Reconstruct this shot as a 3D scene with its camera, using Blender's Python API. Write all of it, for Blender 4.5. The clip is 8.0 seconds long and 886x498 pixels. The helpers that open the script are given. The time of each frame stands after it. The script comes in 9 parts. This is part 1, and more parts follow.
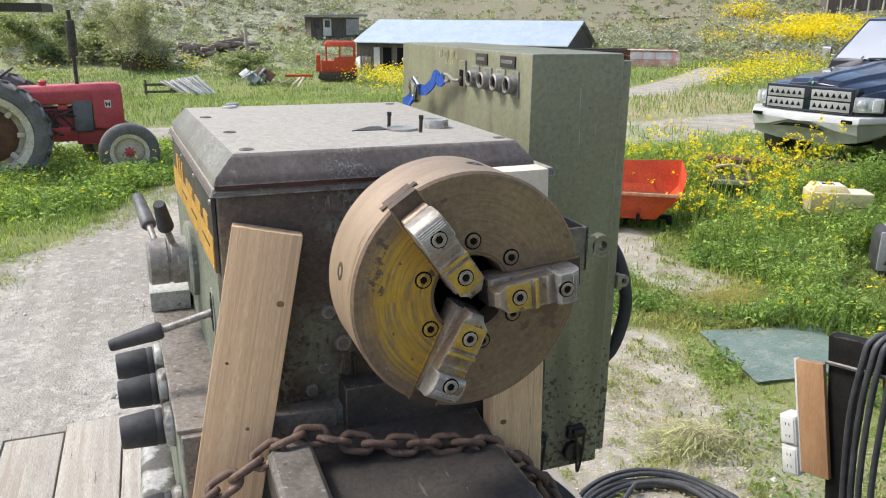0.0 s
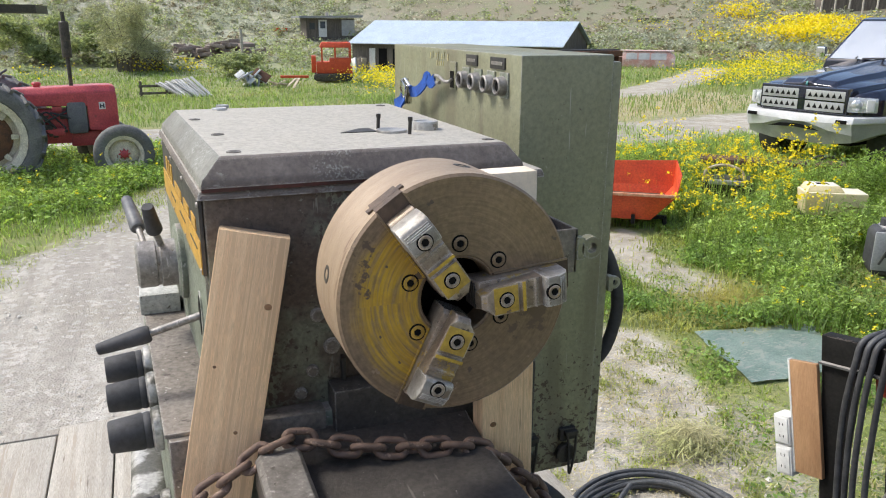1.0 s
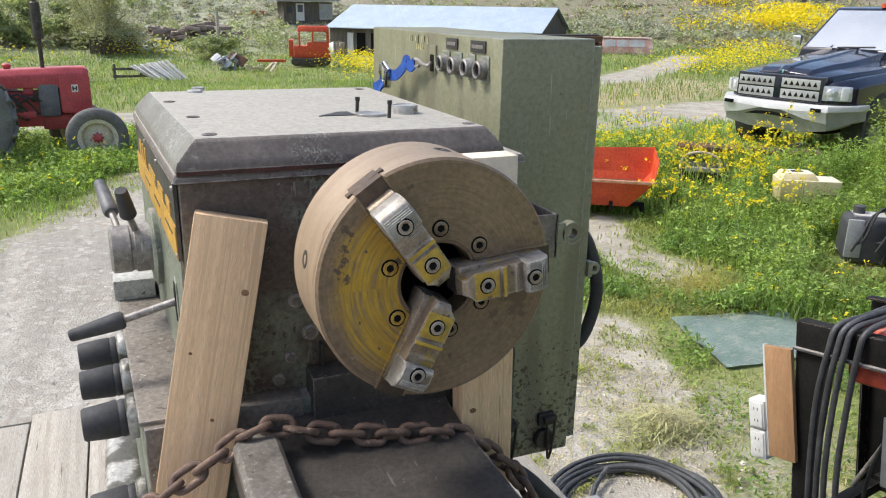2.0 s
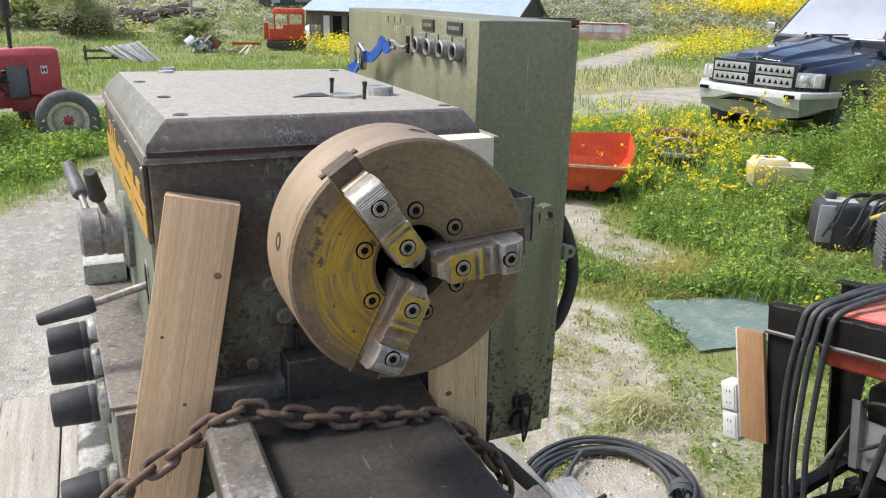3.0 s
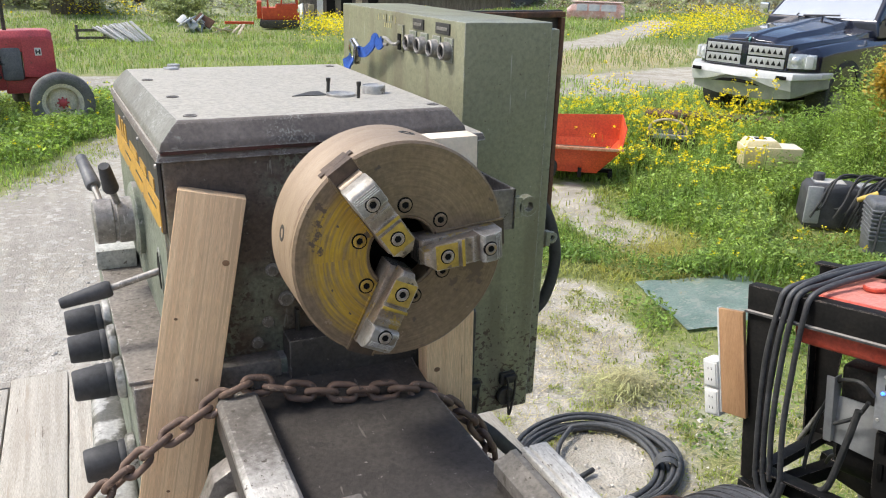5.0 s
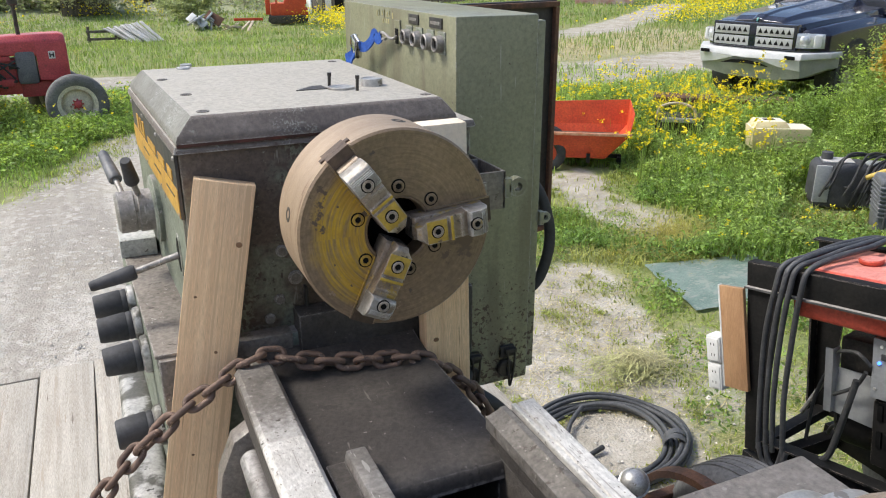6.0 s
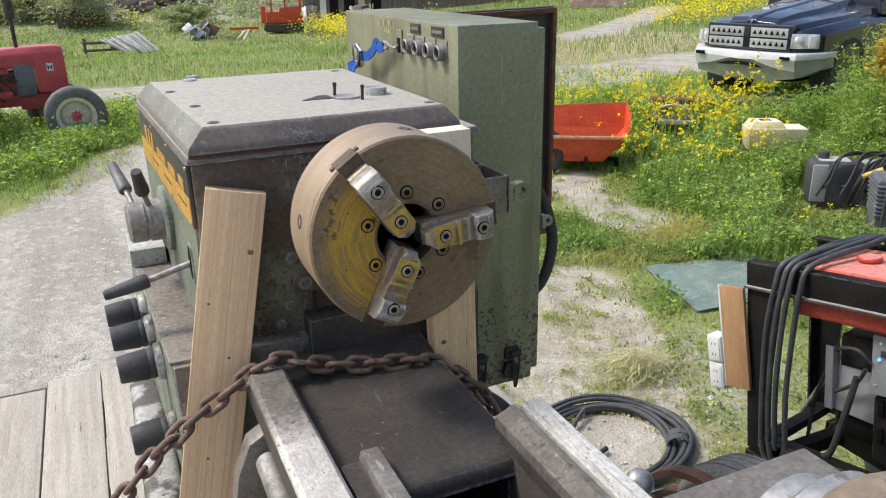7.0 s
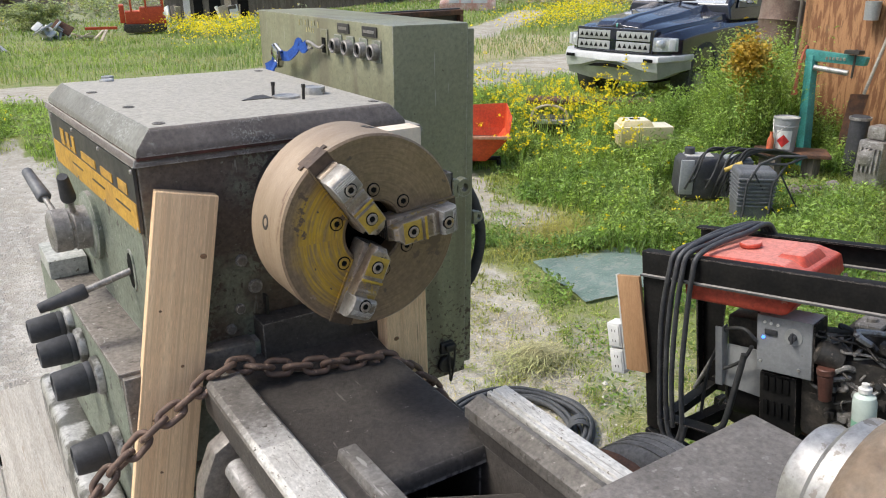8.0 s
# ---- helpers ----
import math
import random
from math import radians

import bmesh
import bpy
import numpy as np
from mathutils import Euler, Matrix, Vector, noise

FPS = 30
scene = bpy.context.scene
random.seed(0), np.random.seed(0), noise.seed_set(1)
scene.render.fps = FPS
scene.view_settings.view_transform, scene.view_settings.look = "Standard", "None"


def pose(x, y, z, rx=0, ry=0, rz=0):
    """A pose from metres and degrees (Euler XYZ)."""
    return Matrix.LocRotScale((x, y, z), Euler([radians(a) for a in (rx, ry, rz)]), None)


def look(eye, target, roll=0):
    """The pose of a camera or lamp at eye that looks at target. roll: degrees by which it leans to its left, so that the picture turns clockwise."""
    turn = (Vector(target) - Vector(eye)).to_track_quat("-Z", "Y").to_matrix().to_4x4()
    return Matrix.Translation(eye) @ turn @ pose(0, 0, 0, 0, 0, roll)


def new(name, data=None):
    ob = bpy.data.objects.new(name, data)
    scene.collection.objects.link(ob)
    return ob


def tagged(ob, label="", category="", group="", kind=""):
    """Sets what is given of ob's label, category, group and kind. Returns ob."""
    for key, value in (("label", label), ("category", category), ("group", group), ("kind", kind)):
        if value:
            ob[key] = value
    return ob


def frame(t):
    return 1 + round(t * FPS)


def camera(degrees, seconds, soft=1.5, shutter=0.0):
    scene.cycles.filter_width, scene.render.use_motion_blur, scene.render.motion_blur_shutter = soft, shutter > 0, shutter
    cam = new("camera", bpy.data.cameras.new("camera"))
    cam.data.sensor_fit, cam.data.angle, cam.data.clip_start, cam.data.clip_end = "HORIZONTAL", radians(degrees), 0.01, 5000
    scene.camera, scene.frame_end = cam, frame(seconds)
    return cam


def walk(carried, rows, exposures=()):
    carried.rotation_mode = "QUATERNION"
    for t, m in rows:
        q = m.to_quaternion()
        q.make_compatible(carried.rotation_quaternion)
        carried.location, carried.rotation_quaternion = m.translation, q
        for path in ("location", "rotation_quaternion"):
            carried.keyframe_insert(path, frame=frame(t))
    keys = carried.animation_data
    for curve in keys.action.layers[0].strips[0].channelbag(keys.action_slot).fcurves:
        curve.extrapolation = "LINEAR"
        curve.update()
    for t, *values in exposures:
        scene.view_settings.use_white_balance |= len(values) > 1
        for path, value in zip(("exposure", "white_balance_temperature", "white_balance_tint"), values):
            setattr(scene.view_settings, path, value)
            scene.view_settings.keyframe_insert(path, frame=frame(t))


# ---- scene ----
cam = camera(59.8, 8.0, soft=1.1)
PATH = [
    (0, (-0.09, 0.006, 2.223), (0.591, 1.799, 1.657), 0.5),
    (0.5, (-0.082, 0.006, 2.224), (0.603, 1.798, 1.659), 0.4),
    (1, (-0.079, 0.006, 2.224), (0.611, 1.796, 1.66), 0.4),
    (1.5, (-0.079, 0.011, 2.222), (0.629, 1.79, 1.646), 0.7),
    (3, (-0.074, 0.019, 2.215), (0.716, 1.744, 1.582), 1.6),
    (3.5, (-0.077, 0.021, 2.212), (0.718, 1.742, 1.574), 1.8),
    (4, (-0.075, 0.015, 2.214), (0.731, 1.729, 1.572), 1.7),
    (4.5, (-0.087, -0.011, 2.236), (0.718, 1.696, 1.575), 2.0),
    (6, (-0.114, -0.165, 2.272), (0.644, 1.547, 1.568), -0.3),
    (6.5, (-0.114, -0.175, 2.269), (0.634, 1.541, 1.565), -0.6),
    (7, (-0.136, -0.184, 2.28), (0.627, 1.531, 1.589), -1.2),
    (7.5, (-0.204, -0.158, 2.279), (0.696, 1.492, 1.596), -0.9),
    (7.8, (-0.243, -0.147, 2.279), (0.769, 1.434, 1.591), -0.2),
    (8, (-0.253, -0.144, 2.279), (0.787, 1.419, 1.59), 0.0),
]
walk(cam, [(t, look(eye, target, roll)) for t, eye, target, roll in PATH], ((0, 0.68), (1.5, 0.68), (3, 0.70), (3.6, 0.77), (4.5, 0.79), (6, 0.66), (6.5, 0.64), (7, 0.61), (7.5, 0.595), (8, 0.55)))


# ---------- sky and sun: bright thin overcast ----------
world = bpy.data.worlds.new("sky")
scene.world = world
world.use_nodes = True
wn, wl = world.node_tree.nodes, world.node_tree.links
sky = wn.new("ShaderNodeTexSky")
sky.sky_type = "NISHITA"
sky.sun_disc = False
sky.sun_elevation = radians(53)
sky.sun_rotation = radians(297)
sky.air_density, sky.dust_density, sky.ozone_density = 1.0, 3.0, 1.0
wl.new(sky.outputs[0], wn["Background"].inputs[0])
wn["Background"].inputs[1].default_value = 0.15
sun_data = bpy.data.lights.new("sun", "SUN")
sun_data.energy, sun_data.angle, sun_data.color = 2.0, radians(14), (1.0, 0.975, 0.90)
sun = new("sun", sun_data)
sun.matrix_basis = look((-10.8, 6.5, 16), (0, 1, 0))

# ---------- helpers ----------
MATS = {}


def mat(name, a, b=None, rough=0.6, metal=0.0, scale=6.0, fine=60.0, bump=0.15, lo=0.35, hi=0.65, spot=None, spot2=None,
        stretch=(1, 1, 1), vary=0.0, coat=0.0, island=0.0, trans=0.0, edge=None, dust=None, grain=1.0, ring=None, scratch=None, sector_paint=None, pits=None, fleck=None, runs=None, blend=None, spec=0.5):
    """Principled material: two colours mixed by a broad noise, a fine grain, bump, and up to two kinds of patches (colour, scale, threshold)."""
    if name in MATS:
        return MATS[name]
    m = bpy.data.materials.new(name)
    m.use_nodes = True
    n, l = m.node_tree.nodes, m.node_tree.links
    p = n["Principled BSDF"]
    tc, mp = n.new("ShaderNodeTexCoord"), n.new("ShaderNodeMapping")
    mp.inputs["Scale"].default_value = stretch
    l.new(tc.outputs["Object"], mp.inputs["Vector"])
    info = n.new("ShaderNodeObjectInfo")
    sh = n.new("ShaderNodeVectorMath")
    sh.operation = "MULTIPLY_ADD"
    cb = n.new("ShaderNodeCombineXYZ")
    for i in range(3):
        l.new(info.outputs["Random"], cb.inputs[i])
    l.new(cb.outputs[0], sh.inputs[0])
    sh.inputs[1].default_value = (7.3, 11.7, 5.1)
    l.new(mp.outputs[0], sh.inputs[2])
    vec = sh.outputs[0]

    def noise_at(s, detail=5.0, r=0.6):
        t = n.new("ShaderNodeTexNoise")
        t.inputs["Scale"].default_value, t.inputs["Detail"].default_value, t.inputs["Roughness"].default_value = s, detail, r
        l.new(vec, t.inputs["Vector"])
        return t.outputs["Fac"]

    def ramp(src, x0, x1):
        r = n.new("ShaderNodeMapRange")
        r.interpolation_type = "SMOOTHSTEP"
        r.inputs[1].default_value, r.inputs[2].default_value = x0, x1
        l.new(src, r.inputs[0])
        return r.outputs[0]

    def mix(f, c1, c2, mode="MIX"):
        x = n.new("ShaderNodeMix")
        x.data_type, x.blend_type = "RGBA", mode
        for s, v in ((x.inputs[0], f), (x.inputs[6], c1), (x.inputs[7], c2)):
            if isinstance(v, (int, float)):
                s.default_value = v
            elif isinstance(v, tuple):
                s.default_value = (*v, 1)
            else:
                l.new(v, s)
        return x.outputs[2]

    b = b or tuple(c * 0.75 for c in a)
    col = mix(ramp(noise_at(scale), lo, hi), a, b)
    fn = noise_at(fine, 6.0, 0.7)
    g = n.new("ShaderNodeMapRange")
    g.inputs[1].default_value, g.inputs[2].default_value, g.inputs[3].default_value, g.inputs[4].default_value = 0.28, 0.72, 1 - 0.36 * grain, 1 + 0.32 * grain
    l.new(fn, g.inputs[0])
    gc = n.new("ShaderNodeCombineColor")
    for i in range(3):
        l.new(g.outputs[0], gc.inputs[i])
    col = mix(1.0, col, gc.outputs[0], "MULTIPLY")
    if ring:
        # turning marks round an axis along y
        sp, cr = n.new("ShaderNodeSeparateXYZ"), n.new("ShaderNodeCombineXYZ")
        l.new(tc.outputs["Object"], sp.inputs[0])

        def m2(op, x, y):
            q = n.new("ShaderNodeMath")
            q.operation = op
            for k, u in ((0, x), (1, y)):
                if isinstance(u, (int, float)):
                    q.inputs[k].default_value = u
                else:
                    l.new(u, q.inputs[k])
            return q.outputs[0]

        dx, dz = m2("SUBTRACT", sp.outputs[0], ring[0]), m2("SUBTRACT", sp.outputs[2], ring[1])
        rad = m2("SQRT", m2("ADD", m2("MULTIPLY", dx, dx), m2("MULTIPLY", dz, dz)), 0)
        l.new(m2("MULTIPLY", rad, 420), cr.inputs[0])
        l.new(m2("MULTIPLY", m2("ARCTAN2", dz, dx), 2.2), cr.inputs[1])
        tr_ = n.new("ShaderNodeTexNoise")
        tr_.inputs["Scale"].default_value, tr_.inputs["Detail"].default_value = 1.0, 4.0
        l.new(cr.outputs[0], tr_.inputs["Vector"])
        rg_ = n.new("ShaderNodeMapRange")
        rg_.inputs[1].default_value, rg_.inputs[2].default_value, rg_.inputs[3].default_value, rg_.inputs[4].default_value = 0.3, 0.7, 1 - ring[2], 1 + ring[2]
        l.new(tr_.outputs["Fac"], rg_.inputs[0])
        rc_ = n.new("ShaderNodeCombineColor")
        for i in range(3):
            l.new(rg_.outputs[0], rc_.inputs[i])
        col = mix(1.0, col, rc_.outputs[0], "MULTIPLY")
        if sector_paint:
            # paint worn into arcs over part of the turned face: colours, middle direction, half width, radii
            c1_, c2_, mid_, half_, r0_, r1_ = sector_paint
            ux, uz = math.cos(radians(mid_)), math.sin(radians(mid_))
            cosd = m2("DIVIDE", m2("ADD", m2("MULTIPLY", dx, ux), m2("MULTIPLY", dz, uz)), rad)
            blot = noise_at(34, 6.0, 0.7)
            k1 = ramp(m2("ADD", cosd, m2("MULTIPLY", blot, 0.10)), math.cos(radians(half_)) + 0.03, math.cos(radians(half_)) + 0.13)
            wob_ = m2("ADD", rad, m2("MULTIPLY", m2("SUBTRACT", noise_at(16, 4.0), 0.5), 0.045))
            k2 = m2("MULTIPLY", ramp(rad, r0_, r0_ + 0.004), ramp(wob_, r1_ + 0.012, r1_ - 0.010))
            arcs = n.new("ShaderNodeTexNoise")
            arcs.inputs["Scale"].default_value, arcs.inputs["Detail"].default_value = 0.55, 5.0
            l.new(cr.outputs[0], arcs.inputs["Vector"])
            k3 = ramp(m2("ADD", m2("MULTIPLY", arcs.outputs["Fac"], 0.6), m2("MULTIPLY", blot, 0.5)), 0.44, 0.60)
            kk = m2("MULTIPLY", m2("MULTIPLY", k1, k2), m2("ADD", m2("MULTIPLY", k3, 0.72), 0.22))
            col = mix(kk, col, mix(1.0, mix(ramp(blot, 0.4, 0.6), c1_, c2_), rc_.outputs[0], "MULTIPLY"))
    if blend:
        # wear that grows along y: colour and the two ends
        by, bn = n.new("ShaderNodeSeparateXYZ"), n.new("ShaderNodeMath")
        l.new(tc.outputs["Object"], by.inputs[0])
        bn.operation = "MULTIPLY_ADD"
        l.new(noise_at(110, 6.0, 0.75), bn.inputs[0])
        bn.inputs[1].default_value = (blend[2] - blend[1]) * 1.6
        l.new(by.outputs[1], bn.inputs[2])
        col = mix(ramp(bn.outputs[0], blend[1] + (blend[2] - blend[1]) * 0.8, blend[2] + (blend[2] - blend[1]) * 0.8), col, blend[0])
    if scratch:
        # thin scratches: colour, direction stretch, threshold
        ms_ = n.new("ShaderNodeMapping")
        ms_.inputs["Scale"].default_value = scratch[1]
        ms_.inputs["Rotation"].default_value = (0.25, 0.2, 0.3)
        l.new(vec, ms_.inputs["Vector"])
        ts_ = n.new("ShaderNodeTexNoise")
        ts_.inputs["Scale"].default_value, ts_.inputs["Detail"].default_value = 1.0, 3.0
        l.new(ms_.outputs[0], ts_.inputs["Vector"])
        col = mix(ramp(ts_.outputs["Fac"], scratch[2], scratch[2] + 0.03), col, scratch[0])
    for s in (spot, spot2):
        if s:
            col = mix(ramp(noise_at(s[1], 6.0, 0.68), s[2] + 0.005, s[2] + 0.03), col, s[0])
    if runs:
        # soft dirty runs: colour, stretch, where they begin and are full, strength
        mr_ = n.new("ShaderNodeMapping")
        mr_.inputs["Scale"].default_value = runs[1]
        l.new(vec, mr_.inputs["Vector"])
        tr2 = n.new("ShaderNodeTexNoise")
        tr2.inputs["Scale"].default_value, tr2.inputs["Detail"].default_value = 1.0, 5.0
        l.new(mr_.outputs[0], tr2.inputs["Vector"])
        rs_ = n.new("ShaderNodeMath")
        rs_.operation = "MULTIPLY"
        l.new(ramp(tr2.outputs["Fac"], runs[2], runs[3]), rs_.inputs[0])
        rs_.inputs[1].default_value = runs[4]
        col = mix(rs_.outputs[0], col, runs[0])
    if fleck:
        # fine chips gathered in worn areas: colour, chip scale, threshold, area scale, threshold
        fk = n.new("ShaderNodeMath")
        fk.operation = "MULTIPLY"
        l.new(ramp(noise_at(fleck[1], 4.0, 0.65), fleck[2], fleck[2] + 0.05), fk.inputs[0])
        l.new(ramp(noise_at(fleck[3], 4.0, 0.6), fleck[4], fleck[4] + 0.08), fk.inputs[1])
        col = mix(fk.outputs[0], col, fleck[0])
    if pits:
        # rust pits, thick towards the foot of the panel: colour, scale, heights where they end and are thickest
        pz = n.new("ShaderNodeSeparateXYZ")
        l.new(tc.outputs["Object"], pz.inputs[0])
        lift = n.new("ShaderNodeMapRange")
        lift.inputs[1].default_value, lift.inputs[2].default_value, lift.inputs[3].default_value, lift.inputs[4].default_value = pits[3], pits[2], 0.11, -0.14
        l.new(pz.outputs[2], lift.inputs[0])
        sm_ = n.new("ShaderNodeMath")
        l.new(noise_at(pits[1], 5.0, 0.6), sm_.inputs[0])
        l.new(lift.outputs[0], sm_.inputs[1])
        s2_ = n.new("ShaderNodeMath")
        s2_.operation = "MULTIPLY_ADD"
        l.new(noise_at(7, 3.0), s2_.inputs[0])
        s2_.inputs[1].default_value = 0.22
        l.new(sm_.outputs[0], s2_.inputs[2])
        col = mix(ramp(s2_.outputs[0], 0.700, 0.735), col, pits[0])
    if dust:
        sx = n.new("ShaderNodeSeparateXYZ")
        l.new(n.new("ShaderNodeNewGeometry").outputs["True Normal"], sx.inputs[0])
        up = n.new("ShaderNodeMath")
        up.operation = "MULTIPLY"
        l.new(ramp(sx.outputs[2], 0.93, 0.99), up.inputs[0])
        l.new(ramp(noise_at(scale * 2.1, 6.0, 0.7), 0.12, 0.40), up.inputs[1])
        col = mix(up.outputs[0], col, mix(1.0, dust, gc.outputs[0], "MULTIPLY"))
    if edge:
        bv, dt = n.new("ShaderNodeBevel"), n.new("ShaderNodeVectorMath")
        bv.samples, bv.inputs["Radius"].default_value = 3, 0.004
        dt.operation = "DOT_PRODUCT"
        l.new(bv.outputs[0], dt.inputs[0])
        l.new(n.new("ShaderNodeNewGeometry").outputs["True Normal"], dt.inputs[1])
        ew = n.new("ShaderNodeMath")
        ew.operation = "MULTIPLY"
        l.new(ramp(dt.outputs["Value"], 0.985, 0.93), ew.inputs[0])
        l.new(ramp(noise_at(40, 5.0, 0.7), 0.40, 0.55), ew.inputs[1])
        col = mix(ew.outputs[0], col, edge)
    if vary or island:
        src = info.outputs["Random"]
        if island:
            src = n.new("ShaderNodeNewGeometry").outputs["Random Per Island"]
        v = n.new("ShaderNodeMapRange")
        k = vary or island
        v.inputs[3].default_value, v.inputs[4].default_value = 1 - k, 1 + k
        l.new(src, v.inputs[0])
        vc = n.new("ShaderNodeCombineColor")
        for i in range(3):
            l.new(v.outputs[0], vc.inputs[i])
        col = mix(1.0, col, vc.outputs[0], "MULTIPLY")
    l.new(col, p.inputs["Base Color"])
    rr = n.new("ShaderNodeMapRange")
    rr.inputs[3].default_value, rr.inputs[4].default_value = max(rough - 0.14, 0.03), min(rough + 0.14, 1)
    l.new(noise_at(scale * 2.3), rr.inputs[0])
    l.new(rr.outputs[0], p.inputs["Roughness"])
    p.inputs["Metallic"].default_value = metal
    p.inputs["Coat Weight"].default_value = coat
    p.inputs["Specular IOR Level"].default_value = spec
    if bump:
        bp = n.new("ShaderNodeBump")
        bp.inputs["Strength"].default_value, bp.inputs["Distance"].default_value = bump, 0.004
        l.new(fn, bp.inputs["Height"])
        l.new(bp.outputs[0], p.inputs["Normal"])
    if trans:
        tl, ms = n.new("ShaderNodeBsdfTranslucent"), n.new("ShaderNodeMixShader")
        ms.inputs[0].default_value = trans
        l.new(mix(1.0, col, (1.25, 1.2, 0.6), "MULTIPLY"), tl.inputs["Color"])
        l.new(p.outputs[0], ms.inputs[1])
        l.new(tl.outputs[0], ms.inputs[2])
        l.new(ms.outputs[0], n["Material Output"].inputs["Surface"])
    MATS[name] = m
    return m


ORG = {}


def thing(name, loc=(0, 0, 0), label="", category="", group="", kind="", m=None):
    """An Empty at the thing's base. With m its parts are given in its own axes, else in the world's."""
    ob = new(name)
    ob.empty_display_size = 0.1
    if m is None:
        ob.location = loc
        ORG[ob.name] = Vector(loc)
    else:
        ob.matrix_basis = m
        ORG[ob.name] = Vector((0, 0, 0))
    return tagged(ob, label, category, group, kind)


def finish(name, bm, material, smooth=40):
    bmesh.ops.recalc_face_normals(bm, faces=bm.faces)
    for f in bm.faces:
        f.smooth = True
    lim = radians(smooth)
    for e in bm.edges:
        e.smooth = len(e.link_faces) == 2 and e.calc_face_angle(4) < lim
    me = bpy.data.meshes.new(name)
    bm.to_mesh(me)
    bm.free()
    me.materials.append(material)
    return me


def part(name, bm, material, parent, label="", smooth=40):
    o = ORG[parent.name]
    if o.length:
        bmesh.ops.translate(bm, verts=bm.verts, vec=-o)
    ob = new(name, finish(name, bm, material, smooth))
    ob.parent = parent
    ORG[ob.name] = o
    return tagged(ob, label)


def single(name, bm, material, label="", category="", group="", kind="", smooth=40):
    ob = new(name, finish(name, bm, material, smooth))
    ORG[ob.name] = Vector((0, 0, 0))
    return tagged(ob, label, category, group, kind)


def B():
    return bmesh.new()


def join(bm, t, m=None):
    if m is not None:
        t.transform(m)
    me = bpy.data.meshes.new("t")
    t.to_mesh(me)
    t.free()
    bm.from_mesh(me)
    bpy.data.meshes.remove(me)
    return bm


def bevel(t, w, seg=2, angle=30):
    es = [e for e in t.edges if len(e.link_faces) == 2 and e.calc_face_angle(0) > radians(angle)]
    if es and w > 0:
        bmesh.ops.bevel(t, geom=es, offset=w, segments=seg, profile=0.6, affect="EDGES", clamp_overlap=True)


def box(bm, x0, x1, y0, y1, z0, z1, bev=0.0, m=None, seg=2):
    t = B()
    bmesh.ops.create_cube(t, size=1)
    t.transform(Matrix.LocRotScale(((x0 + x1) / 2, (y0 + y1) / 2, (z0 + z1) / 2), None, (abs(x1 - x0), abs(y1 - y0), abs(z1 - z0))))
    bevel(t, bev, seg)
    return join(bm, t, m)


def along(p, q):
    """Matrix that carries +z from p towards q."""
    p, q = Vector(p), Vector(q)
    return Matrix.Translation(p) @ (q - p).to_track_quat("Z", "Y").to_matrix().to_4x4()


def rev(bm, prof, p=(0, 0, 0), q=(0, 0, 1), seg=28, m=None):
    """A turned body: (radius, height) from p towards q."""
    t = B()
    rings = []
    for r, h in prof:
        if r < 1e-6:
            rings.append([t.verts.new((0, 0, h))])
        else:
            rings.append([t.verts.new((r * math.cos(2 * math.pi * i / seg), r * math.sin(2 * math.pi * i / seg), h)) for i in range(seg)])
    for a, b in zip(rings, rings[1:]):
        for i in range(seg):
            j = (i + 1) % seg
            f = [a[i % len(a)], a[j % len(a)], b[j % len(b)], b[i % len(b)]]
            f = list(dict.fromkeys(f))
            if len(f) > 2:
                t.faces.new(f)
    t.transform(along(p, q))
    return join(bm, t, m)


def cyl(bm, p, q, r, r2=None, seg=24, bev=0.0, m=None):
    h = (Vector(q) - Vector(p)).length
    r2 = r if r2 is None else r2
    if bev:
        prof = [(0, 0), (r - bev, 0), (r, bev), (r2, h - bev), (r2 - bev, h), (0, h)]
    else:
        prof = [(0, 0), (r, 0), (r2, h), (0, h)]
    return rev(bm, prof, p, q, seg, m)


def smooth_path(pts, n=8, closed=False):
    pts = [Vector(p) for p in pts]
    out = []
    k = len(pts)
    for i in range(k if closed else k - 1):
        g = (lambda j: pts[j % k]) if closed else (lambda j: pts[min(max(j, 0), k - 1)])
        a, b, c, d = g(i - 1), g(i), g(i + 1), g(i + 2)
        for s in range(n):
            t = s / n
            out.append(0.5 * ((2 * b) + (c - a) * t + (2 * a - 5 * b + 4 * c - d) * t * t + (3 * b - a - 3 * c + d) * t ** 3))
    if not closed:
        out.append(pts[-1])
    return out


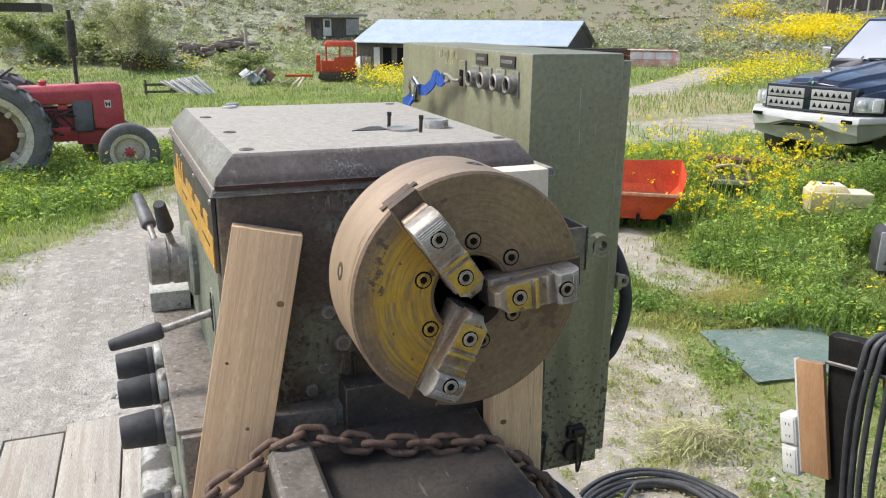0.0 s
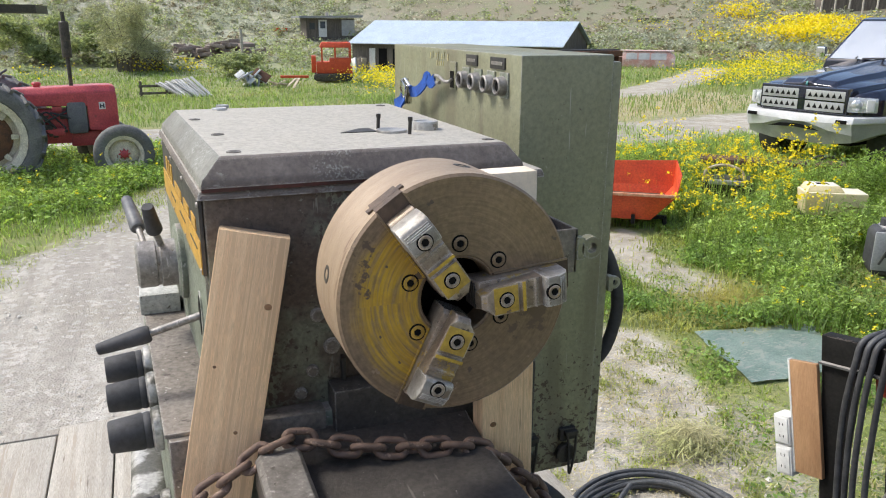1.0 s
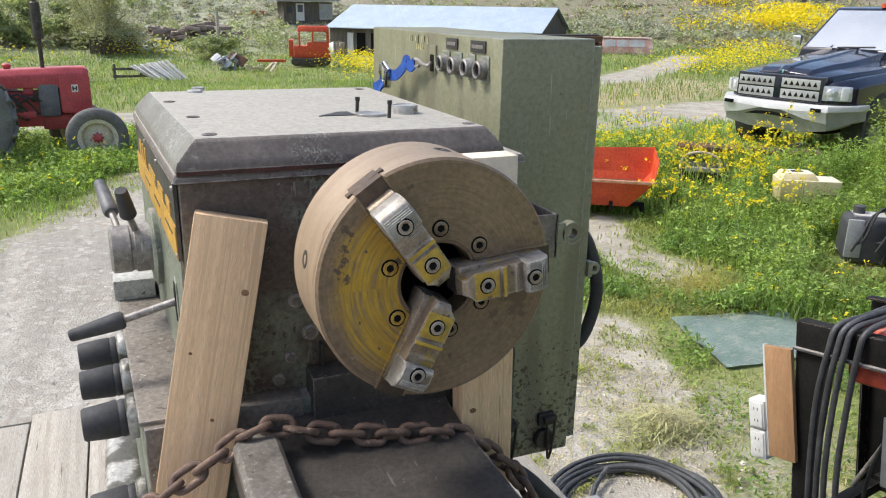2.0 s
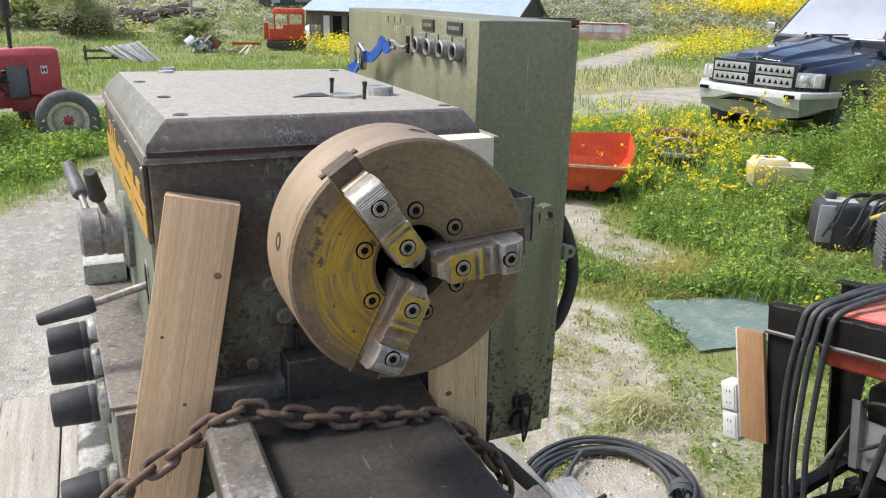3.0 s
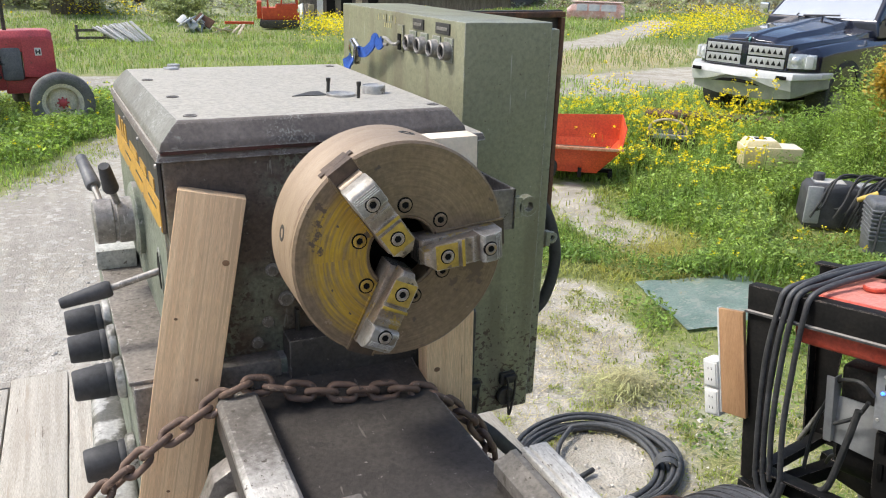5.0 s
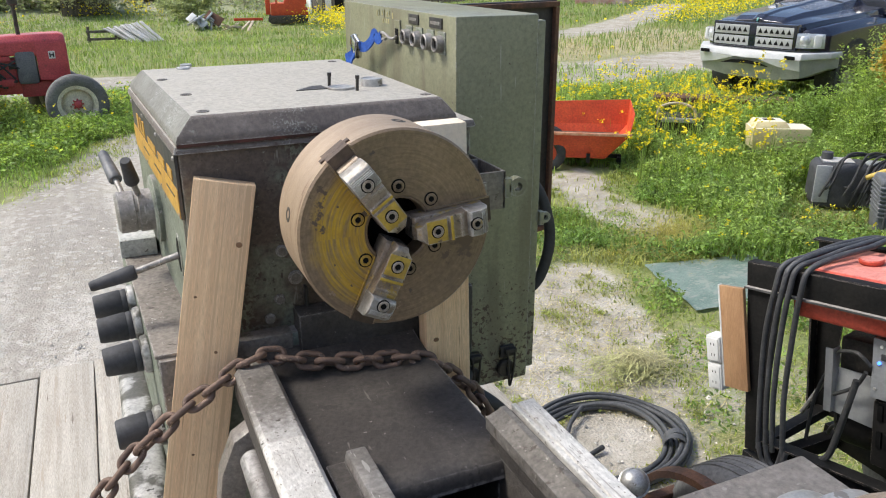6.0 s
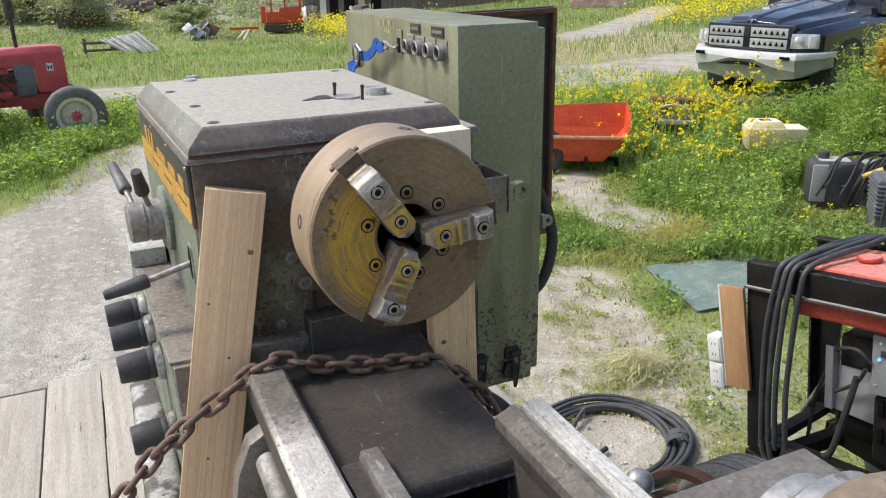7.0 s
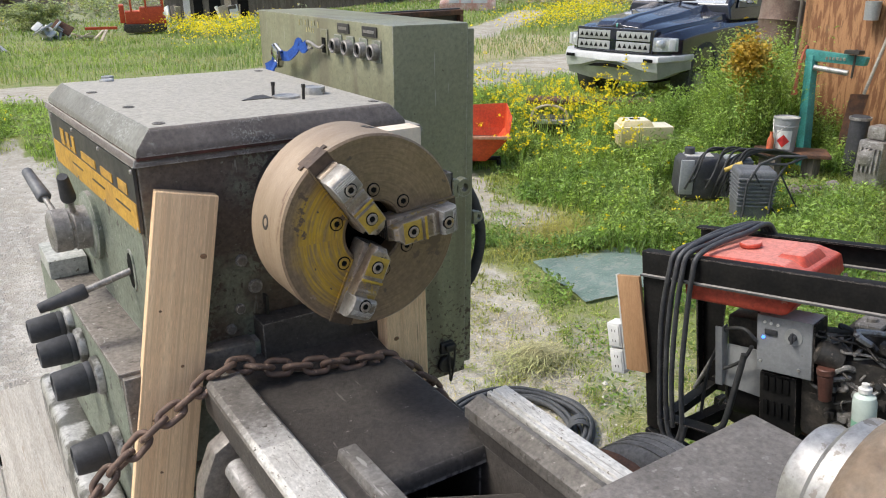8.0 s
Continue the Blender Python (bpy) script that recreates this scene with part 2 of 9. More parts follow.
def tube(bm, pts, r, seg=10, closed=False, m=None):
    t = B()
    pts = [Vector(p) for p in pts]
    k = len(pts)
    rings, up = [], None
    for i, p in enumerate(pts):
        d = (pts[(i + 1) % k] - pts[i - 1]) if closed else (pts[min(i + 1, k - 1)] - pts[max(i - 1, 0)])
        d.normalize()
        if up is None:
            up = d.orthogonal().normalized()
        up = (up - d * up.dot(d)).normalized()
        s = d.cross(up)
        rr = r[i] if isinstance(r, (list, tuple)) else r
        rings.append([t.verts.new(p + rr * (up * math.cos(2 * math.pi * j / seg) + s * math.sin(2 * math.pi * j / seg))) for j in range(seg)])
    pairs = list(zip(rings, rings[1:])) + ([(rings[-1], rings[0])] if closed else [])
    for a, b in pairs:
        o = 0
        if a is rings[-1] and closed:
            o = min(range(seg), key=lambda q: (a[0].co - b[q].co).length)
        for j in range(seg):
            t.faces.new((a[j], a[(j + 1) % seg], b[(j + 1 + o) % seg], b[(j + o) % seg]))
    if not closed:
        t.faces.new(rings[0][::-1])
        t.faces.new(rings[-1])
    return join(bm, t, m)


def prism(bm, poly, h0, h1, m=None, bev=0.0, seg=2):
    """A polygon in x, y, raised from h0 to h1 along z, then carried by m."""
    t = B()
    lo = [t.verts.new((x, y, h0)) for x, y in poly]
    hi = [t.verts.new((x, y, h1)) for x, y in poly]
    t.faces.new(lo[::-1])
    t.faces.new(hi)
    for i in range(len(poly)):
        j = (i + 1) % len(poly)
        t.faces.new((lo[i], lo[j], hi[j], hi[i]))
    bmesh.ops.recalc_face_normals(t, faces=t.faces)
    bevel(t, bev, seg)
    return join(bm, t, m)


def hexa(bm, lo, hi, bev=0.0, m=None):
    """A solid between two four-cornered faces."""
    t = B()
    a = [t.verts.new(p) for p in lo]
    b = [t.verts.new(p) for p in hi]
    t.faces.new(a[::-1])
    t.faces.new(b)
    for i in range(4):
        j = (i + 1) % 4
        t.faces.new((a[i], a[j], b[j], b[i]))
    bmesh.ops.recalc_face_normals(t, faces=t.faces)
    bevel(t, bev)
    return join(bm, t, m)


# matrices that lay a profile drawn in x, y into other planes
XZ = Matrix(((1, 0, 0, 0), (0, 0, -1, 0), (0, 1, 0, 0), (0, 0, 0, 1)))      # x, y -> x, z; height runs to -y




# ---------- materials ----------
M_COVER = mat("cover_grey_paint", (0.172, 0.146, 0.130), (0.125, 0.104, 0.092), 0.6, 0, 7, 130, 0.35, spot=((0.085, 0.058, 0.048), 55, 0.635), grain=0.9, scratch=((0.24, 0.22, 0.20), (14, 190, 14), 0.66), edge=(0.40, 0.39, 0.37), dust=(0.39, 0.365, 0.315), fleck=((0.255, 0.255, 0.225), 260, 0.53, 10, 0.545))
M_COVERSIDE = mat("cover_skylit_chipped_paint", (0.205, 0.205, 0.180), (0.155, 0.150, 0.132), 0.6, 0, 8, 130, 0.35, spot=((0.12, 0.10, 0.085), 90, 0.655), grain=0.9, edge=(0.44, 0.44, 0.41), fleck=((0.31, 0.315, 0.29), 260, 0.53, 9, 0.52))
M_SEAL = mat("dark_red_sealant", (0.085, 0.024, 0.020), (0.045, 0.018, 0.015), 0.6, 0, 20, 120, 0.3, spot=((0.02, 0.016, 0.014), 18, 0.54))
M_HEAD = mat("headstock_worn_green_paint", (0.098, 0.071, 0.054), (0.160, 0.166, 0.124), 0.5, 0, 4.2, 140, 0.45, 0.49, 0.60, spot=((0.060, 0.045, 0.035), 75, 0.60), spot2=((0.22, 0.22, 0.18), 95, 0.655), grain=1.3, scratch=((0.20, 0.185, 0.155), (70, 70, 7), 0.68), edge=(0.30, 0.29, 0.26), fleck=((0.075, 0.052, 0.040), 120, 0.50, 8, 0.50))
M_GREEN = mat("gearbox_green_paint", (0.20, 0.225, 0.175), (0.15, 0.165, 0.13), 0.55, 0, 9, 110, 0.35, spot=((0.06, 0.05, 0.042), 30, 0.605), spot2=((0.36, 0.36, 0.33), 70, 0.64), grain=1.3, edge=(0.42, 0.41, 0.38), dust=(0.30, 0.28, 0.26))
M_GREYTOP = mat("dusty_grey_top", (0.205, 0.182, 0.158), (0.145, 0.126, 0.108), 0.75, 0, 10, 120, 0.35, spot=((0.085, 0.07, 0.06), 45, 0.615), spot2=((0.40, 0.38, 0.355), 70, 0.645), grain=1.4, edge=(0.42, 0.40, 0.38))
M_CAB = mat("cabinet_green_paint", (0.262, 0.264, 0.172), (0.212, 0.212, 0.135), 0.40, 0, 2.2, 110, 0.15, spot=((0.34, 0.345, 0.29), 90, 0.672), spot2=((0.075, 0.06, 0.044), 95, 0.650), grain=0.75, scratch=((0.33, 0.33, 0.275), (150, 150, 9), 0.69), edge=(0.36, 0.36, 0.33), pits=((0.075, 0.052, 0.035), 120, 0.40, 0.0), runs=((0.135, 0.115, 0.078), (16, 16, 1.8), 0.50, 0.68, 0.6), coat=0.2)
M_DARK = mat("dark_oily_iron", (0.04, 0.037, 0.034), (0.06, 0.052, 0.046), 0.5, 0.3, 10, 90, 0.3)
M_BED = mat("bed_casting", (0.062, 0.054, 0.047), (0.042, 0.036, 0.032), 0.66, 0.05, 8, 130, 0.35, spot=((0.035, 0.03, 0.027), 30, 0.60), spot2=((0.24, 0.22, 0.20), 85, 0.665), grain=1.3, scratch=((0.13, 0.115, 0.10), (110, 16, 110), 0.70), edge=(0.26, 0.24, 0.22))
M_WAYOLD = mat("unworn_way_iron", (0.20, 0.185, 0.168), (0.13, 0.118, 0.105), 0.55, 0.25, 14, 130, 0.2, spot=((0.34, 0.32, 0.29), 55, 0.62), spot2=((0.08, 0.068, 0.056), 60, 0.60), grain=1.3)
M_WAYEND = mat("half_worn_way_iron", (0.20, 0.185, 0.168), (0.14, 0.127, 0.113), 0.5, 0.3, 14, 130, 0.2, spot=((0.36, 0.34, 0.31), 130, 0.61), spot2=((0.08, 0.068, 0.056), 90, 0.61), grain=1.3, blend=((0.50, 0.48, 0.45), -0.13, -0.25))
M_WAY = mat("worn_way_steel", (0.66, 0.64, 0.605), (0.52, 0.50, 0.465), 0.46, 0.25, 12, 160, 0.25, stretch=(1.6, 0.7, 1.6), spot=((0.30, 0.27, 0.24), 60, 0.62), spot2=((0.12, 0.10, 0.08), 150, 0.615), scratch=((0.36, 0.34, 0.31), (120, 8, 120), 0.66))
M_STEEL = mat("bright_steel", (0.52, 0.51, 0.50), (0.38, 0.37, 0.355), 0.45, 0.65, 9, 110, 0.15, spot=((0.26, 0.235, 0.21), 34, 0.60))
M_GREY = mat("dull_steel", (0.34, 0.325, 0.31), (0.22, 0.205, 0.19), 0.5, 0.5, 14, 110, 0.25, spot=((0.13, 0.11, 0.09), 40, 0.61), spot2=((0.5, 0.48, 0.46), 80, 0.65), grain=1.2, scratch=((0.46, 0.44, 0.42), (130, 18, 60), 0.63))
M_SLOT = mat("slot_shade_brown", (0.115, 0.078, 0.055), (0.07, 0.05, 0.038), 0.55, 0.3, 20, 90, 0.2)
M_CHUCK = mat("chuck_oxidised_steel", (0.255, 0.185, 0.120), (0.205, 0.147, 0.098), 0.42, 0.35, 8, 150, 0.12, spot=((0.135, 0.098, 0.074), 12, 0.60), spot2=((0.32, 0.235, 0.17), 30, 0.66), grain=0.8, ring=(0.025, 1.085, 0.16), scratch=((0.13, 0.10, 0.08), (60, 60, 60), 0.70), sector_paint=((0.62, 0.40, 0.035), (0.46, 0.29, 0.05), 186, 62, 0.046, 0.114))
M_RIM = mat("chuck_rim_steel", (0.42, 0.322, 0.228), (0.36, 0.268, 0.185), 0.48, 0.4, 6, 150, 0.12, stretch=(1, 7, 1), spot=((0.25, 0.165, 0.115), 12, 0.63), grain=0.6)
M_PADY = mat("jaw_yellow_paint", (0.50, 0.335, 0.04), (0.36, 0.235, 0.05), 0.5, 0, 26, 110, 0.25, spot=((0.15, 0.105, 0.07), 40, 0.62))
M_SADDLE = mat("saddle_plate", (0.215, 0.192, 0.172), (0.155, 0.138, 0.122), 0.45, 0.2, 11, 130, 0.2, spot=((0.10, 0.085, 0.07), 34, 0.63), spot2=((0.27, 0.25, 0.225), 150, 0.645), grain=1.2, scratch=((0.27, 0.25, 0.225), (70, 70, 30), 0.66))
M_TAIL = mat("tailstock_brown_casting", (0.19, 0.135, 0.09), (0.24, 0.20, 0.16), 0.6, 0.1, 12, 90, 0.4, spot=((0.10, 0.065, 0.04), 24, 0.6), spot2=((0.42, 0.28, 0.05), 22, 0.665))
M_JAW = mat("jaw_steel", (0.33, 0.27, 0.21), (0.23, 0.175, 0.125), 0.45, 0.4, 24, 130, 0.25, spot=((0.37, 0.25, 0.06), 30, 0.585), spot2=((0.12, 0.092, 0.07), 45, 0.60), edge=(0.46, 0.41, 0.36))
M_CROWN = mat("bright_jaw_crown", (0.38, 0.365, 0.34), (0.26, 0.235, 0.205), 0.48, 0.35, 22, 120, 0.25, spot=((0.20, 0.16, 0.12), 40, 0.60), edge=(0.62, 0.60, 0.57))
M_BLACK = mat("black_plastic", (0.036, 0.037, 0.041), (0.055, 0.056, 0.062), 0.68, 0, 12, 80, 0.15)
M_RUBBER = mat("black_rubber", (0.025, 0.026, 0.027), (0.045, 0.045, 0.045), 0.65, 0, 9, 70, 0.2)
# near-black colour stands in for shade inside openings; button caps share it
M_HOLE = mat("hole_shade_black", (0.006, 0.006, 0.006), None, 0.7, 0, 5, 30, 0, spec=0.15)
M_PINE = mat("fresh_pine_board", (0.82, 0.59, 0.36), (0.73, 0.49, 0.285), 0.65, 0, 4, 90, 0.35, 0.38, 0.64, stretch=(26, 26, 0.6), spot=((0.36, 0.22, 0.12), 3.4, 0.655), grain=1.2, scratch=((0.66, 0.45, 0.265), (7, 7, 3), 0.58))
M_KNOT = mat("brown_knot", (0.26, 0.14, 0.07), (0.16, 0.085, 0.045), 0.7, 0, 60, 160, 0.2)
M_DECK = mat("weathered_deck_plank", (0.44, 0.41, 0.355), (0.355, 0.32, 0.27), 0.85, 0, 4, 70, 0.5, stretch=(14, 0.6, 14), vary=0.14, spot=((0.14, 0.115, 0.09), 6, 0.635), spot2=((0.33, 0.285, 0.23), 3, 0.60), grain=1.4, scratch=((0.14, 0.115, 0.09), (130, 2.4, 130), 0.68))
M_CHAIN = mat("rusty_chain", (0.20, 0.13, 0.097), (0.12, 0.078, 0.06), 0.65, 0.2, 40, 160, 0.5, spot=((0.34, 0.235, 0.175), 50, 0.60), spot2=((0.07, 0.05, 0.042), 45, 0.62))
M_SIGNK = mat("sign_black", (0.03, 0.03, 0.03), (0.06, 0.055, 0.05), 0.6, 0, 10, 80, 0.1)
M_SIGNY = mat("sign_yellow", (0.52, 0.30, 0.045), (0.42, 0.24, 0.05), 0.6, 0, 12, 80, 0.1, spot=((0.2, 0.13, 0.06), 20, 0.68))
M_CHALK = mat("yellow_chalk", (0.56, 0.50, 0.27), (0.46, 0.41, 0.22), 0.9, 0, 60, 160, 0.1)
M_RUST = mat("rust_brown", (0.16, 0.075, 0.04), (0.09, 0.05, 0.035), 0.8, 0.1, 12, 90, 0.4)
M_BLUE = mat("blue_webbing", (0.015, 0.09, 0.42), (0.01, 0.06, 0.3), 0.7, 0, 40, 200, 0.3)
M_WHITE = mat("white_plastic", (0.72, 0.72, 0.70), (0.62, 0.62, 0.6), 0.45, 0, 8, 60, 0.05, grain=0.3)
M_PLY = mat("red_brown_plywood", (0.37, 0.19, 0.088), (0.19, 0.083, 0.036), 0.7, 0, 3.5, 60, 0.3, 0.44, 0.56, stretch=(6, 6, 0.9), spot=((0.19, 0.10, 0.05), 5, 0.60), vary=0.1)
M_CABLE = mat("dusty_black_cable", (0.05, 0.053, 0.057), (0.08, 0.083, 0.086), 0.65, 0, 9, 70, 0.2)
M_LEAD = mat("dusty_rubber_lead", (0.075, 0.076, 0.08), (0.045, 0.045, 0.048), 0.5, 0, 9, 70, 0.2)
M_VARNISH = mat("varnished_plywood", (0.44, 0.26, 0.135), (0.36, 0.20, 0.10), 0.5, 0, 3.5, 60, 0.15, stretch=(6, 6, 0.9), grain=0.6)
M_FRAME = mat("black_painted_steel", (0.009, 0.009, 0.009), (0.015, 0.014, 0.013), 0.6, 0, 10, 80, 0.1, spec=0.18, spot=((0.12, 0.09, 0.07), 50, 0.70), edge=(0.20, 0.17, 0.15))
M_TANK = mat("red_plastic_tank", (0.52, 0.085, 0.05), (0.44, 0.055, 0.03), 0.5, 0, 4, 60, 0.08, spot=((0.55, 0.2, 0.15), 12, 0.66), dust=(0.62, 0.23, 0.185))
M_TRED = mat("tractor_faded_red", (0.52, 0.078, 0.088), (0.42, 0.055, 0.065), 0.45, 0, 4, 50, 0.06, spot=((0.2, 0.06, 0.05), 9, 0.64), dust=(0.50, 0.13, 0.14))
M_WHEEL = mat("faded_cream_wheel", (0.68, 0.63, 0.52), (0.56, 0.50, 0.40), 0.7, 0, 8, 60, 0.15, spot=((0.30, 0.17, 0.11), 9, 0.63))
M_CREAM = mat("cream_wheel_paint", (0.55, 0.47, 0.35), (0.45, 0.37, 0.27), 0.7, 0, 8, 60, 0.15, spot=((0.22, 0.13, 0.08), 16, 0.66))
M_ORANGE = mat("orange_red_paint", (0.62, 0.085, 0.025), (0.52, 0.06, 0.02), 0.5, 0, 5, 50, 0.1, spot=((0.18, 0.06, 0.03), 14, 0.66))
M_NAVY = mat("dark_blue_car_paint", (0.006, 0.0085, 0.021), (0.010, 0.013, 0.029), 0.16, 0.1, 3, 60, 0.0, coat=0.8, grain=0.2)
M_CHROME = mat("chrome", (0.8, 0.8, 0.8), (0.7, 0.7, 0.7), 0.1, 1.0, 6, 60, 0.0, grain=0.2)
M_PLATE = mat("white_painted_steel", (0.66, 0.67, 0.68), (0.55, 0.56, 0.57), 0.4, 0.1, 4, 60, 0.05, grain=0.25)
M_ALU = mat("brushed_aluminium_plate", (0.42, 0.43, 0.43), (0.33, 0.34, 0.34), 0.45, 0.3, 4, 60, 0.05, grain=0.3)
M_CREAMBOX = mat("cream_plastic", (0.66, 0.57, 0.34), (0.58, 0.49, 0.28), 0.55, 0, 4, 50, 0.08, spot=((0.4, 0.33, 0.2), 10, 0.66), grain=0.35, dust=(0.74, 0.70, 0.56))
M_MAT = mat("green_rubber_mat", (0.36, 0.46, 0.41), (0.27, 0.375, 0.325), 0.6, 0, 5, 80, 0.25, spot=((0.45, 0.50, 0.44), 7, 0.56), spot2=((0.15, 0.20, 0.16), 26, 0.67), scratch=((0.48, 0.50, 0.46), (12, 60, 12), 0.6))
M_TEAL = mat("teal_paint", (0.055, 0.27, 0.25), (0.04, 0.21, 0.195), 0.5, 0, 6, 50, 0.08, spot=((0.2, 0.18, 0.14), 16, 0.7))
M_ROOF = mat("pale_metal_roof", (0.55, 0.63, 0.70), (0.48, 0.56, 0.63), 0.35, 0.3, 1.0, 12, 0.05)
M_BARN = mat("grey_barn_boards", (0.10, 0.085, 0.07), (0.16, 0.14, 0.12), 0.9, 0, 1.5, 12, 0.3, stretch=(4, 4, 0.5))
M_GLASS = mat("dark_window_glass", (0.05, 0.06, 0.065), (0.07, 0.08, 0.085), 0.08, 0, 2, 20, 0, grain=0.2)
M_SHIELD = mat("windshield_glass", (0.50, 0.54, 0.57), (0.58, 0.62, 0.64), 0.05, 0.85, 1.2, 3, 0, grain=0.15)
M_LAMP = mat("headlamp_lens", (0.75, 0.77, 0.78), (0.5, 0.52, 0.53), 0.1, 0.4, 14, 40, 0.0, grain=0.5)
M_BARK = mat("bark", (0.14, 0.11, 0.085), (0.09, 0.07, 0.055), 0.9, 0, 6, 40, 0.4)
M_GREYMETAL = mat("grey_enclosure_paint", (0.30, 0.31, 0.32), (0.25, 0.26, 0.27), 0.45, 0.1, 6, 60, 0.06, spot=((0.4, 0.4, 0.4), 30, 0.70), spot2=((0.12, 0.11, 0.10), 40, 0.67), grain=0.5, dust=(0.50, 0.48, 0.45))
M_ENGINE = mat("greasy_engine", (0.035, 0.033, 0.031), (0.08, 0.07, 0.06), 0.5, 0.3, 14, 80, 0.35, spot=((0.15, 0.13, 0.11), 40, 0.62))
M_LEAF = mat("leaf_green", (0.25, 0.37, 0.09), (0.16, 0.27, 0.07), 0.6, 0, 1.2, 9, 0, island=0.5, trans=0.45)
M_WEED = mat("weed_green", (0.35, 0.47, 0.13), (0.23, 0.36, 0.09), 0.6, 0, 1.2, 9, 0, island=0.55, trans=0.45)
M_GRASS = mat("grass_green", (0.29, 0.38, 0.085), (0.36, 0.38, 0.13), 0.65, 0, 0.8, 9, 0, island=0.35, trans=0.45)
M_STRAW = mat("dry_straw", (0.52, 0.45, 0.26), (0.44, 0.40, 0.22), 0.75, 0, 0.9, 9, 0, island=0.3, trans=0.3)
M_FLOWER = mat("mustard_yellow", (0.86, 0.74, 0.02), (0.80, 0.66, 0.02), 0.6, 0, 2, 9, 0, island=0.1, trans=0.4)
M_SAGE = mat("sagebrush_grey_green", (0.44, 0.46, 0.39), (0.34, 0.37, 0.29), 0.8, 0, 0.3, 5, 0, island=0.3, trans=0.3)
M_BUSH = mat("dark_bush_green", (0.30, 0.36, 0.20), (0.36, 0.41, 0.25), 0.7, 0, 0.4, 5, 0, island=0.4, trans=0.45)
M_TYRE = mat("dusty_old_tyre", (0.19, 0.186, 0.18), (0.125, 0.122, 0.118), 0.85, 0, 6, 60, 0.2)
M_PAN = mat("worn_pan_rim", (0.44, 0.43, 0.41), (0.12, 0.115, 0.10), 0.45, 0.4, 14, 120, 0.3, 0.45, 0.55, spot=((0.08, 0.075, 0.07), 40, 0.62))
M_DUSTYBLACK = mat("dusty_black_plastic", (0.10, 0.105, 0.115), (0.15, 0.155, 0.165), 0.55, 0, 8, 70, 0.15)

# ---------- ground: one sheet to the horizon ----------
NEAR_R = (0, 5, 8, 10.5, 14, 25, 40, 60, 80, 120, 250, 600, 1500)
LEFT_Z = (0, 0, .14, .27, .2, -.6, -1.4, -1.4, .3, 11, 55, 150, 260)
RIGHT_R = (0, 6, 9, 11.5, 15, 25, 40, 60, 80, 120, 250, 600, 1500)
RIGHT_Z = (0, 0, .12, .2, .2, .0, -.2, -.2, 2.0, 13, 58, 150, 260)


def ground_z(x, y):
    r, az = math.hypot(x, y), math.degrees(math.atan2(x, y))
    w = min(max((az - 16) / 14, 0), 1) if az < 120 else 1
    w = w * w * (3 - 2 * w)
    return float(np.interp(r, NEAR_R, LEFT_Z) * (1 - w) + np.interp(r, RIGHT_R, RIGHT_Z) * w)


def seg_dist(x, y, pts):
    d = 1e9
    for (ax, ay), (bx, by) in zip(pts, pts[1:]):
        t = ((x - ax) * (bx - ax) + (y - ay) * (by - ay)) / ((bx - ax) ** 2 + (by - ay) ** 2)
        t = min(max(t, 0), 1)
        d = min(d, math.hypot(x - ax - t * (bx - ax), y - ay - t * (by - ay)))
    return d


def fall(d, w0, w1):
    t = min(max((d - w0) / (w1 - w0), 0), 1)
    return t * t * (3 - 2 * t)


DIRT_SPOT = ((4.3, 6.5), (4.15, 5.8), (4.25, 5.2), (4.3, 4.9))
DIRT_PATH = ((2.62, 4.3), (2.42, 3.6), (2.15, 2.9), (1.8, 2.1), (1.45, 1.0), (1.2, -3))
BACK_ROAD = ((-14, 17.5), (-4, 17), (1, 16.5), (5, 13.6), (8.5, 12.7), (12, 13.6), (16, 14.2), (24, 13.5))
SIDE_TRACK = ((3, 17.5), (9.5, 19.5), (15.4, 22.5), (20.4, 26.8), (30, 36))
STRAW = ((6, 16.2), (11.5, 17.4), (17, 20.4))


def cover(x, y):
    """How green the ground is: 0 bare gravel, 1 full grass."""
    g = 1.0
    wob = 0.5 * noise.noise((x * 0.5, y * 0.5, 3)) + 0.3 * noise.noise((x * 1.7, y * 1.7, 8))
    # gravel yard beside the trailer
    edge = (y - 7.3) - (x + 1.45) * 1.75
    yard = fall(edge + wob * 1.6, -1.0, 0.9) if x < 0.6 else 1.0
    if x < 0.6 and y < 2:
        yard = 0.0
    if x >= 0.6:
        yard = fall(x - 0.6 + wob, 0.0, 0.8) if y < 9.5 else 1.0
    g = min(g, yard)
    g = min(g, 0.2 + 0.8 * fall(seg_dist(x, y, DIRT_PATH) + wob * 0.6, 0.32, 0.72))
    g = min(g, 0.25 + 0.75 * fall(seg_dist(x, y, DIRT_SPOT) + wob * 0.6, 0.1, 0.6))
    g = min(g, 0.5 + 0.5 * fall(math.hypot(x - 2.75, y - 2.6) + wob, 0.4, 1.1))
    w = 1.5 if x < 4 else 1.0
    worn = 0.26 + 0.3 * noise.noise((x * 0.9, y * 0.9, 17)) if x > 3 else 0.0
    g = min(g, max(worn, fall(seg_dist(x, y, BACK_ROAD) + wob, w, w + 1.1)) if y < 30 else 1)
    g = min(g, fall(seg_dist(x, y, SIDE_TRACK) + wob * 0.7, 0.6, 1.3) if y < 40 else 1)
    return g


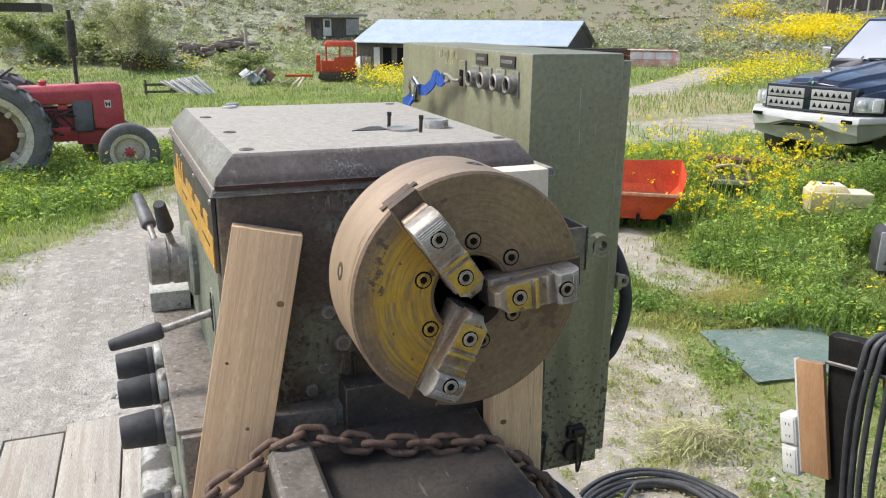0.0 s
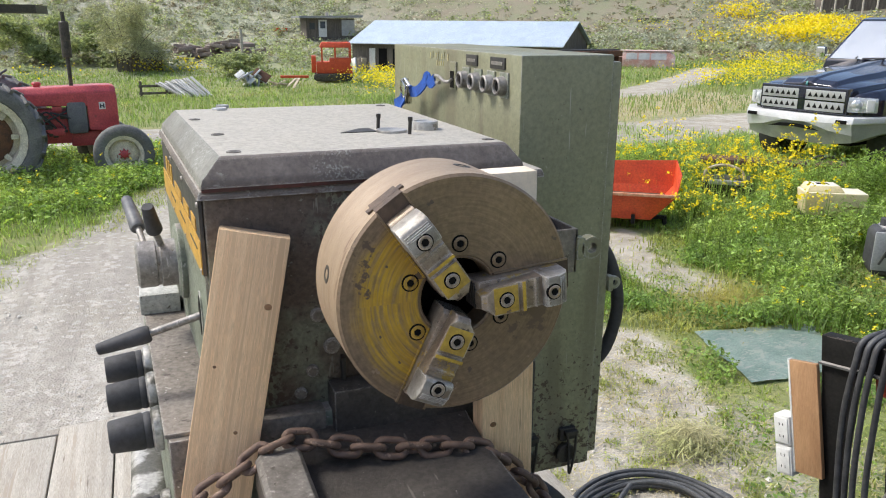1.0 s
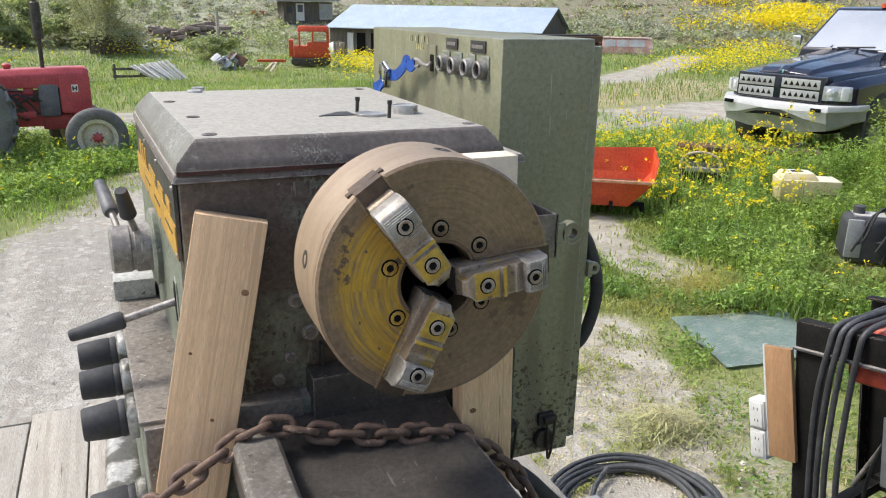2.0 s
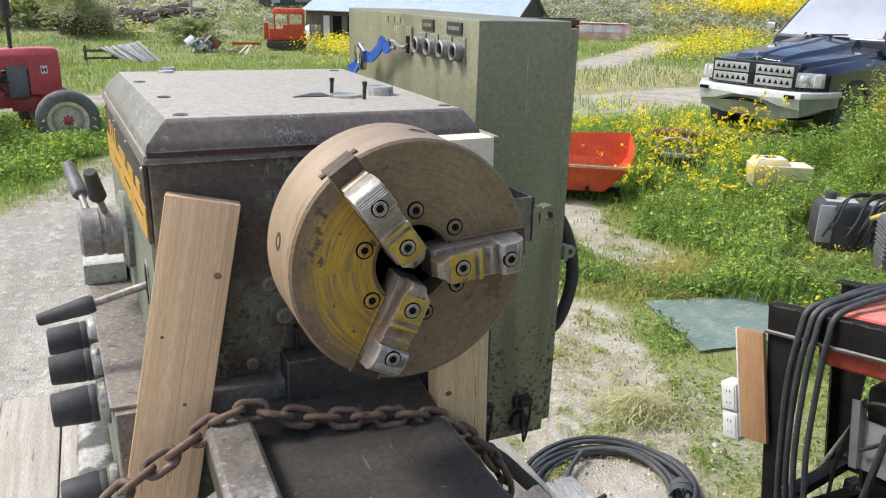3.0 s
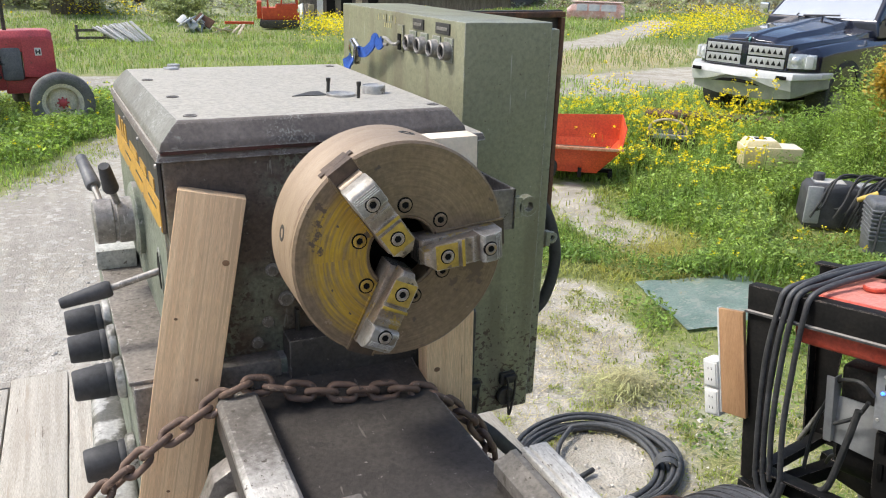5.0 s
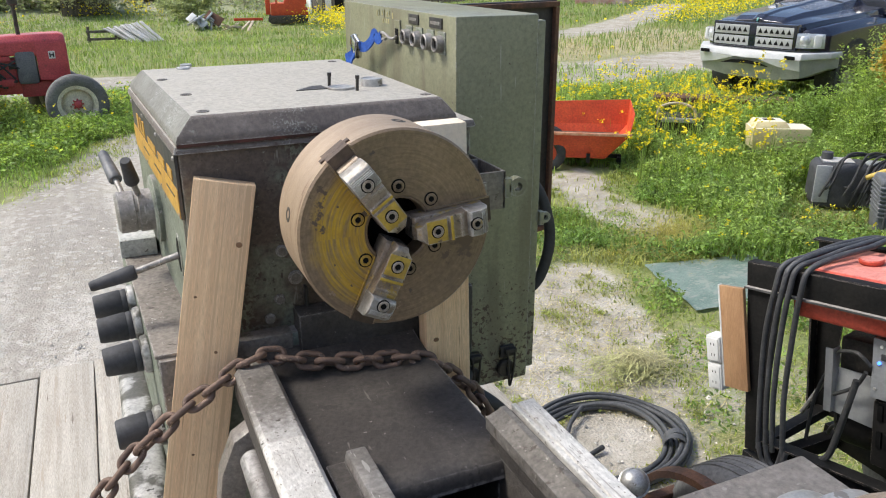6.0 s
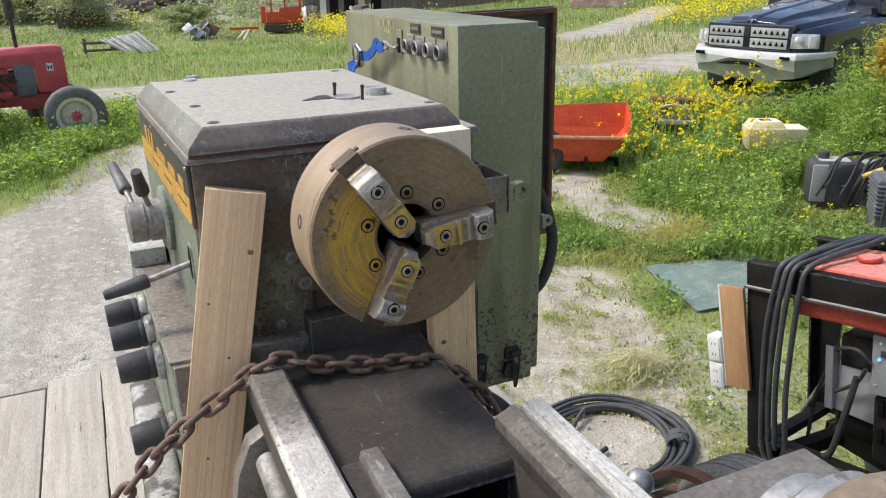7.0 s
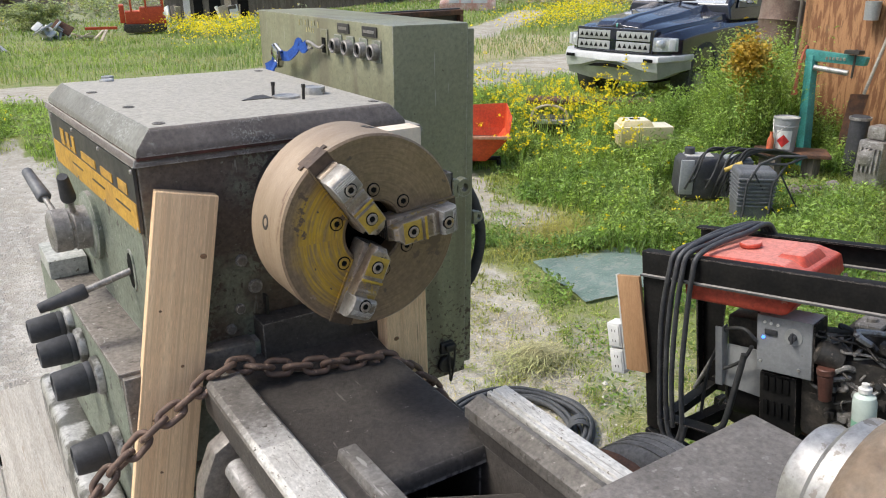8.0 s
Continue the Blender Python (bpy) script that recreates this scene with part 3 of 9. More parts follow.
rr_ = [0.0]
step = 0.09
while rr_[-1] < 1500:
    rr_.append(rr_[-1] + step)
    if rr_[-1] > 6:
        step *= 1.055
NA = 300
verts, faces, greens, straws = [], [], [], []
for i, r in enumerate(rr_):
    for k in range(NA):
        # finer steps in front, coarser behind
        u = k / NA * 2 - 1
        a = math.pi * (0.42 * u + 0.58 * u ** 3) + 0.35
        x, y = r * math.sin(a), r * math.cos(a)
        z = ground_z(x, y) + (0.012 * noise.noise((x * 3, y * 3, 0)) + 0.03 * noise.noise((x * 0.7, y * 0.7, 5)) * min(r / 6, 1))
        if r > 60:
            z += min((r - 60) / 40, 4) * (1.1 * noise.noise((x * 0.03, y * 0.03, 2)) + 0.35 * noise.noise((x * 0.12, y * 0.12, 4)))
        verts.append((x, y, z))
        greens.append(cover(x, y) if r < 60 else 1.0)
        straws.append(1 - fall(seg_dist(x, y, STRAW), 0.8, 3.0) if r < 40 else 0.0)
for i in range(len(rr_) - 1):
    for k in range(NA):
        a, b = i * NA + k, i * NA + (k + 1) % NA
        faces.append((a, a + NA, b + NA, b))
gme = bpy.data.meshes.new("ground")
gme.from_pydata(verts, [], faces)
att = gme.attributes.new("cover", "FLOAT", "POINT")
att.data.foreach_set("value", greens)
att = gme.attributes.new("straw", "FLOAT", "POINT")
att.data.foreach_set("value", straws)
gme.polygons.foreach_set("use_smooth", [True] * len(gme.polygons))
gme.update()

mg = bpy.data.materials.new("ground_gravel_and_grass")
mg.use_nodes = True
n_, l_ = mg.node_tree.nodes, mg.node_tree.links
geo = n_.new("ShaderNodeNewGeometry")


def g_noise(s, d=6.0, r=0.6):
    t = n_.new("ShaderNodeTexNoise")
    t.inputs["Scale"].default_value, t.inputs["Detail"].default_value, t.inputs["Roughness"].default_value = s, d, r
    l_.new(geo.outputs["Position"], t.inputs["Vector"])
    return t.outputs["Fac"]


def g_range(src, a, b, c=0.0, d=1.0):
    r = n_.new("ShaderNodeMapRange")
    r.inputs[1].default_value, r.inputs[2].default_value, r.inputs[3].default_value, r.inputs[4].default_value = a, b, c, d
    l_.new(src, r.inputs[0])
    return r.outputs[0]


def g_mix(f, a, b, mode="MIX"):
    x = n_.new("ShaderNodeMix")
    x.data_type, x.blend_type = "RGBA", mode
    for s, v in ((x.inputs[0], f), (x.inputs[6], a), (x.inputs[7], b)):
        if isinstance(v, (int, float)):
            s.default_value = v
        elif isinstance(v, tuple):
            s.default_value = (*v, 1)
        else:
            l_.new(v, s)
    return x.outputs[2]


def g_math(op, a, b):
    x = n_.new("ShaderNodeMath")
    x.operation = op
    for s, v in ((x.inputs[0], a), (x.inputs[1], b)):
        if isinstance(v, (int, float)):
            s.default_value = v
        else:
            l_.new(v, s)
    return x.outputs[0]


gravel = g_mix(g_range(g_noise(1.1), 0.38, 0.62), (0.54, 0.51, 0.455), (0.455, 0.425, 0.37))
gravel = g_mix(g_range(g_noise(7.0, 8, 0.7), 0.48, 0.64, 0, 0.65), gravel, (0.29, 0.255, 0.21))
gravel = g_mix(g_range(g_noise(0.6, 4, 0.5), 0.52, 0.6, 0, 0.45), gravel, (0.36, 0.325, 0.245))
# faint wheel tracks along the drive
tmap = n_.new("ShaderNodeMapping")
tmap.inputs["Rotation"].default_value, tmap.inputs["Scale"].default_value = (0, 0, 0.5), (2.4, 0.16, 1)
l_.new(geo.outputs["Position"], tmap.inputs["Vector"])
tno = n_.new("ShaderNodeTexNoise")
tno.inputs["Scale"].default_value, tno.inputs["Detail"].default_value = 1.2, 5.0
l_.new(tmap.outputs[0], tno.inputs["Vector"])
gravel = g_mix(g_range(tno.outputs["Fac"], 0.46, 0.60, 0, 0.7), gravel, (0.30, 0.272, 0.232))
gravel = g_mix(g_range(tno.outputs["Fac"], 0.30, 0.45, 0.5, 0), gravel, (0.49, 0.45, 0.39))
peb = n_.new("ShaderNodeTexVoronoi")
peb.inputs["Scale"].default_value = 24
l_.new(geo.outputs["Position"], peb.inputs["Vector"])
pebc = n_.new("ShaderNodeSeparateColor")
l_.new(peb.outputs["Color"], pebc.inputs[0])
gravel = g_mix(g_range(pebc.outputs[1], 0.78, 0.86, 0, 0.4), gravel, (0.25, 0.225, 0.19))
gravel = g_mix(g_range(pebc.outputs[2], 0.80, 0.86, 0, 0.5), gravel, (0.58, 0.555, 0.51))
gravel = g_mix(g_range(g_noise(18, 8, 0.75), 0.52, 0.62, 0, 0.5), gravel, (0.25, 0.225, 0.185))
# tan dirt beside the trailer
psep = n_.new("ShaderNodeSeparateXYZ")
l_.new(geo.outputs["Position"], psep.inputs[0])
vor = n_.new("ShaderNodeTexVoronoi")
vor.inputs["Scale"].default_value = 70
l_.new(geo.outputs["Position"], vor.inputs["Vector"])
stone = n_.new("ShaderNodeSeparateColor")
l_.new(vor.outputs["Color"], stone.inputs[0])
gravel = g_mix(g_range(stone.outputs[0], 0.4, 1.0, 0.0, 0.10), gravel, (0.28, 0.25, 0.22), "MIX")
gravel = g_mix(g_range(g_noise(3.2, 6, 0.65), 0.46, 0.62, 0.0, 0.5), gravel, (0.345, 0.320, 0.275))
gravel = g_mix(g_range(psep.outputs[0], 0.4, 1.4, 0, 0.82), gravel, g_mix(g_range(g_noise(3.5, 8, 0.7), 0.38, 0.6), (0.50, 0.465, 0.40), (0.33, 0.30, 0.24)))
rough_ = g_math("MULTIPLY", g_range(g_noise(1.4, 8, 0.75), 0.46, 0.60, 0, 0.6), g_range(psep.outputs[1], 8, 11, 0, 1))
gravel = g_mix(rough_, gravel, (0.27, 0.24, 0.185))
soil = g_mix(g_range(g_noise(2.3), 0.4, 0.6), (0.17, 0.22, 0.06), (0.25, 0.26, 0.10))
soil = g_mix(g_range(g_noise(0.5), 0.5, 0.62, 0, 0.45), soil, (0.28, 0.26, 0.12))
hillc = g_mix(g_range(g_noise(0.05), 0.42, 0.58), (0.31, 0.33, 0.21), (0.43, 0.40, 0.31))
hillc = g_mix(g_range(g_noise(0.35), 0.45, 0.6, 0, 0.7), hillc, (0.30, 0.31, 0.24))
hillc = g_mix(g_range(g_noise(1.6, 8, 0.75), 0.48, 0.58, 0, 0.75), hillc, (0.20, 0.21, 0.15))
hillc = g_mix(g_range(g_noise(0.9, 8, 0.75), 0.56, 0.64, 0, 0.7), hillc, (0.47, 0.44, 0.37))
hillc = g_mix(g_range(psep.outputs[0], 12, 30, 0, 0.9), hillc, g_mix(g_range(g_noise(0.3, 8, 0.75), 0.42, 0.6), (0.225, 0.190, 0.140), (0.195, 0.205, 0.115)))
dist = n_.new("ShaderNodeVectorMath")
dist.operation = "LENGTH"
l_.new(geo.outputs["Position"], dist.inputs[0])
soil = g_mix(g_range(dist.outputs["Value"], 45, 75), soil, hillc)
sa = n_.new("ShaderNodeAttribute")
sa.attribute_name = "straw"
soil = g_mix(g_range(sa.outputs["Fac"], 0.1, 0.7, 0, 0.85), soil, g_mix(g_range(g_noise(3), 0.4, 0.6), (0.46, 0.40, 0.26), (0.36, 0.33, 0.19)))
ca = n_.new("ShaderNodeAttribute")
ca.attribute_name = "cover"
f_ = g_range(g_math("ADD", ca.outputs["Fac"], g_math("MULTIPLY", g_math("SUBTRACT", g_noise(4.5, 8, 0.7), 0.5), 1.3)), 0.35, 0.65)
pg = n_["Principled BSDF"]
l_.new(g_mix(f_, gravel, soil), pg.inputs["Base Color"])
pg.inputs["Roughness"].default_value = 0.95
bm_ = n_.new("ShaderNodeBump")
bm_.inputs["Strength"].default_value, bm_.inputs["Distance"].default_value = 0.75, 0.035
l_.new(g_math("ADD", g_math("MULTIPLY", vor.outputs["Distance"], 0.25), g_noise(8, 8, 0.68)), bm_.inputs["Height"])
l_.new(bm_.outputs[0], pg.inputs["Normal"])
gme.materials.append(mg)
tagged(new("ground", gme), "gravel yard and grassy ground rising to a dry hillside", "ground", kind="structure")

# ---------- trailer with a plank deck ----------
DECK = 0.85
trailer = thing("flatbed_trailer", (0.1, 0.4, 0), "flatbed trailer with a weathered plank deck carrying the lathe", "trailer")
b = B()
for x in (-0.62, 0.72):
    box(b, x - 0.05, x + 0.05, -2.2, 2.6, DECK - 0.2, DECK - 0.045, 0.006)
for y in (-2.0, -1.0, 0.0, 1.0, 2.0, 2.55):
    box(b, -0.62, 0.72, y - 0.04, y + 0.04, DECK - 0.16, DECK - 0.05, 0.004)
part("chassis", b, M_FRAME, trailer)
x = -0.835
k = 0
while x < 0.86:
    b = B()
    far = 2.69 + (0.06 if k >= 2 else 0.0) + random.uniform(-0.008, 0.008)
    box(b, x, x + 0.181, -2.3, far, DECK - 0.042, DECK + random.uniform(-0.003, 0.003), 0.004)
    part("plank", b, M_DECK, trailer)
    x += 0.1865
    k += 1
b = B()
box(b, -1.3, -0.462, 2.70, 2.742, DECK - 0.05, DECK - 0.002, 0.004)
part("end_board", b, M_DECK, trailer)


def tyre(bm, r, w, rim, m, tread=0, seg=40):
    """A tyre round the local z axis, with lugs."""
    s = (r - rim)
    prof = [(rim, -w * 0.36), (rim + s * 0.15, -w * 0.47), (rim + s * 0.55, -w * 0.5), (r - s * 0.12, -w * 0.42), (r, -w * 0.28),
            (r, w * 0.28), (r - s * 0.12, w * 0.42), (rim + s * 0.55, w * 0.5), (rim + s * 0.15, w * 0.47), (rim, w * 0.36), (rim, -w * 0.36)]
    rev(bm, prof, (0, 0, 0), (0, 0, 1), seg, m)
    for i in range(tread):
        a = 2 * math.pi * i / tread
        for sgn in (-1, 1):
            t = Matrix.Rotation(a + (0.5 * 2 * math.pi / tread if sgn > 0 else 0), 4, "Z") @ Matrix.Translation((r + s * 0.03, 0, sgn * w * 0.22)) @ Matrix.Rotation(sgn * 0.6, 4, "X")
            box(bm, -s * 0.12, s * 0.10, -r * 0.035, r * 0.035, -w * 0.27, w * 0.27, 0, m @ t)


AXLE_X = Matrix.Rotation(radians(90), 4, "Y")
for y in (-0.62, 0.1):
    for sx in (-1, 1):
        wheel = None
        b = B()
        tyre(b, 0.345, 0.2, 0.2, Matrix.Translation((0.05 + sx * 1.0, y, 0.335)) @ AXLE_X, 0)
        tb = part("tyre", b, M_RUBBER, trailer)
        b = B()
        rev(b, [(0, -0.05), (0.11, -0.06), (0.15, -0.02), (0.2, -0.07), (0.205, 0.07), (0.2, 0.07), (0.14, 0.03), (0.06, 0.03), (0.05, 0.06), (0, 0.06)],
            m=Matrix.Translation((0.05 + sx * 1.0, y, 0.335)) @ AXLE_X)
        part("rim", b, M_CREAM, tb)
    b = B()
    cyl(b, (-0.93, y, 0.335), (1.03, y, 0.335), 0.035)
    part("axle", b, M_FRAME, trailer)
    b = B()
    box(b, -0.60, -0.56, y - 0.03, y + 0.03, 0.335, DECK - 0.2)
    box(b, 0.66, 0.70, y - 0.03, y + 0.03, 0.335, DECK - 0.2)
    part("axle_hanger", b, M_FRAME, trailer)

# ---------- lathe ----------
lathe = thing("metal_lathe", (0.2, 0.9, DECK), "large old green metal lathe with worn paint on a trailer", "lathe")
WAY_Y = 0.68                     # where the worn part of the front way begins
CX, CZ = 0.225, 1.935            # spindle axis, along y
# headstock: dark worn front, slightly narrower towards the back
b = B()
hexa(b, [(-0.022, 1.0, 1.66), (0.455, 1.0, 1.66), (0.455, 1.62, 1.66), (-0.05, 1.62, 1.66)],
     [(-0.022, 1.0, 2.012), (0.455, 1.0, 2.012), (0.455, 1.62, 2.012), (-0.05, 1.62, 2.012)], 0.008)
part("headstock_body", b, M_HEAD, lathe)
b = B()
hexa(b, [(-0.030, 0.989, 2.007), (0.462, 0.989, 2.007), (0.462, 1.63, 2.007), (-0.058, 1.63, 2.007)],
     [(-0.026, 0.994, 2.0207), (0.458, 0.994, 2.0207), (0.458, 1.626, 2.0207), (-0.054, 1.626, 2.0207)], 0.006)
part("gasket_ledge", b, M_COVER, lathe, "rounded worn ledge under the cover")
b = B()
hexa(b, [(-0.022, 0.9885, 2.018), (0.422, 0.9885, 2.018), (0.422, 1.598, 2.018), (-0.050, 1.598, 2.018)],
     [(-0.022, 0.9885, 2.0245), (0.422, 0.9885, 2.0245), (0.422, 1.598, 2.0245), (-0.050, 1.598, 2.0245)], 0.001)
part("seal_strip", b, M_SEAL, lathe, "dark red sealant line under the cover")
# cover: skirt, chamfer and flat top
b = B()
t = B()
lay = [(-0.024, 0.986, 0.424, 1.60, 2.023), (-0.021, 0.988, 0.421, 1.596, 2.034), (0.0, 1.0, 0.402, 1.575, 2.058), (0.004, 1.005, 0.398, 1.57, 2.061)]
prev = None
for x0, y0, x1, y1, z in lay:
    sk = -0.028
    ring = [t.verts.new(p) for p in ((x0, y0, z), (x1, y0, z), (x1, y1, z), (x0 + sk, y1, z))]
    if prev:
        for i in range(4):
            t.faces.new((prev[i], prev[(i + 1) % 4], ring[(i + 1) % 4], ring[i]))
    else:
        t.faces.new(ring[::-1])
    prev = ring
t.faces.new(prev)
bmesh.ops.recalc_face_normals(t, faces=t.faces)
bevel(t, 0.004, 2, 12)
join(b, t)
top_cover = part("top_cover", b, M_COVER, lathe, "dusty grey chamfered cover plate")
# left chamfer: skylight on it is put into a paler, chipped paint colour
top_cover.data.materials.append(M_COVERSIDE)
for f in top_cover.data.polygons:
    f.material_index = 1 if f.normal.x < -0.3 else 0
for sx, sy in ((0.024, 1.03), (0.385, 1.03), (0.02, 1.2), (0.0, 1.40), (0.37, 1.53)):
    b = B()
    rev(b, [(0.006, 0), (0.0095, 0), (0.0095, 0.001), (0.006, 0.0005)], (sx, sy, 2.0612), (sx, sy, 3), 20)
    cyl(b, (sx, sy, 2.0612), (sx, sy, 2.0617), 0.006, seg=16)
    part("screw_recess", b, M_BED, top_cover)
for dx, dy, r, h in ((0.276, 1.152, 0.024, 0.004), (0.336, 1.165, 0.020, 0.013), (0.055, 1.545, 0.014, 0.004), (0.064, 1.58, 0.012, 0.006)):
    b = B()
    rev(b, [(0, 0), (r, 0), (r, h * 0.85), (r * 0.97, h), (r * 0.88, h), (r * 0.86, h * 0.9), (0, h * 0.9)], (dx, dy, 2.061), (dx, dy, 3), 28)
    part("filler_cap", b, M_STEEL, top_cover, "grey metal filler cap")
for dx, dy in ((0.260, 1.172), (0.294, 1.118)):
    b = B()
    cyl(b, (dx, dy, 2.06), (dx + 0.001, dy, 2.083), 0.0028, seg=10)
    cyl(b, (dx + 0.001, dy, 2.081), (dx + 0.001, dy, 2.087), 0.0038, seg=10)
    part("stud", b, M_DARK, top_cover)
b = B()
prism(b, [(0.197, 1.158), (0.255, 1.157), (0.252, 1.20), (0.235, 1.198)], 2.0612, 2.0622)
part("oil_slot", b, M_DARK, top_cover)
# front face fittings
b = B()
box(b, 0.128, 0.44, 0.955, 1.0, 1.60, 1.735, 0.005)
part("front_apron", b, M_BED, lathe)
b = B()
box(b, -0.005, 0.118, 0.965, 1.0, 1.66, 1.705, 0.004)
part("front_pad", b, M_SADDLE, lathe)
for fx, fz, r in ((0.137, 1.786, 0.012), (0.118, 1.835, 0.010), (0.09, 1.72, 0.009), (0.108, 1.752, 0.009), (0.05, 1.86, 0.006)):
    b = B()
    rev(b, [(0, 0), (r, 0), (r, 0.004), (r * 0.8, 0.006), (0, 0.006)], (fx, 1.0, fz), (fx, 0, fz), 18)
    part("plug", b, M_GREYTOP, lathe)
b = B()
box(b, 0.148, 0.153, 0.985, 1.0, 1.735, 1.77, 0.001)
part("pin", b, M_DARK, lathe)
b = B()
rev(b, [(0, 0), (0.075, 0), (0.075, 0.02), (0.07, 0.03), (0.07, 0.16), (0, 0.16)], (CX, 1.0, CZ), (CX, 0, CZ), 48)
part("spindle_nose", b, M_DARK, lathe)

# chuck
R_, Y0, Y1 = 0.1365, 0.7465, 0.853
b = B()
rev(b, [(0.06, 0.106), (R_ - 0.003, 0.106), (R_, 0.103), (R_, 0.003)], (CX, Y0, CZ), (CX, 2, CZ), 96)
chuck = part("chuck", b, M_RIM, lathe, "large three-jaw chuck with an oxidised tan rim")
JAWS = (125, 5, 245)
b = B()
# face with bore, ring steps and jaw slots
rev(b, [(R_, 0.003), (R_ - 0.003, 0.0), (0.0475, 0.0), (0.0465, 0.0012), (0.0455, 0.0012), (0.045, 0.0), (0.0435, 0.0008), (0.0425, 0.004), (0.0415, 0.09), (0, 0.09)],
    (CX, Y0, CZ), (CX, 2, CZ), 96)
part("chuck_face", b, M_CHUCK, chuck, "brown oxidised chuck face")
b = B()
rev(b, [(0.0413, 0.0), (0.0413, 0.052), (0, 0.052)], (CX, Y0 + 0.028, CZ), (CX, 2, CZ), 40)
part("bore", b, M_HOLE, chuck)

def on_face(a, y=Y0):
    """Local x outwards along the radius, y across, z towards the viewer."""
    a = radians(a)
    u, n = Vector((math.cos(a), 0, math.sin(a))), Vector((0, -1, 0))
    s = n.cross(u)
    m = Matrix((u, s, n)).transposed().to_4x4()
    m.translation = (CX, y, CZ)
    return m


def jaw_block(bm, prof, half, m, tip=0.0, bev=0.0016):
    """A solid from an outline (radius, height) with a width; with tip its inner end narrows to a wedge."""
    t = B()
    x_in = min(x for x, z in prof)
    side = lambda x: half * (0.48 if tip and x < x_in + tip * 0.35 else 1.0)
    lo = [t.verts.new((x, -side(x), z)) for x, z in prof]
    hi = [t.verts.new((x, side(x), z)) for x, z in prof]
    t.faces.new(lo)
    t.faces.new(hi[::-1])
    for k in range(len(prof)):
        k2 = (k + 1) % len(prof)
        t.faces.new((lo[k], hi[k], hi[k2], lo[k2]))
    bmesh.ops.recalc_face_normals(t, faces=t.faces)
    bevel(t, bev, 2, 25)
    return join(bm, t, m)


for i, a in enumerate(JAWS):
    m = on_face(a)
    b = B()
    # slot: dark floor, two lips; brown boxes on the rim colour in the groove's shade
    box(b, 0.0415, R_ - 0.0004, -0.0178, 0.0178, -0.002, 0.0008, 0, m)
    box(b, R_ - 0.012, R_ + 0.0006, -0.0172, 0.0172, -0.030, 0.0006, 0, m)
    box(b, R_ - 0.012, R_ + 0.0008, -0.0235, 0.0235, -0.021, -0.012, 0, m)
    part("jaw_slot", b, M_SLOT, chuck)
    b = B()
    for sg in (-1, 1):
        box(b, 0.044, R_ - 0.001, sg * 0.0178 - 0.0012, sg * 0.0178 + 0.0012, -0.001, 0.0022, 0.0004, m)
    part("slot_lip", b, M_CHUCK, chuck)
    # master jaw in the slot, with scroll teeth on its inner end
    b = B()
    jaw_block(b, [(0.016, -0.020), (0.016, 0.010), (0.020, 0.014), (0.118, 0.014), (0.121, 0.010), (0.121, -0.004), (0.060, -0.004), (0.044, -0.020)], 0.0160, m, 0.0)
    jaw = part("jaw", b, M_JAW, chuck, "stepped steel jaw with yellow paint traces")
    for q in range(5):
        b = B()
        box(b, 0.0145, 0.0205, -0.0150, 0.0150, -0.016 + q * 0.0058, -0.0132 + q * 0.0058, 0.0006, m, 1)
        part("scroll_tooth", b, M_DARK, jaw)
    # top jaw: wedge-nosed pad, ridged middle
    b = B()
    jaw_block(b, [(0.014, 0.013), (0.0135, 0.033), (0.019, 0.0375), (0.026, 0.0385), (0.0555, 0.0385), (0.0565, 0.0365), (0.0585, 0.0365), (0.0595, 0.0395), (0.0635, 0.0395), (0.0645, 0.0360), (0.0760, 0.0352),
                  (0.0768, 0.0368), (0.0788, 0.0368), (0.0796, 0.0352), (0.088, 0.0350), (0.088, 0.013)], 0.0168, m, 0.022)
    part("jaw_body", b, M_JAW, jaw)
    b = B()
    jaw_block(b, [(0.026, 0.0380), (0.026, 0.0393), (0.0545, 0.0393), (0.0545, 0.0380)], 0.0150, m, 0.0, 0.0006)
    part("painted_pad", b, M_PADY, jaw)
    b = B()
    jaw_block(b, [(0.0596, 0.039), (0.0596, 0.0402), (0.0634, 0.0402), (0.0634, 0.039)], 0.0170, m, 0.0, 0.0004)
    part("painted_ridge", b, M_PADY, jaw)
    # raised outer block, ridged towards the rim
    b = B()
    jaw_block(b, [(0.086, 0.012), (0.0855, 0.040), (0.0885, 0.0440), (0.103, 0.0440), (0.114, 0.0385), (0.1185, 0.0300), (0.1185, 0.012)], 0.0178, m, 0.0, 0.0035)
    crown = part("jaw_crown", b, M_CROWN, jaw, "bright worn outer block")
    for q in range(7):
        x0, z0 = 0.1035 + q * 0.0020, 0.0438 - q * 0.00105 - 0.00030 * q * max(q - 3, 0)
        b = B()
        box(b, x0, x0 + 0.0011, -0.0150, 0.0150, z0 - 0.004, z0 + 0.0008, 0.0003, m, 1)
        part("serration", b, M_CROWN, crown)
    for x, z in ((0.0405, 0.0394), (0.0955, 0.0441)):
        b = B()
        cyl(b, (x, 0, z - 0.002), (x, 0, z + 0.0003), 0.0092, seg=24, m=m)
        part("screw_well", b, M_HOLE, jaw)
        b = B()
        rev(b, [(0.0, 0.0004), (0.0074, 0.0004), (0.0078, 0.0012), (0.0070, 0.0019), (0.0047, 0.0019), (0.0043, 0.0006)], seg=20, m=m @ Matrix.Translation((x, 0, z)))
        part("socket_screw", b, M_JAW, jaw)
        b = B()
        cyl(b, (x, 0, z + 0.0002), (x, 0, z + 0.0010), 0.0043, seg=6, m=m)
        part("screw_hex", b, M_HOLE, jaw)
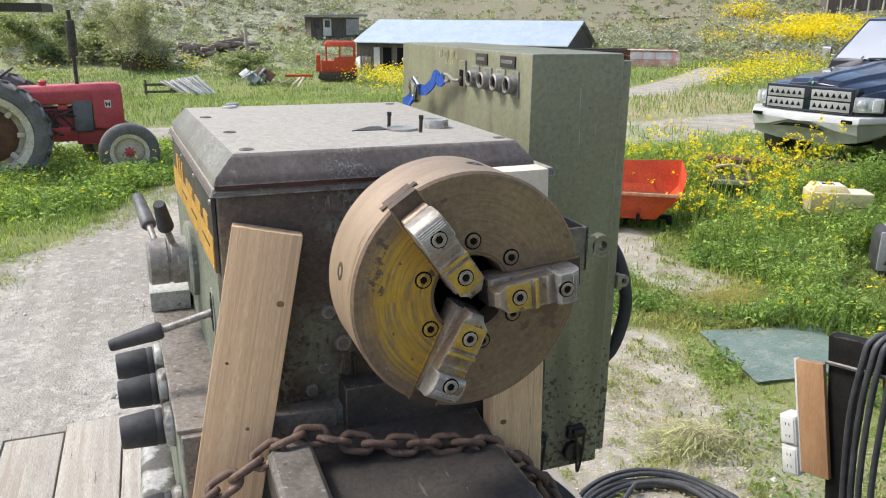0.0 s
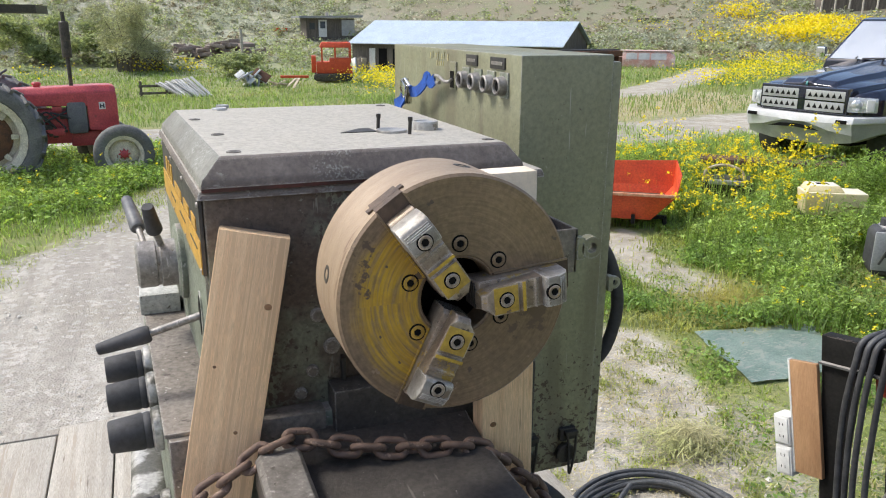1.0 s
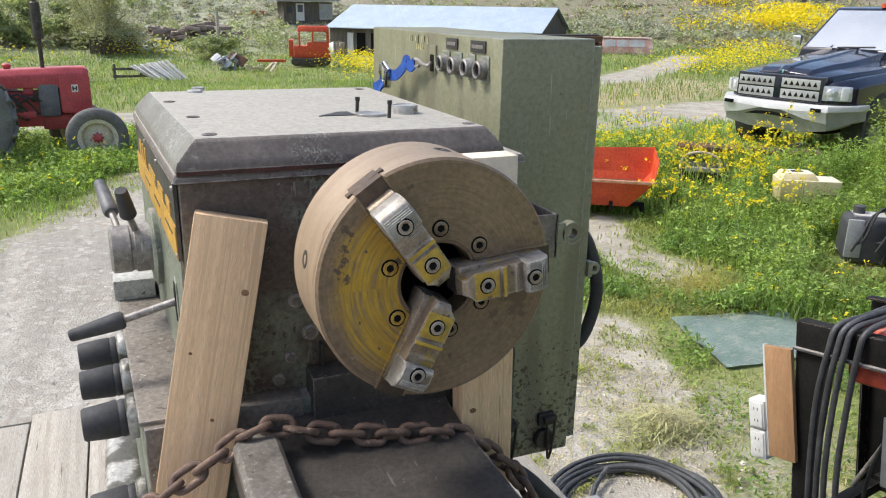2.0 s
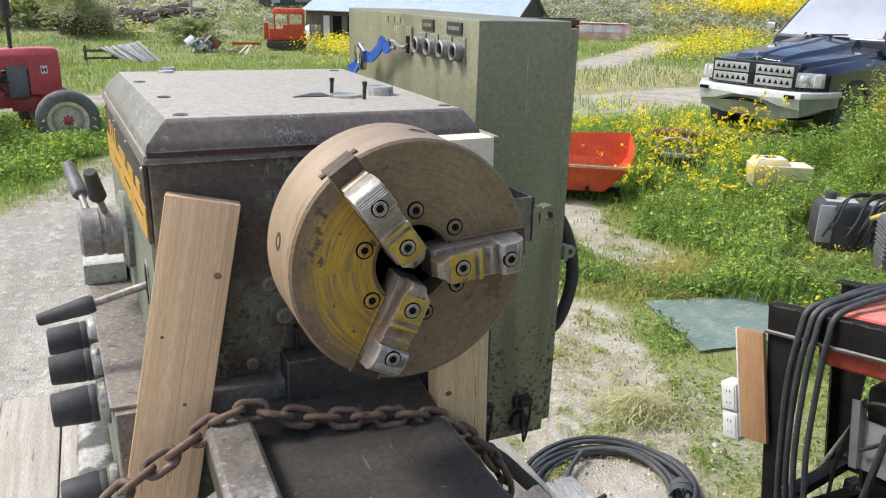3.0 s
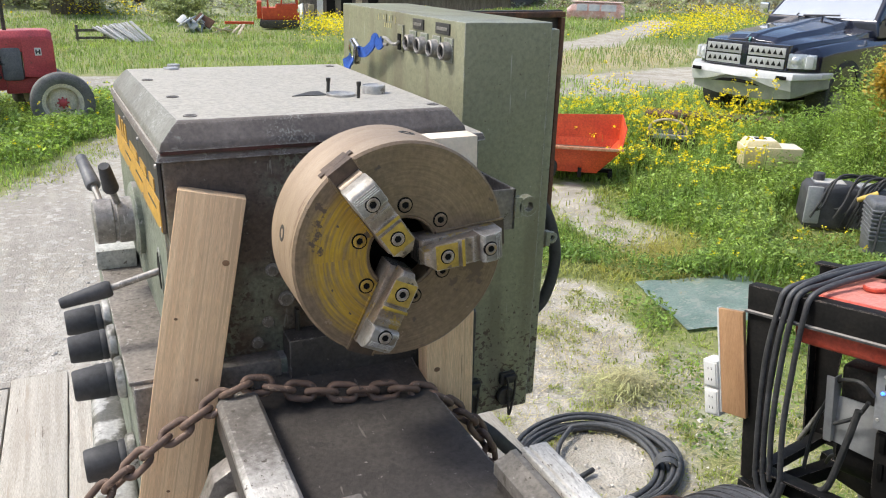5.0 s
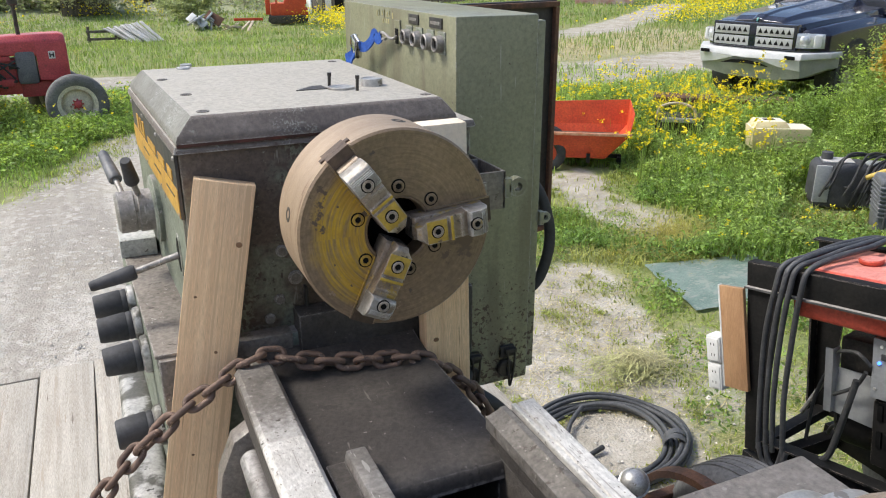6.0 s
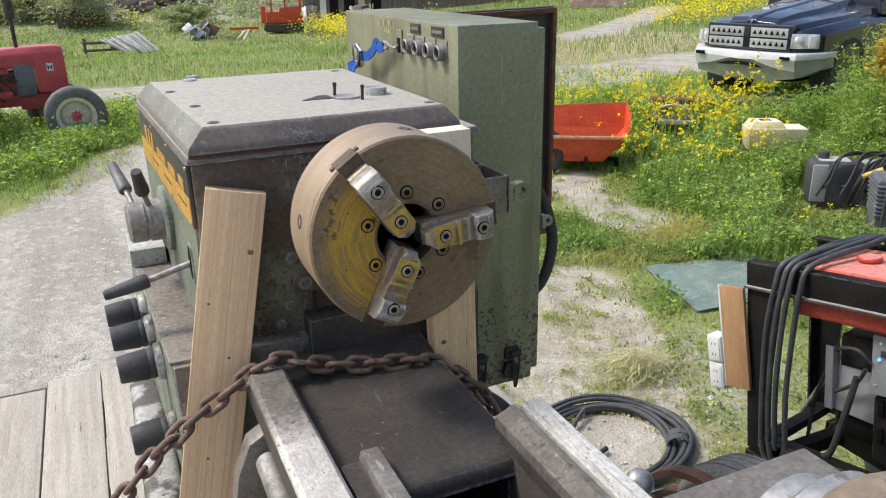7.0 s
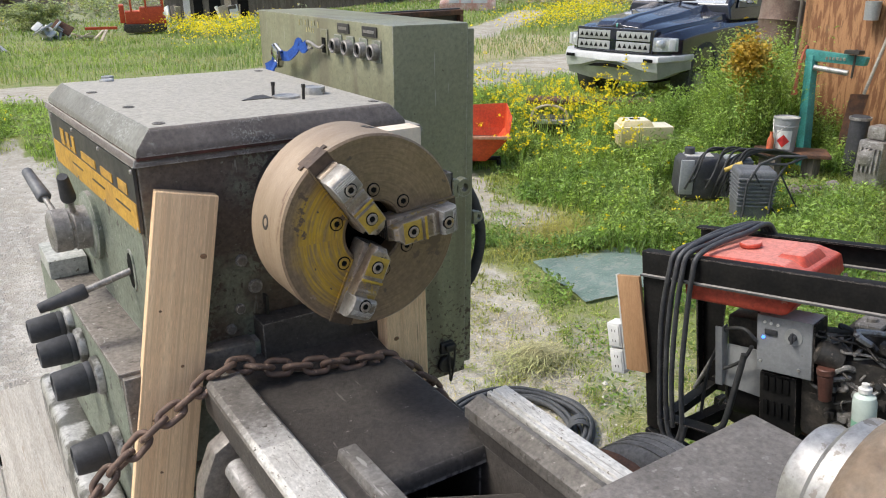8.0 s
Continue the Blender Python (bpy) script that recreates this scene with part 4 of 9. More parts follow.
for a in (38, 89, 159, 217, 284, 330):
    m = on_face(a)
    b = B()
    cyl(b, (0.060, 0, -0.001), (0.060, 0, 0.0006), 0.0098, seg=24, m=m)
    part("screw_well", b, M_HOLE, chuck)
    b = B()
    rev(b, [(0.0, 0.0008), (0.0078, 0.0008), (0.0080, 0.0014), (0.0072, 0.0020), (0.0046, 0.0020), (0.0042, 0.0010)], seg=20, m=m @ Matrix.Translation((0.060, 0, 0)))
    fs = part("face_screw", b, M_CHUCK, chuck, "socket-head screw")
    b = B()
    cyl(b, (0.060, 0, 0.0006), (0.060, 0, 0.0016), 0.0042, seg=6, m=m)
    part("screw_hex", b, M_HOLE, fs)
for a in (170, 80):
    m = Matrix.Translation((CX, (Y0 + Y1) / 2, CZ)) @ Matrix.Rotation(-radians(a), 4, "Y")
    b = B()
    rev(b, [(0.0105, 0), (0.009, 0.0006), (0.006, 0.0006), (0.005, -0.003), (0, -0.003)], (R_, 0, 0), (1, 0, 0), 18, m)
    part("key_socket", b, M_DARK, chuck)

# sign on the operator's side: black strip over a yellow strip, writing as bars
def on_side(y, z, d=0.0):
    """A point on the slightly turned side of the headstock."""
    return (-0.0225 - 0.0452 * (y - 1.0) - d, y, z)


def side_box(bm, y0, y1, z0, z1, d0, d1, bev=0.0):
    return hexa(bm, [on_side(y0, z0, d0), on_side(y1, z0, d0), on_side(y1, z1, d0), on_side(y0, z1, d0)],
                [on_side(y0, z0, d1), on_side(y1, z0, d1), on_side(y1, z1, d1), on_side(y0, z1, d1)], bev)


b = B()
side_box(b, 1.010, 1.612, 1.708, 2.008, -0.001, 0.0025)
part("side_panel", b, M_GREEN, lathe)
b = B()
side_box(b, 1.004, 1.585, 1.905, 2.004, 0.0, 0.0045)
sign = part("sign_plate", b, M_SIGNK, lathe, "black and yellow maker's sign plate")
b = B()
side_box(b, 1.006, 1.583, 1.907, 1.951, 0.0045, 0.006)
part("yellow_band", b, M_SIGNY, sign)
yy = 1.50
for w, h in ((0.028, 0.03), (0.006, 0.006), (0.022, 0.03), (0.006, 0.006), (0.022, 0.03), (0.03, 0), (0.1, 0.014), (0.02, 0), (0.07, 0.014), (0.02, 0), (0.05, 0.017)):
    if h:
        b = B()
        side_box(b, yy - w, yy, 1.956, 1.956 + h, 0.0045, 0.006)
        part("letter_bar", b, M_SIGNY, sign)
    yy -= w + 0.008
for i in range(3):
    b = B()
    side_box(b, 1.04 + i * 0.15, 1.12 + i * 0.15, 1.932, 1.935, 0.006, 0.0068)
    part("small_print_bar", b, M_SIGNK, sign)
for y in (1.012, 1.2, 1.39, 1.575):
    for z in (1.999, 1.911):
        b = B()
        p = on_side(y, z, 0.004)
        rev(b, [(0, 0), (0.004, 0), (0.003, 0.003), (0, 0.003)], p, (p[0] - 1, p[1], p[2]), 10)
        part("rivet", b, M_GREY, sign)
# shift hub with two levers
b = B()
rev(b, [(0, 0), (0.062, 0), (0.064, 0.004), (0.064, 0.012), (0.058, 0.016), (0, 0.016)], (-0.037, 1.335, 1.832), (-2, 1.25, 1.832), 40)
part("hub_flange", b, M_GREEN, lathe)
b = B()
rev(b, [(0, 0), (0.040, 0), (0.040, 0.027), (0.037, 0.029), (0.037, 0.033), (0.039, 0.035), (0.039, 0.062), (0.034, 0.066), (0, 0.066)], (-0.05, 1.335, 1.832), (-2, 1.26, 1.832), 36)
hub = part("shift_hub", b, M_GREY, lathe, "grey metal gear shift hub")
for p0, p1, g0, g1 in (((-0.098, 1.345, 1.852), (-0.109, 1.40, 1.882), (-0.108, 1.395, 1.879), (-0.124, 1.463, 1.918)),
                       ((-0.073, 1.325, 1.862), (-0.082, 1.285, 1.902), (-0.0815, 1.288, 1.899), (-0.089, 1.262, 1.946))):
    b = B()
    cyl(b, p0, p1, 0.0055)
    part("shift_lever", b, M_GREY, hub)
    b = B()
    L = (Vector(g1) - Vector(g0)).length
    rev(b, [(0, 0), (0.0115, 0), (0.0130, 0.003), (0.0130, 0.008), (0.0095, L - 0.002), (0.0085, L), (0, L)], g0, g1, 20)
    part("grip", b, M_DUSTYBLACK if p0[0] < -0.09 else M_BLACK, hub, "tapered plastic grip with a flat end")
# feed lever through a slotted hole
b = B()
for z in (1.802, 1.832):
    cyl(b, on_side(1.100, z), on_side(1.100, z, 0.0042), 0.0215, seg=24, bev=0.001)
side_box(b, 1.0785, 1.1215, 1.802, 1.832, 0.0, 0.0042)
slot = part("slot_flange", b, M_GREEN, lathe, "oval flange round the lever slot")
b = B()
for z in (1.802, 1.832):
    cyl(b, on_side(1.100, z), on_side(1.100, z, 0.0052), 0.0145, seg=24)
side_box(b, 1.0855, 1.1145, 1.802, 1.832, 0.0, 0.0052)
part("lever_slot", b, M_HOLE, slot)
b = B()
cyl(b, (-0.03, 1.105, 1.815), (-0.104, 1.105, 1.796), 0.0055)
lv = part("feed_lever", b, M_GREY, lathe, "steel lever with a tapered black grip")
b = B()
rev(b, [(0, 0), (0.0105, 0), (0.0125, 0.003), (0.0128, 0.012), (0.0085, 0.070), (0.0070, 0.073), (0, 0.073)], (-0.101, 1.105, 1.797), (-0.30, 1.100, 1.757), 20)
part("grip", b, M_BLACK, lv)
# gearbox below, with its flat dusty ledge
b = B()
hexa(b, [(-0.092, 0.972, 1.18), (0.30, 0.972, 1.18), (0.30, 1.60, 1.18), (-0.12, 1.60, 1.18)],
     [(-0.092, 0.972, 1.700), (0.30, 0.972, 1.700), (0.30, 1.60, 1.700), (-0.12, 1.60, 1.700)], 0.006)
part("gearbox_body", b, M_GREEN, lathe)
b = B()
hexa(b, [(-0.095, 0.968, 1.6995), (-0.015, 0.968, 1.6995), (-0.04, 1.52, 1.6995), (-0.118, 1.52, 1.6995)],
     [(-0.095, 0.968, 1.7065), (-0.015, 0.968, 1.7065), (-0.04, 1.52, 1.7065), (-0.118, 1.52, 1.7065)], 0.002)
part("ledge_plate", b, M_GREYTOP, lathe, "dusty grey ledge plate")
b = B()
box(b, -0.120, -0.050, 1.43, 1.56, 1.7067, 1.744, 0.003)
part("ledge_block", b, mat("pale_worn_block", (0.46, 0.46, 0.43), (0.33, 0.34, 0.31), 0.55, 0.1, 14, 110, 0.3, spot=((0.12, 0.10, 0.085), 30, 0.61), grain=1.2, edge=(0.5, 0.5, 0.48)), lathe, "pale worn block on the ledge")
b = B()
hexa(b, [(-0.090, 0.958, 1.60), (-0.02, 0.958, 1.60), (-0.02, 0.974, 1.60), (-0.090, 0.974, 1.60)],
     [(-0.090, 0.958, 1.70), (-0.02, 0.958, 1.70), (-0.02, 0.974, 1.70), (-0.090, 0.974, 1.70)], 0.003)
part("end_cover", b, M_GREYTOP, lathe)
for ky, kz, kr in ((1.322, 1.658, 0.92), (1.232, 1.648, 0.94), (1.118, 1.640, 1.0), (1.045, 1.541, 1.04)):
    fx = -0.0925 - 0.0446 * (ky - 0.972)
    b = B()
    rev(b, [(0, 0), (0.033 * kr, 0), (0.034 * kr, 0.003), (0.032 * kr, 0.011), (0.025 * kr, 0.015), (0, 0.015)], (fx, ky, kz), (fx - 1, ky - 0.04, kz - 0.02), 32)
    part("knob_flange", b, M_PAN, lathe, "worn bright metal flange")
    b = B()
    rev(b, [(0, 0.013), (0.026 * kr, 0.013), (0.0275 * kr, 0.016), (0.0275 * kr, 0.021), (0.026 * kr, 0.024), (0.0275 * kr, 0.027), (0.0240 * kr, 0.070), (0.0225 * kr, 0.073), (0.0205 * kr, 0.0735), (0.019 * kr, 0.071), (0, 0.071)],
        (fx, ky, kz), (fx - 1, ky - 0.04, kz - 0.02), 32)
    part("selector_knob", b, M_BLACK, lathe, "black tapered selector knob")
b = B()
box(b, -0.166, -0.10, 0.98, 1.60, 1.32, 1.438, 0.022, seg=4)
part("pan_rim", b, M_PAN, lathe, "rounded pan rim worn to bright metal")
# base under the headstock and the bed
b = B()
box(b, -0.06, 0.43, 0.90, 1.66, DECK, 1.18, 0.012)
part("base_cabinet", b, M_GREEN, lathe)
b = B()
box(b, 0.0, 0.40, -1.6, -1.1, DECK, 1.30, 0.012)
part("foot_cabinet", b, M_GREEN, lathe)
# bed: gap floor, sloping lip, opening, walls
b = B()
t = B()
prof = [(0.97, 1.676), (0.94, 1.667), (0.90, 1.660), (0.86, 1.657), (0.74, 1.655), (0.64, 1.654), (0.614, 1.653), (0.602, 1.650), (0.594, 1.645), (0.590, 1.638), (0.588, 1.628)]
rows = [[t.verts.new((x, y, z + (0.004 if x < 0.08 else 0))) for x in (0.062, 0.075, 0.19, 0.312, 0.325)] for y, z in prof]
for r0, r1 in zip(rows, rows[1:]):
    for i in range(4):
        t.faces.new((r0[i], r0[i + 1], r1[i + 1], r1[i]))
bot = [[t.verts.new((v.co.x, v.co.y, v.co.z - 0.008)) for v in r] for r in rows]
for r0, r1 in zip(bot, bot[1:]):
    for i in range(4):
        t.faces.new((r0[i], r1[i], r1[i + 1], r0[i + 1]))
for i in range(len(rows) - 1):
    for k in (0, 4):
        t.faces.new((rows[i][k], rows[i + 1][k], bot[i + 1][k], bot[i][k]))
for r, q in ((rows[0], bot[0]), (rows[-1], bot[-1])):
    for i in range(4):
        t.faces.new((r[i], r[i + 1], q[i + 1], q[i]))
join(b, t)
part("gap_floor", b, M_BED, lathe, "dark smooth gap casting")
b = B()
box(b, 0.024, 0.066, -1.9, 0.90, 1.40, 1.646, 0.004)
box(b, 0.308, 0.370, -1.9, 0.63, 1.36, 1.646, 0.004)
box(b, 0.05, 0.32, -1.9, -1.7, 1.30, 1.62, 0.004)
for y in (0.36, -0.1, -0.6):
    box(b, 0.06, 0.31, y - 0.03, y + 0.03, 1.40, 1.60, 0.01)
box(b, 0.06, 0.327, 0.74, 0.96, 1.36, 1.634, 0.01)
box(b, 0.06, 0.150, 0.61, 0.74, 1.36, 1.612, 0.01)
box(b, 0.3045, 0.330, 0.60, 0.75, 1.36, 1.630, 0.008)
part("bed_casting", b, M_BED, lathe)
b = B()
box(b, 0.066, 0.31, -1.7, 0.80, 1.36, 1.38, 0)
part("bed_bottom", b, M_DARK, lathe)
b = B()
prism(b, [(0.010, 1.645), (0.068, 1.645), (0.068, 1.686), (0.010, 1.686)], -0.900, 1.9, XZ, 0.0015)
part("way_body", b, M_BED, lathe)
b = B()
prism(b, [(0.0095, 1.686), (0.0685, 1.686), (0.0685, 1.692), (0.062, 1.700), (0.016, 1.700), (0.0095, 1.694)], -WAY_Y, 1.9, XZ, 0.001)
part("front_way", b, M_WAY, lathe, "scraped bright steel bed way")
b = B()
prism(b, [(0.0097, 1.686), (0.0683, 1.686), (0.0683, 1.692), (0.062, 1.6994), (0.016, 1.6994), (0.0097, 1.694)], -0.902, -WAY_Y, XZ, 0.001)
for v in b.verts:
    if v.co.y > 0.89:
        v.co.y += (v.co.x - 0.045) * 0.42
part("way_end", b, M_WAYEND, lathe, "darker unworn end of the bed way")
b = B()
prism(b, [(0.306, 1.645), (0.374, 1.645), (0.374, 1.687), (0.306, 1.687)], -0.630, 1.9, XZ, 0.001)
part("way_body", b, M_BED, lathe)
b = B()
prism(b, [(0.340, 1.687), (0.376, 1.687), (0.376, 1.700), (0.374, 1.702), (0.3505, 1.702), (0.3500, 1.6985), (0.3470, 1.6985), (0.3465, 1.702), (0.341, 1.702), (0.340, 1.701)], -0.632, 1.9, XZ, 0.0006)
part("rear_way", b, M_WAY, lathe, "bright steel rear bed way")
b = B()
prism(b, [(0.302, 1.672), (0.3335, 1.687), (0.3335, 1.6995), (0.3320, 1.7005), (0.3240, 1.7005), (0.3210, 1.6975), (0.302, 1.690)], -0.634, 1.9, XZ, 0.0006)
part("rear_way_shoulder", b, M_WAYOLD, lathe, "dull unworn shoulder of the rear way")
b = B()
box(b, 0.3335, 0.340, -1.9, 0.628, 1.6875, 1.6925, 0.0)
part("oil_groove", b, M_BED, lathe)
b = B()
box(b, 0.078, 0.104, -1.7, 0.640, 1.655, 1.674, 0.003)
part("inner_rail", b, M_BED, lathe)
b = B()
prism(b, [(0.102, 1.655), (0.140, 1.655), (0.134, 1.684), (0.108, 1.684)], -0.648, 1.7, XZ, 0.003)
part("inner_vee", b, M_GREY, lathe)
b = B()
cyl(b, (0.006, 0.762, 1.626), (0.006, -1.7, 1.626), 0.0170, bev=0.003)
part("feed_rod", b, M_GREY, lathe, "dull steel feed rod")
b = B()
prism(b, [(0.055, 1.662), (0.020, 1.655), (-0.012, 1.636), (-0.034, 1.585), (-0.060, 1.42), (-0.022, 1.42), (-0.004, 1.545), (0.012, 1.600), (0.055, 1.62)], -0.83, -0.795, XZ, 0.004)
part("bracket_arm", b, M_SADDLE, lathe)
b = B()
prism(b, [(0.165, 0.30), (0.3045, 0.30), (0.3045, 0.505), (0.165, 0.583)], 1.42, 1.624, None, 0.005)
box(b, 0.138, 0.170, 0.30, 0.600, 1.42, 1.628, 0.010)
part("cross_web", b, M_BED, lathe)
# saddle wing and tailstock
b = B()
box(b, 0.28, 0.605, -0.30, 0.381, 1.665, 1.705, 0.004)
part("saddle", b, M_SADDLE, lathe, "scratched grey saddle top")
b = B()
box(b, -0.01, 0.42, -0.80, -0.28, 1.701, 1.78, 0.01)
box(b, 0.12, 0.34, -0.72, -0.30, 1.78, 1.90, 0.02)
part("tailstock_base", b, M_GREYTOP, lathe)
b = B()
rev(b, [(0, 0.0), (0.034, 0.0), (0.040, 0.003), (0.042, 0.008), (0.042, 0.022), (0.052, 0.024), (0.058, 0.029), (0.060, 0.046)], (CX, 0.10, CZ), (CX, -1, CZ), 40)
rev(b, [(0.062, 0.046), (0.060, 0.048), (0.064, 0.050), (0.064, 0.075), (0, 0.075)], (CX, 0.10, CZ), (CX, -1, CZ), 40)
part("quill_collar", b, M_STEEL, lathe, "bright turned steel quill collar")
b = B()
rev(b, [(0, 0), (0.066, 0), (0.076, 0.012), (0.080, 0.1), (0.080, 0.6), (0.07, 0.62), (0, 0.62)], (CX, 0.056, CZ), (CX, -1, CZ), 40)
part("tailstock_barrel", b, M_TAIL, lathe, "brown cast tailstock barrel")

# ---------- electrical cabinet bolted beside the headstock ----------
cab = thing("electrical_cabinet", (0.6, 1.5, 1.41), "green painted steel electrical cabinet with push buttons", "cabinet")
CX0, CX1, CY0, CY1, CZ0, CZ1 = 0.502, 0.690, 1.163, 1.852, 1.388, 2.174
b = B()
box(b, CX0, CX1 - 0.012, CY0, CY1, CZ0, CZ1, 0.004)
part("cabinet_body", b, M_CAB, cab)
b = B()
box(b, CX1 - 0.012, CX1 + 0.006, CY0 + 0.003, CY1, CZ0 + 0.02, CZ1 - 0.012, 0.004)
part("flange", b, M_CAB, cab)
# mounting arms to the headstock
b = B()
box(b, 0.455, 0.505, 1.22, 1.27, 1.75, 1.80, 0.003)
box(b, 0.455, 0.505, 1.52, 1.57, 1.75, 1.80, 0.003)
part("mounting_arm", b, M_DARK, cab)
# swung-back door
dm = Matrix.Translation((CX1 + 0.008, CY1 - 0.004, 0)) @ Matrix.Rotation(math.atan2(0.13, 0.55), 4, "Z")
b = B()
box(b, 0.0, 0.540, 0.0, 0.024, CZ0 + 0.02, CZ1 - 0.02, 0.003, dm)
door = part("door", b, M_DARK, cab, "open cabinet door with a brown inner edge")
b = B()
for x0, x1, z0, z1 in ((0.004, 0.536, CZ1 - 0.040, CZ1 - 0.024), (0.520, 0.536, CZ0 + 0.03, CZ1 - 0.041), (0.004, 0.536, CZ0 + 0.024, CZ0 + 0.04)):
    box(b, x0, x1, -0.016, 0.0, z0, z1, 0.002, dm)
part("inner_edge", b, M_RUST, door)
# nameplates, selector and buttons on the side facing the headstock
for y, z, w in ((1.366, 2.157, 0.052), (1.252, 2.157, 0.06)):
    b = B()
    box(b, CX0 - 0.003, CX0, y - w / 2, y + w / 2, z - 0.010, z + 0.010, 0.001)
    pl = part("nameplate", b, M_SIGNK, cab, "small black nameplate")
    b = B()
    box(b, CX0 - 0.004, CX0 - 0.003, y - w / 2 + 0.008, y + w / 2 - 0.008, z - 0.003, z + 0.003)
    part("writing_bar", b, M_GREY, pl)
b = B()
box(b, CX0 - 0.004, CX0, 1.442, 1.474, 2.096, 2.150, 0.001)
part("switch_plate", b, M_CAB, cab)
b = B()
box(b, CX0 - 0.0055, CX0 - 0.004, 1.450, 1.467, 2.100, 2.132, 0.0)
part("switch_hole", b, M_HOLE, cab)
for y in (1.392, 1.336, 1.278, 1.224):
    b = B()
    box(b, CX0 - 0.003, CX0, y - 0.017, y + 0.017, 2.100, 2.143, 0.001)
    pl = part("legend_plate", b, M_GREEN, cab)
    b = B()
    rev(b, [(0.0, 0), (0.0165, 0), (0.0165, 0.006), (0.0155, 0.008), (0.0155, 0.014), (0.013, 0.016), (0.011, 0.015), (0.0105, 0.009), (0, 0.009)],
        (CX0 - 0.003, y, 2.120), (-1, y, 2.120), 28)
    bt = part("push_button", b, M_GREY, cab, "ring-guarded push button")
    b = B()
    rev(b, [(0, 0), (0.0104, 0), (0.0104, 0.0015), (0, 0.0015)], (CX0 - 0.0122, y, 2.120), (-1, y, 2.120), 20)
    part("button_cap", b, M_HOLE, bt)
# chalk writing, unreadable: small bars
for i in range(7):
    b = B()
    box(b, CX0 - 0.0012, CX0, 1.595 - i * 0.017, 1.592 - i * 0.017 + 0.003 * (i % 2), 2.150 + 0.002 * (i % 3), 2.163 + 0.003 * (i % 2), 0)
    part("chalk_mark", b, M_CHALK, cab)
for i in range(4):
    b = B()
    box(b, CX0 - 0.0012, CX0, 1.555 - i * 0.012, 1.552 - i * 0.012, 2.138, 2.148, 0)
    part("chalk_mark", b, M_CHALK, cab)
# latches low on the front, bracket and lug
for x in (0.540, 0.625):
    b = B()
    box(b, x - 0.018, x + 0.016, CY0 - 0.010, CY0, 1.452, 1.478, 0.003)
    cyl(b, (x - 0.004, CY0 - 0.013, 1.424), (x - 0.004, CY0, 1.424), 0.020, seg=24, bev=0.002)
    tube(b, smooth_path([(x - 0.006, CY0 - 0.017, 1.470), (x - 0.003, CY0 - 0.019, 1.43), (x + 0.001, CY0 - 0.016, 1.388), (x + 0.005, CY0 - 0.016, 1.388), (x + 0.010, CY0 - 0.019, 1.43), (x + 0.013, CY0 - 0.017, 1.470)], 6), 0.0026, 8)
    box(b, x - 0.010, x + 0.017, CY0 - 0.019, CY0 - 0.008, 1.464, 1.474, 0.002)
    part("latch", b, M_DARK, cab)
b = B()
box(b, 0.410, 0.500, 0.955, 0.962, 1.868, 1.935, 0.002)
box(b, 0.410, 0.500, 1.05, 1.056, 1.868, 1.935, 0.002)
box(b, 0.408, 0.414, 0.955, 1.056, 1.868, 1.935, 0.002)
box(b, 0.494, 0.500, 0.955, 1.163, 1.868, 1.935, 0.002)
box(b, 0.410, 0.500, 0.956, 1.163, 1.868, 1.874, 0.002)
brk = part("guard_bracket", b, M_SADDLE, cab, "open grey steel box bracket")
b = B()
box(b, 0.436, 0.462, 0.949, 0.955, 1.895, 1.921, 0.002)
cyl(b, (0.452, 0.942, 1.906), (0.452, 0.950, 1.906), 0.006, seg=12, bev=0.001)
part("bracket_bolt", b, M_GREY, brk)
t = B()
b = B()
rev(b, [(0.008, 0), (0.017, 0), (0.017, 0.016), (0.008, 0.016), (0.008, 0)], (0.522, 0.95, 1.905), (0.522, 2, 1.905), 20)
box(b, 0.497, 0.510, 0.95, 0.966, 1.888, 1.922, 0.002)
part("hinge_lug", b, M_CAB, brk)
b = B()
box(b, 0.696, 0.706, CY0 - 0.004, CY0 + 0.012, 1.745, 1.775, 0.002)
rev(b, [(0.006, 0), (0.012, 0), (0.012, 0.008), (0.006, 0.008), (0.006, 0)], (0.712, CY0, 1.76), (0.712, 2, 1.76), 16)
part("cable_lug", b, M_CAB, cab)

# black cable looping from the cabinet's open side
b = B()
tube(b, smooth_path([(0.70, 1.26, 1.83), (0.735, 1.24, 1.80), (0.760, 1.23, 1.73), (0.765, 1.23, 1.66), (0.745, 1.24, 1.58), (0.70, 1.26, 1.535)], 10), 0.0125, 12)
single("power_cable", b, M_RUBBER, "thick black cable looping out of the cabinet's open side", "cable")
# second lead from under the cabinet down to the coil
b = B()
tube(b, smooth_path([(0.56, 1.2, 1.42), (0.50, 1.10, 1.44), (0.55, 1.05, 1.40), (0.70, 1.10, 1.20), (0.95, 1.4, 0.7), (1.3, 1.9, 0.2), (1.65, 2.35, 0.02), (1.9, 2.45, 0.02)], 10), 0.013, 10)
single("supply_cable", b, M_RUBBER, "black supply cable hanging from the cabinet to the ground", "cable")

# blue ratchet strap hooked into the switch opening
strap = thing("ratchet_strap", (0.5, 1.65, 2.07), "blue ratchet strap with a chrome buckle hooked on the cabinet", "strap")


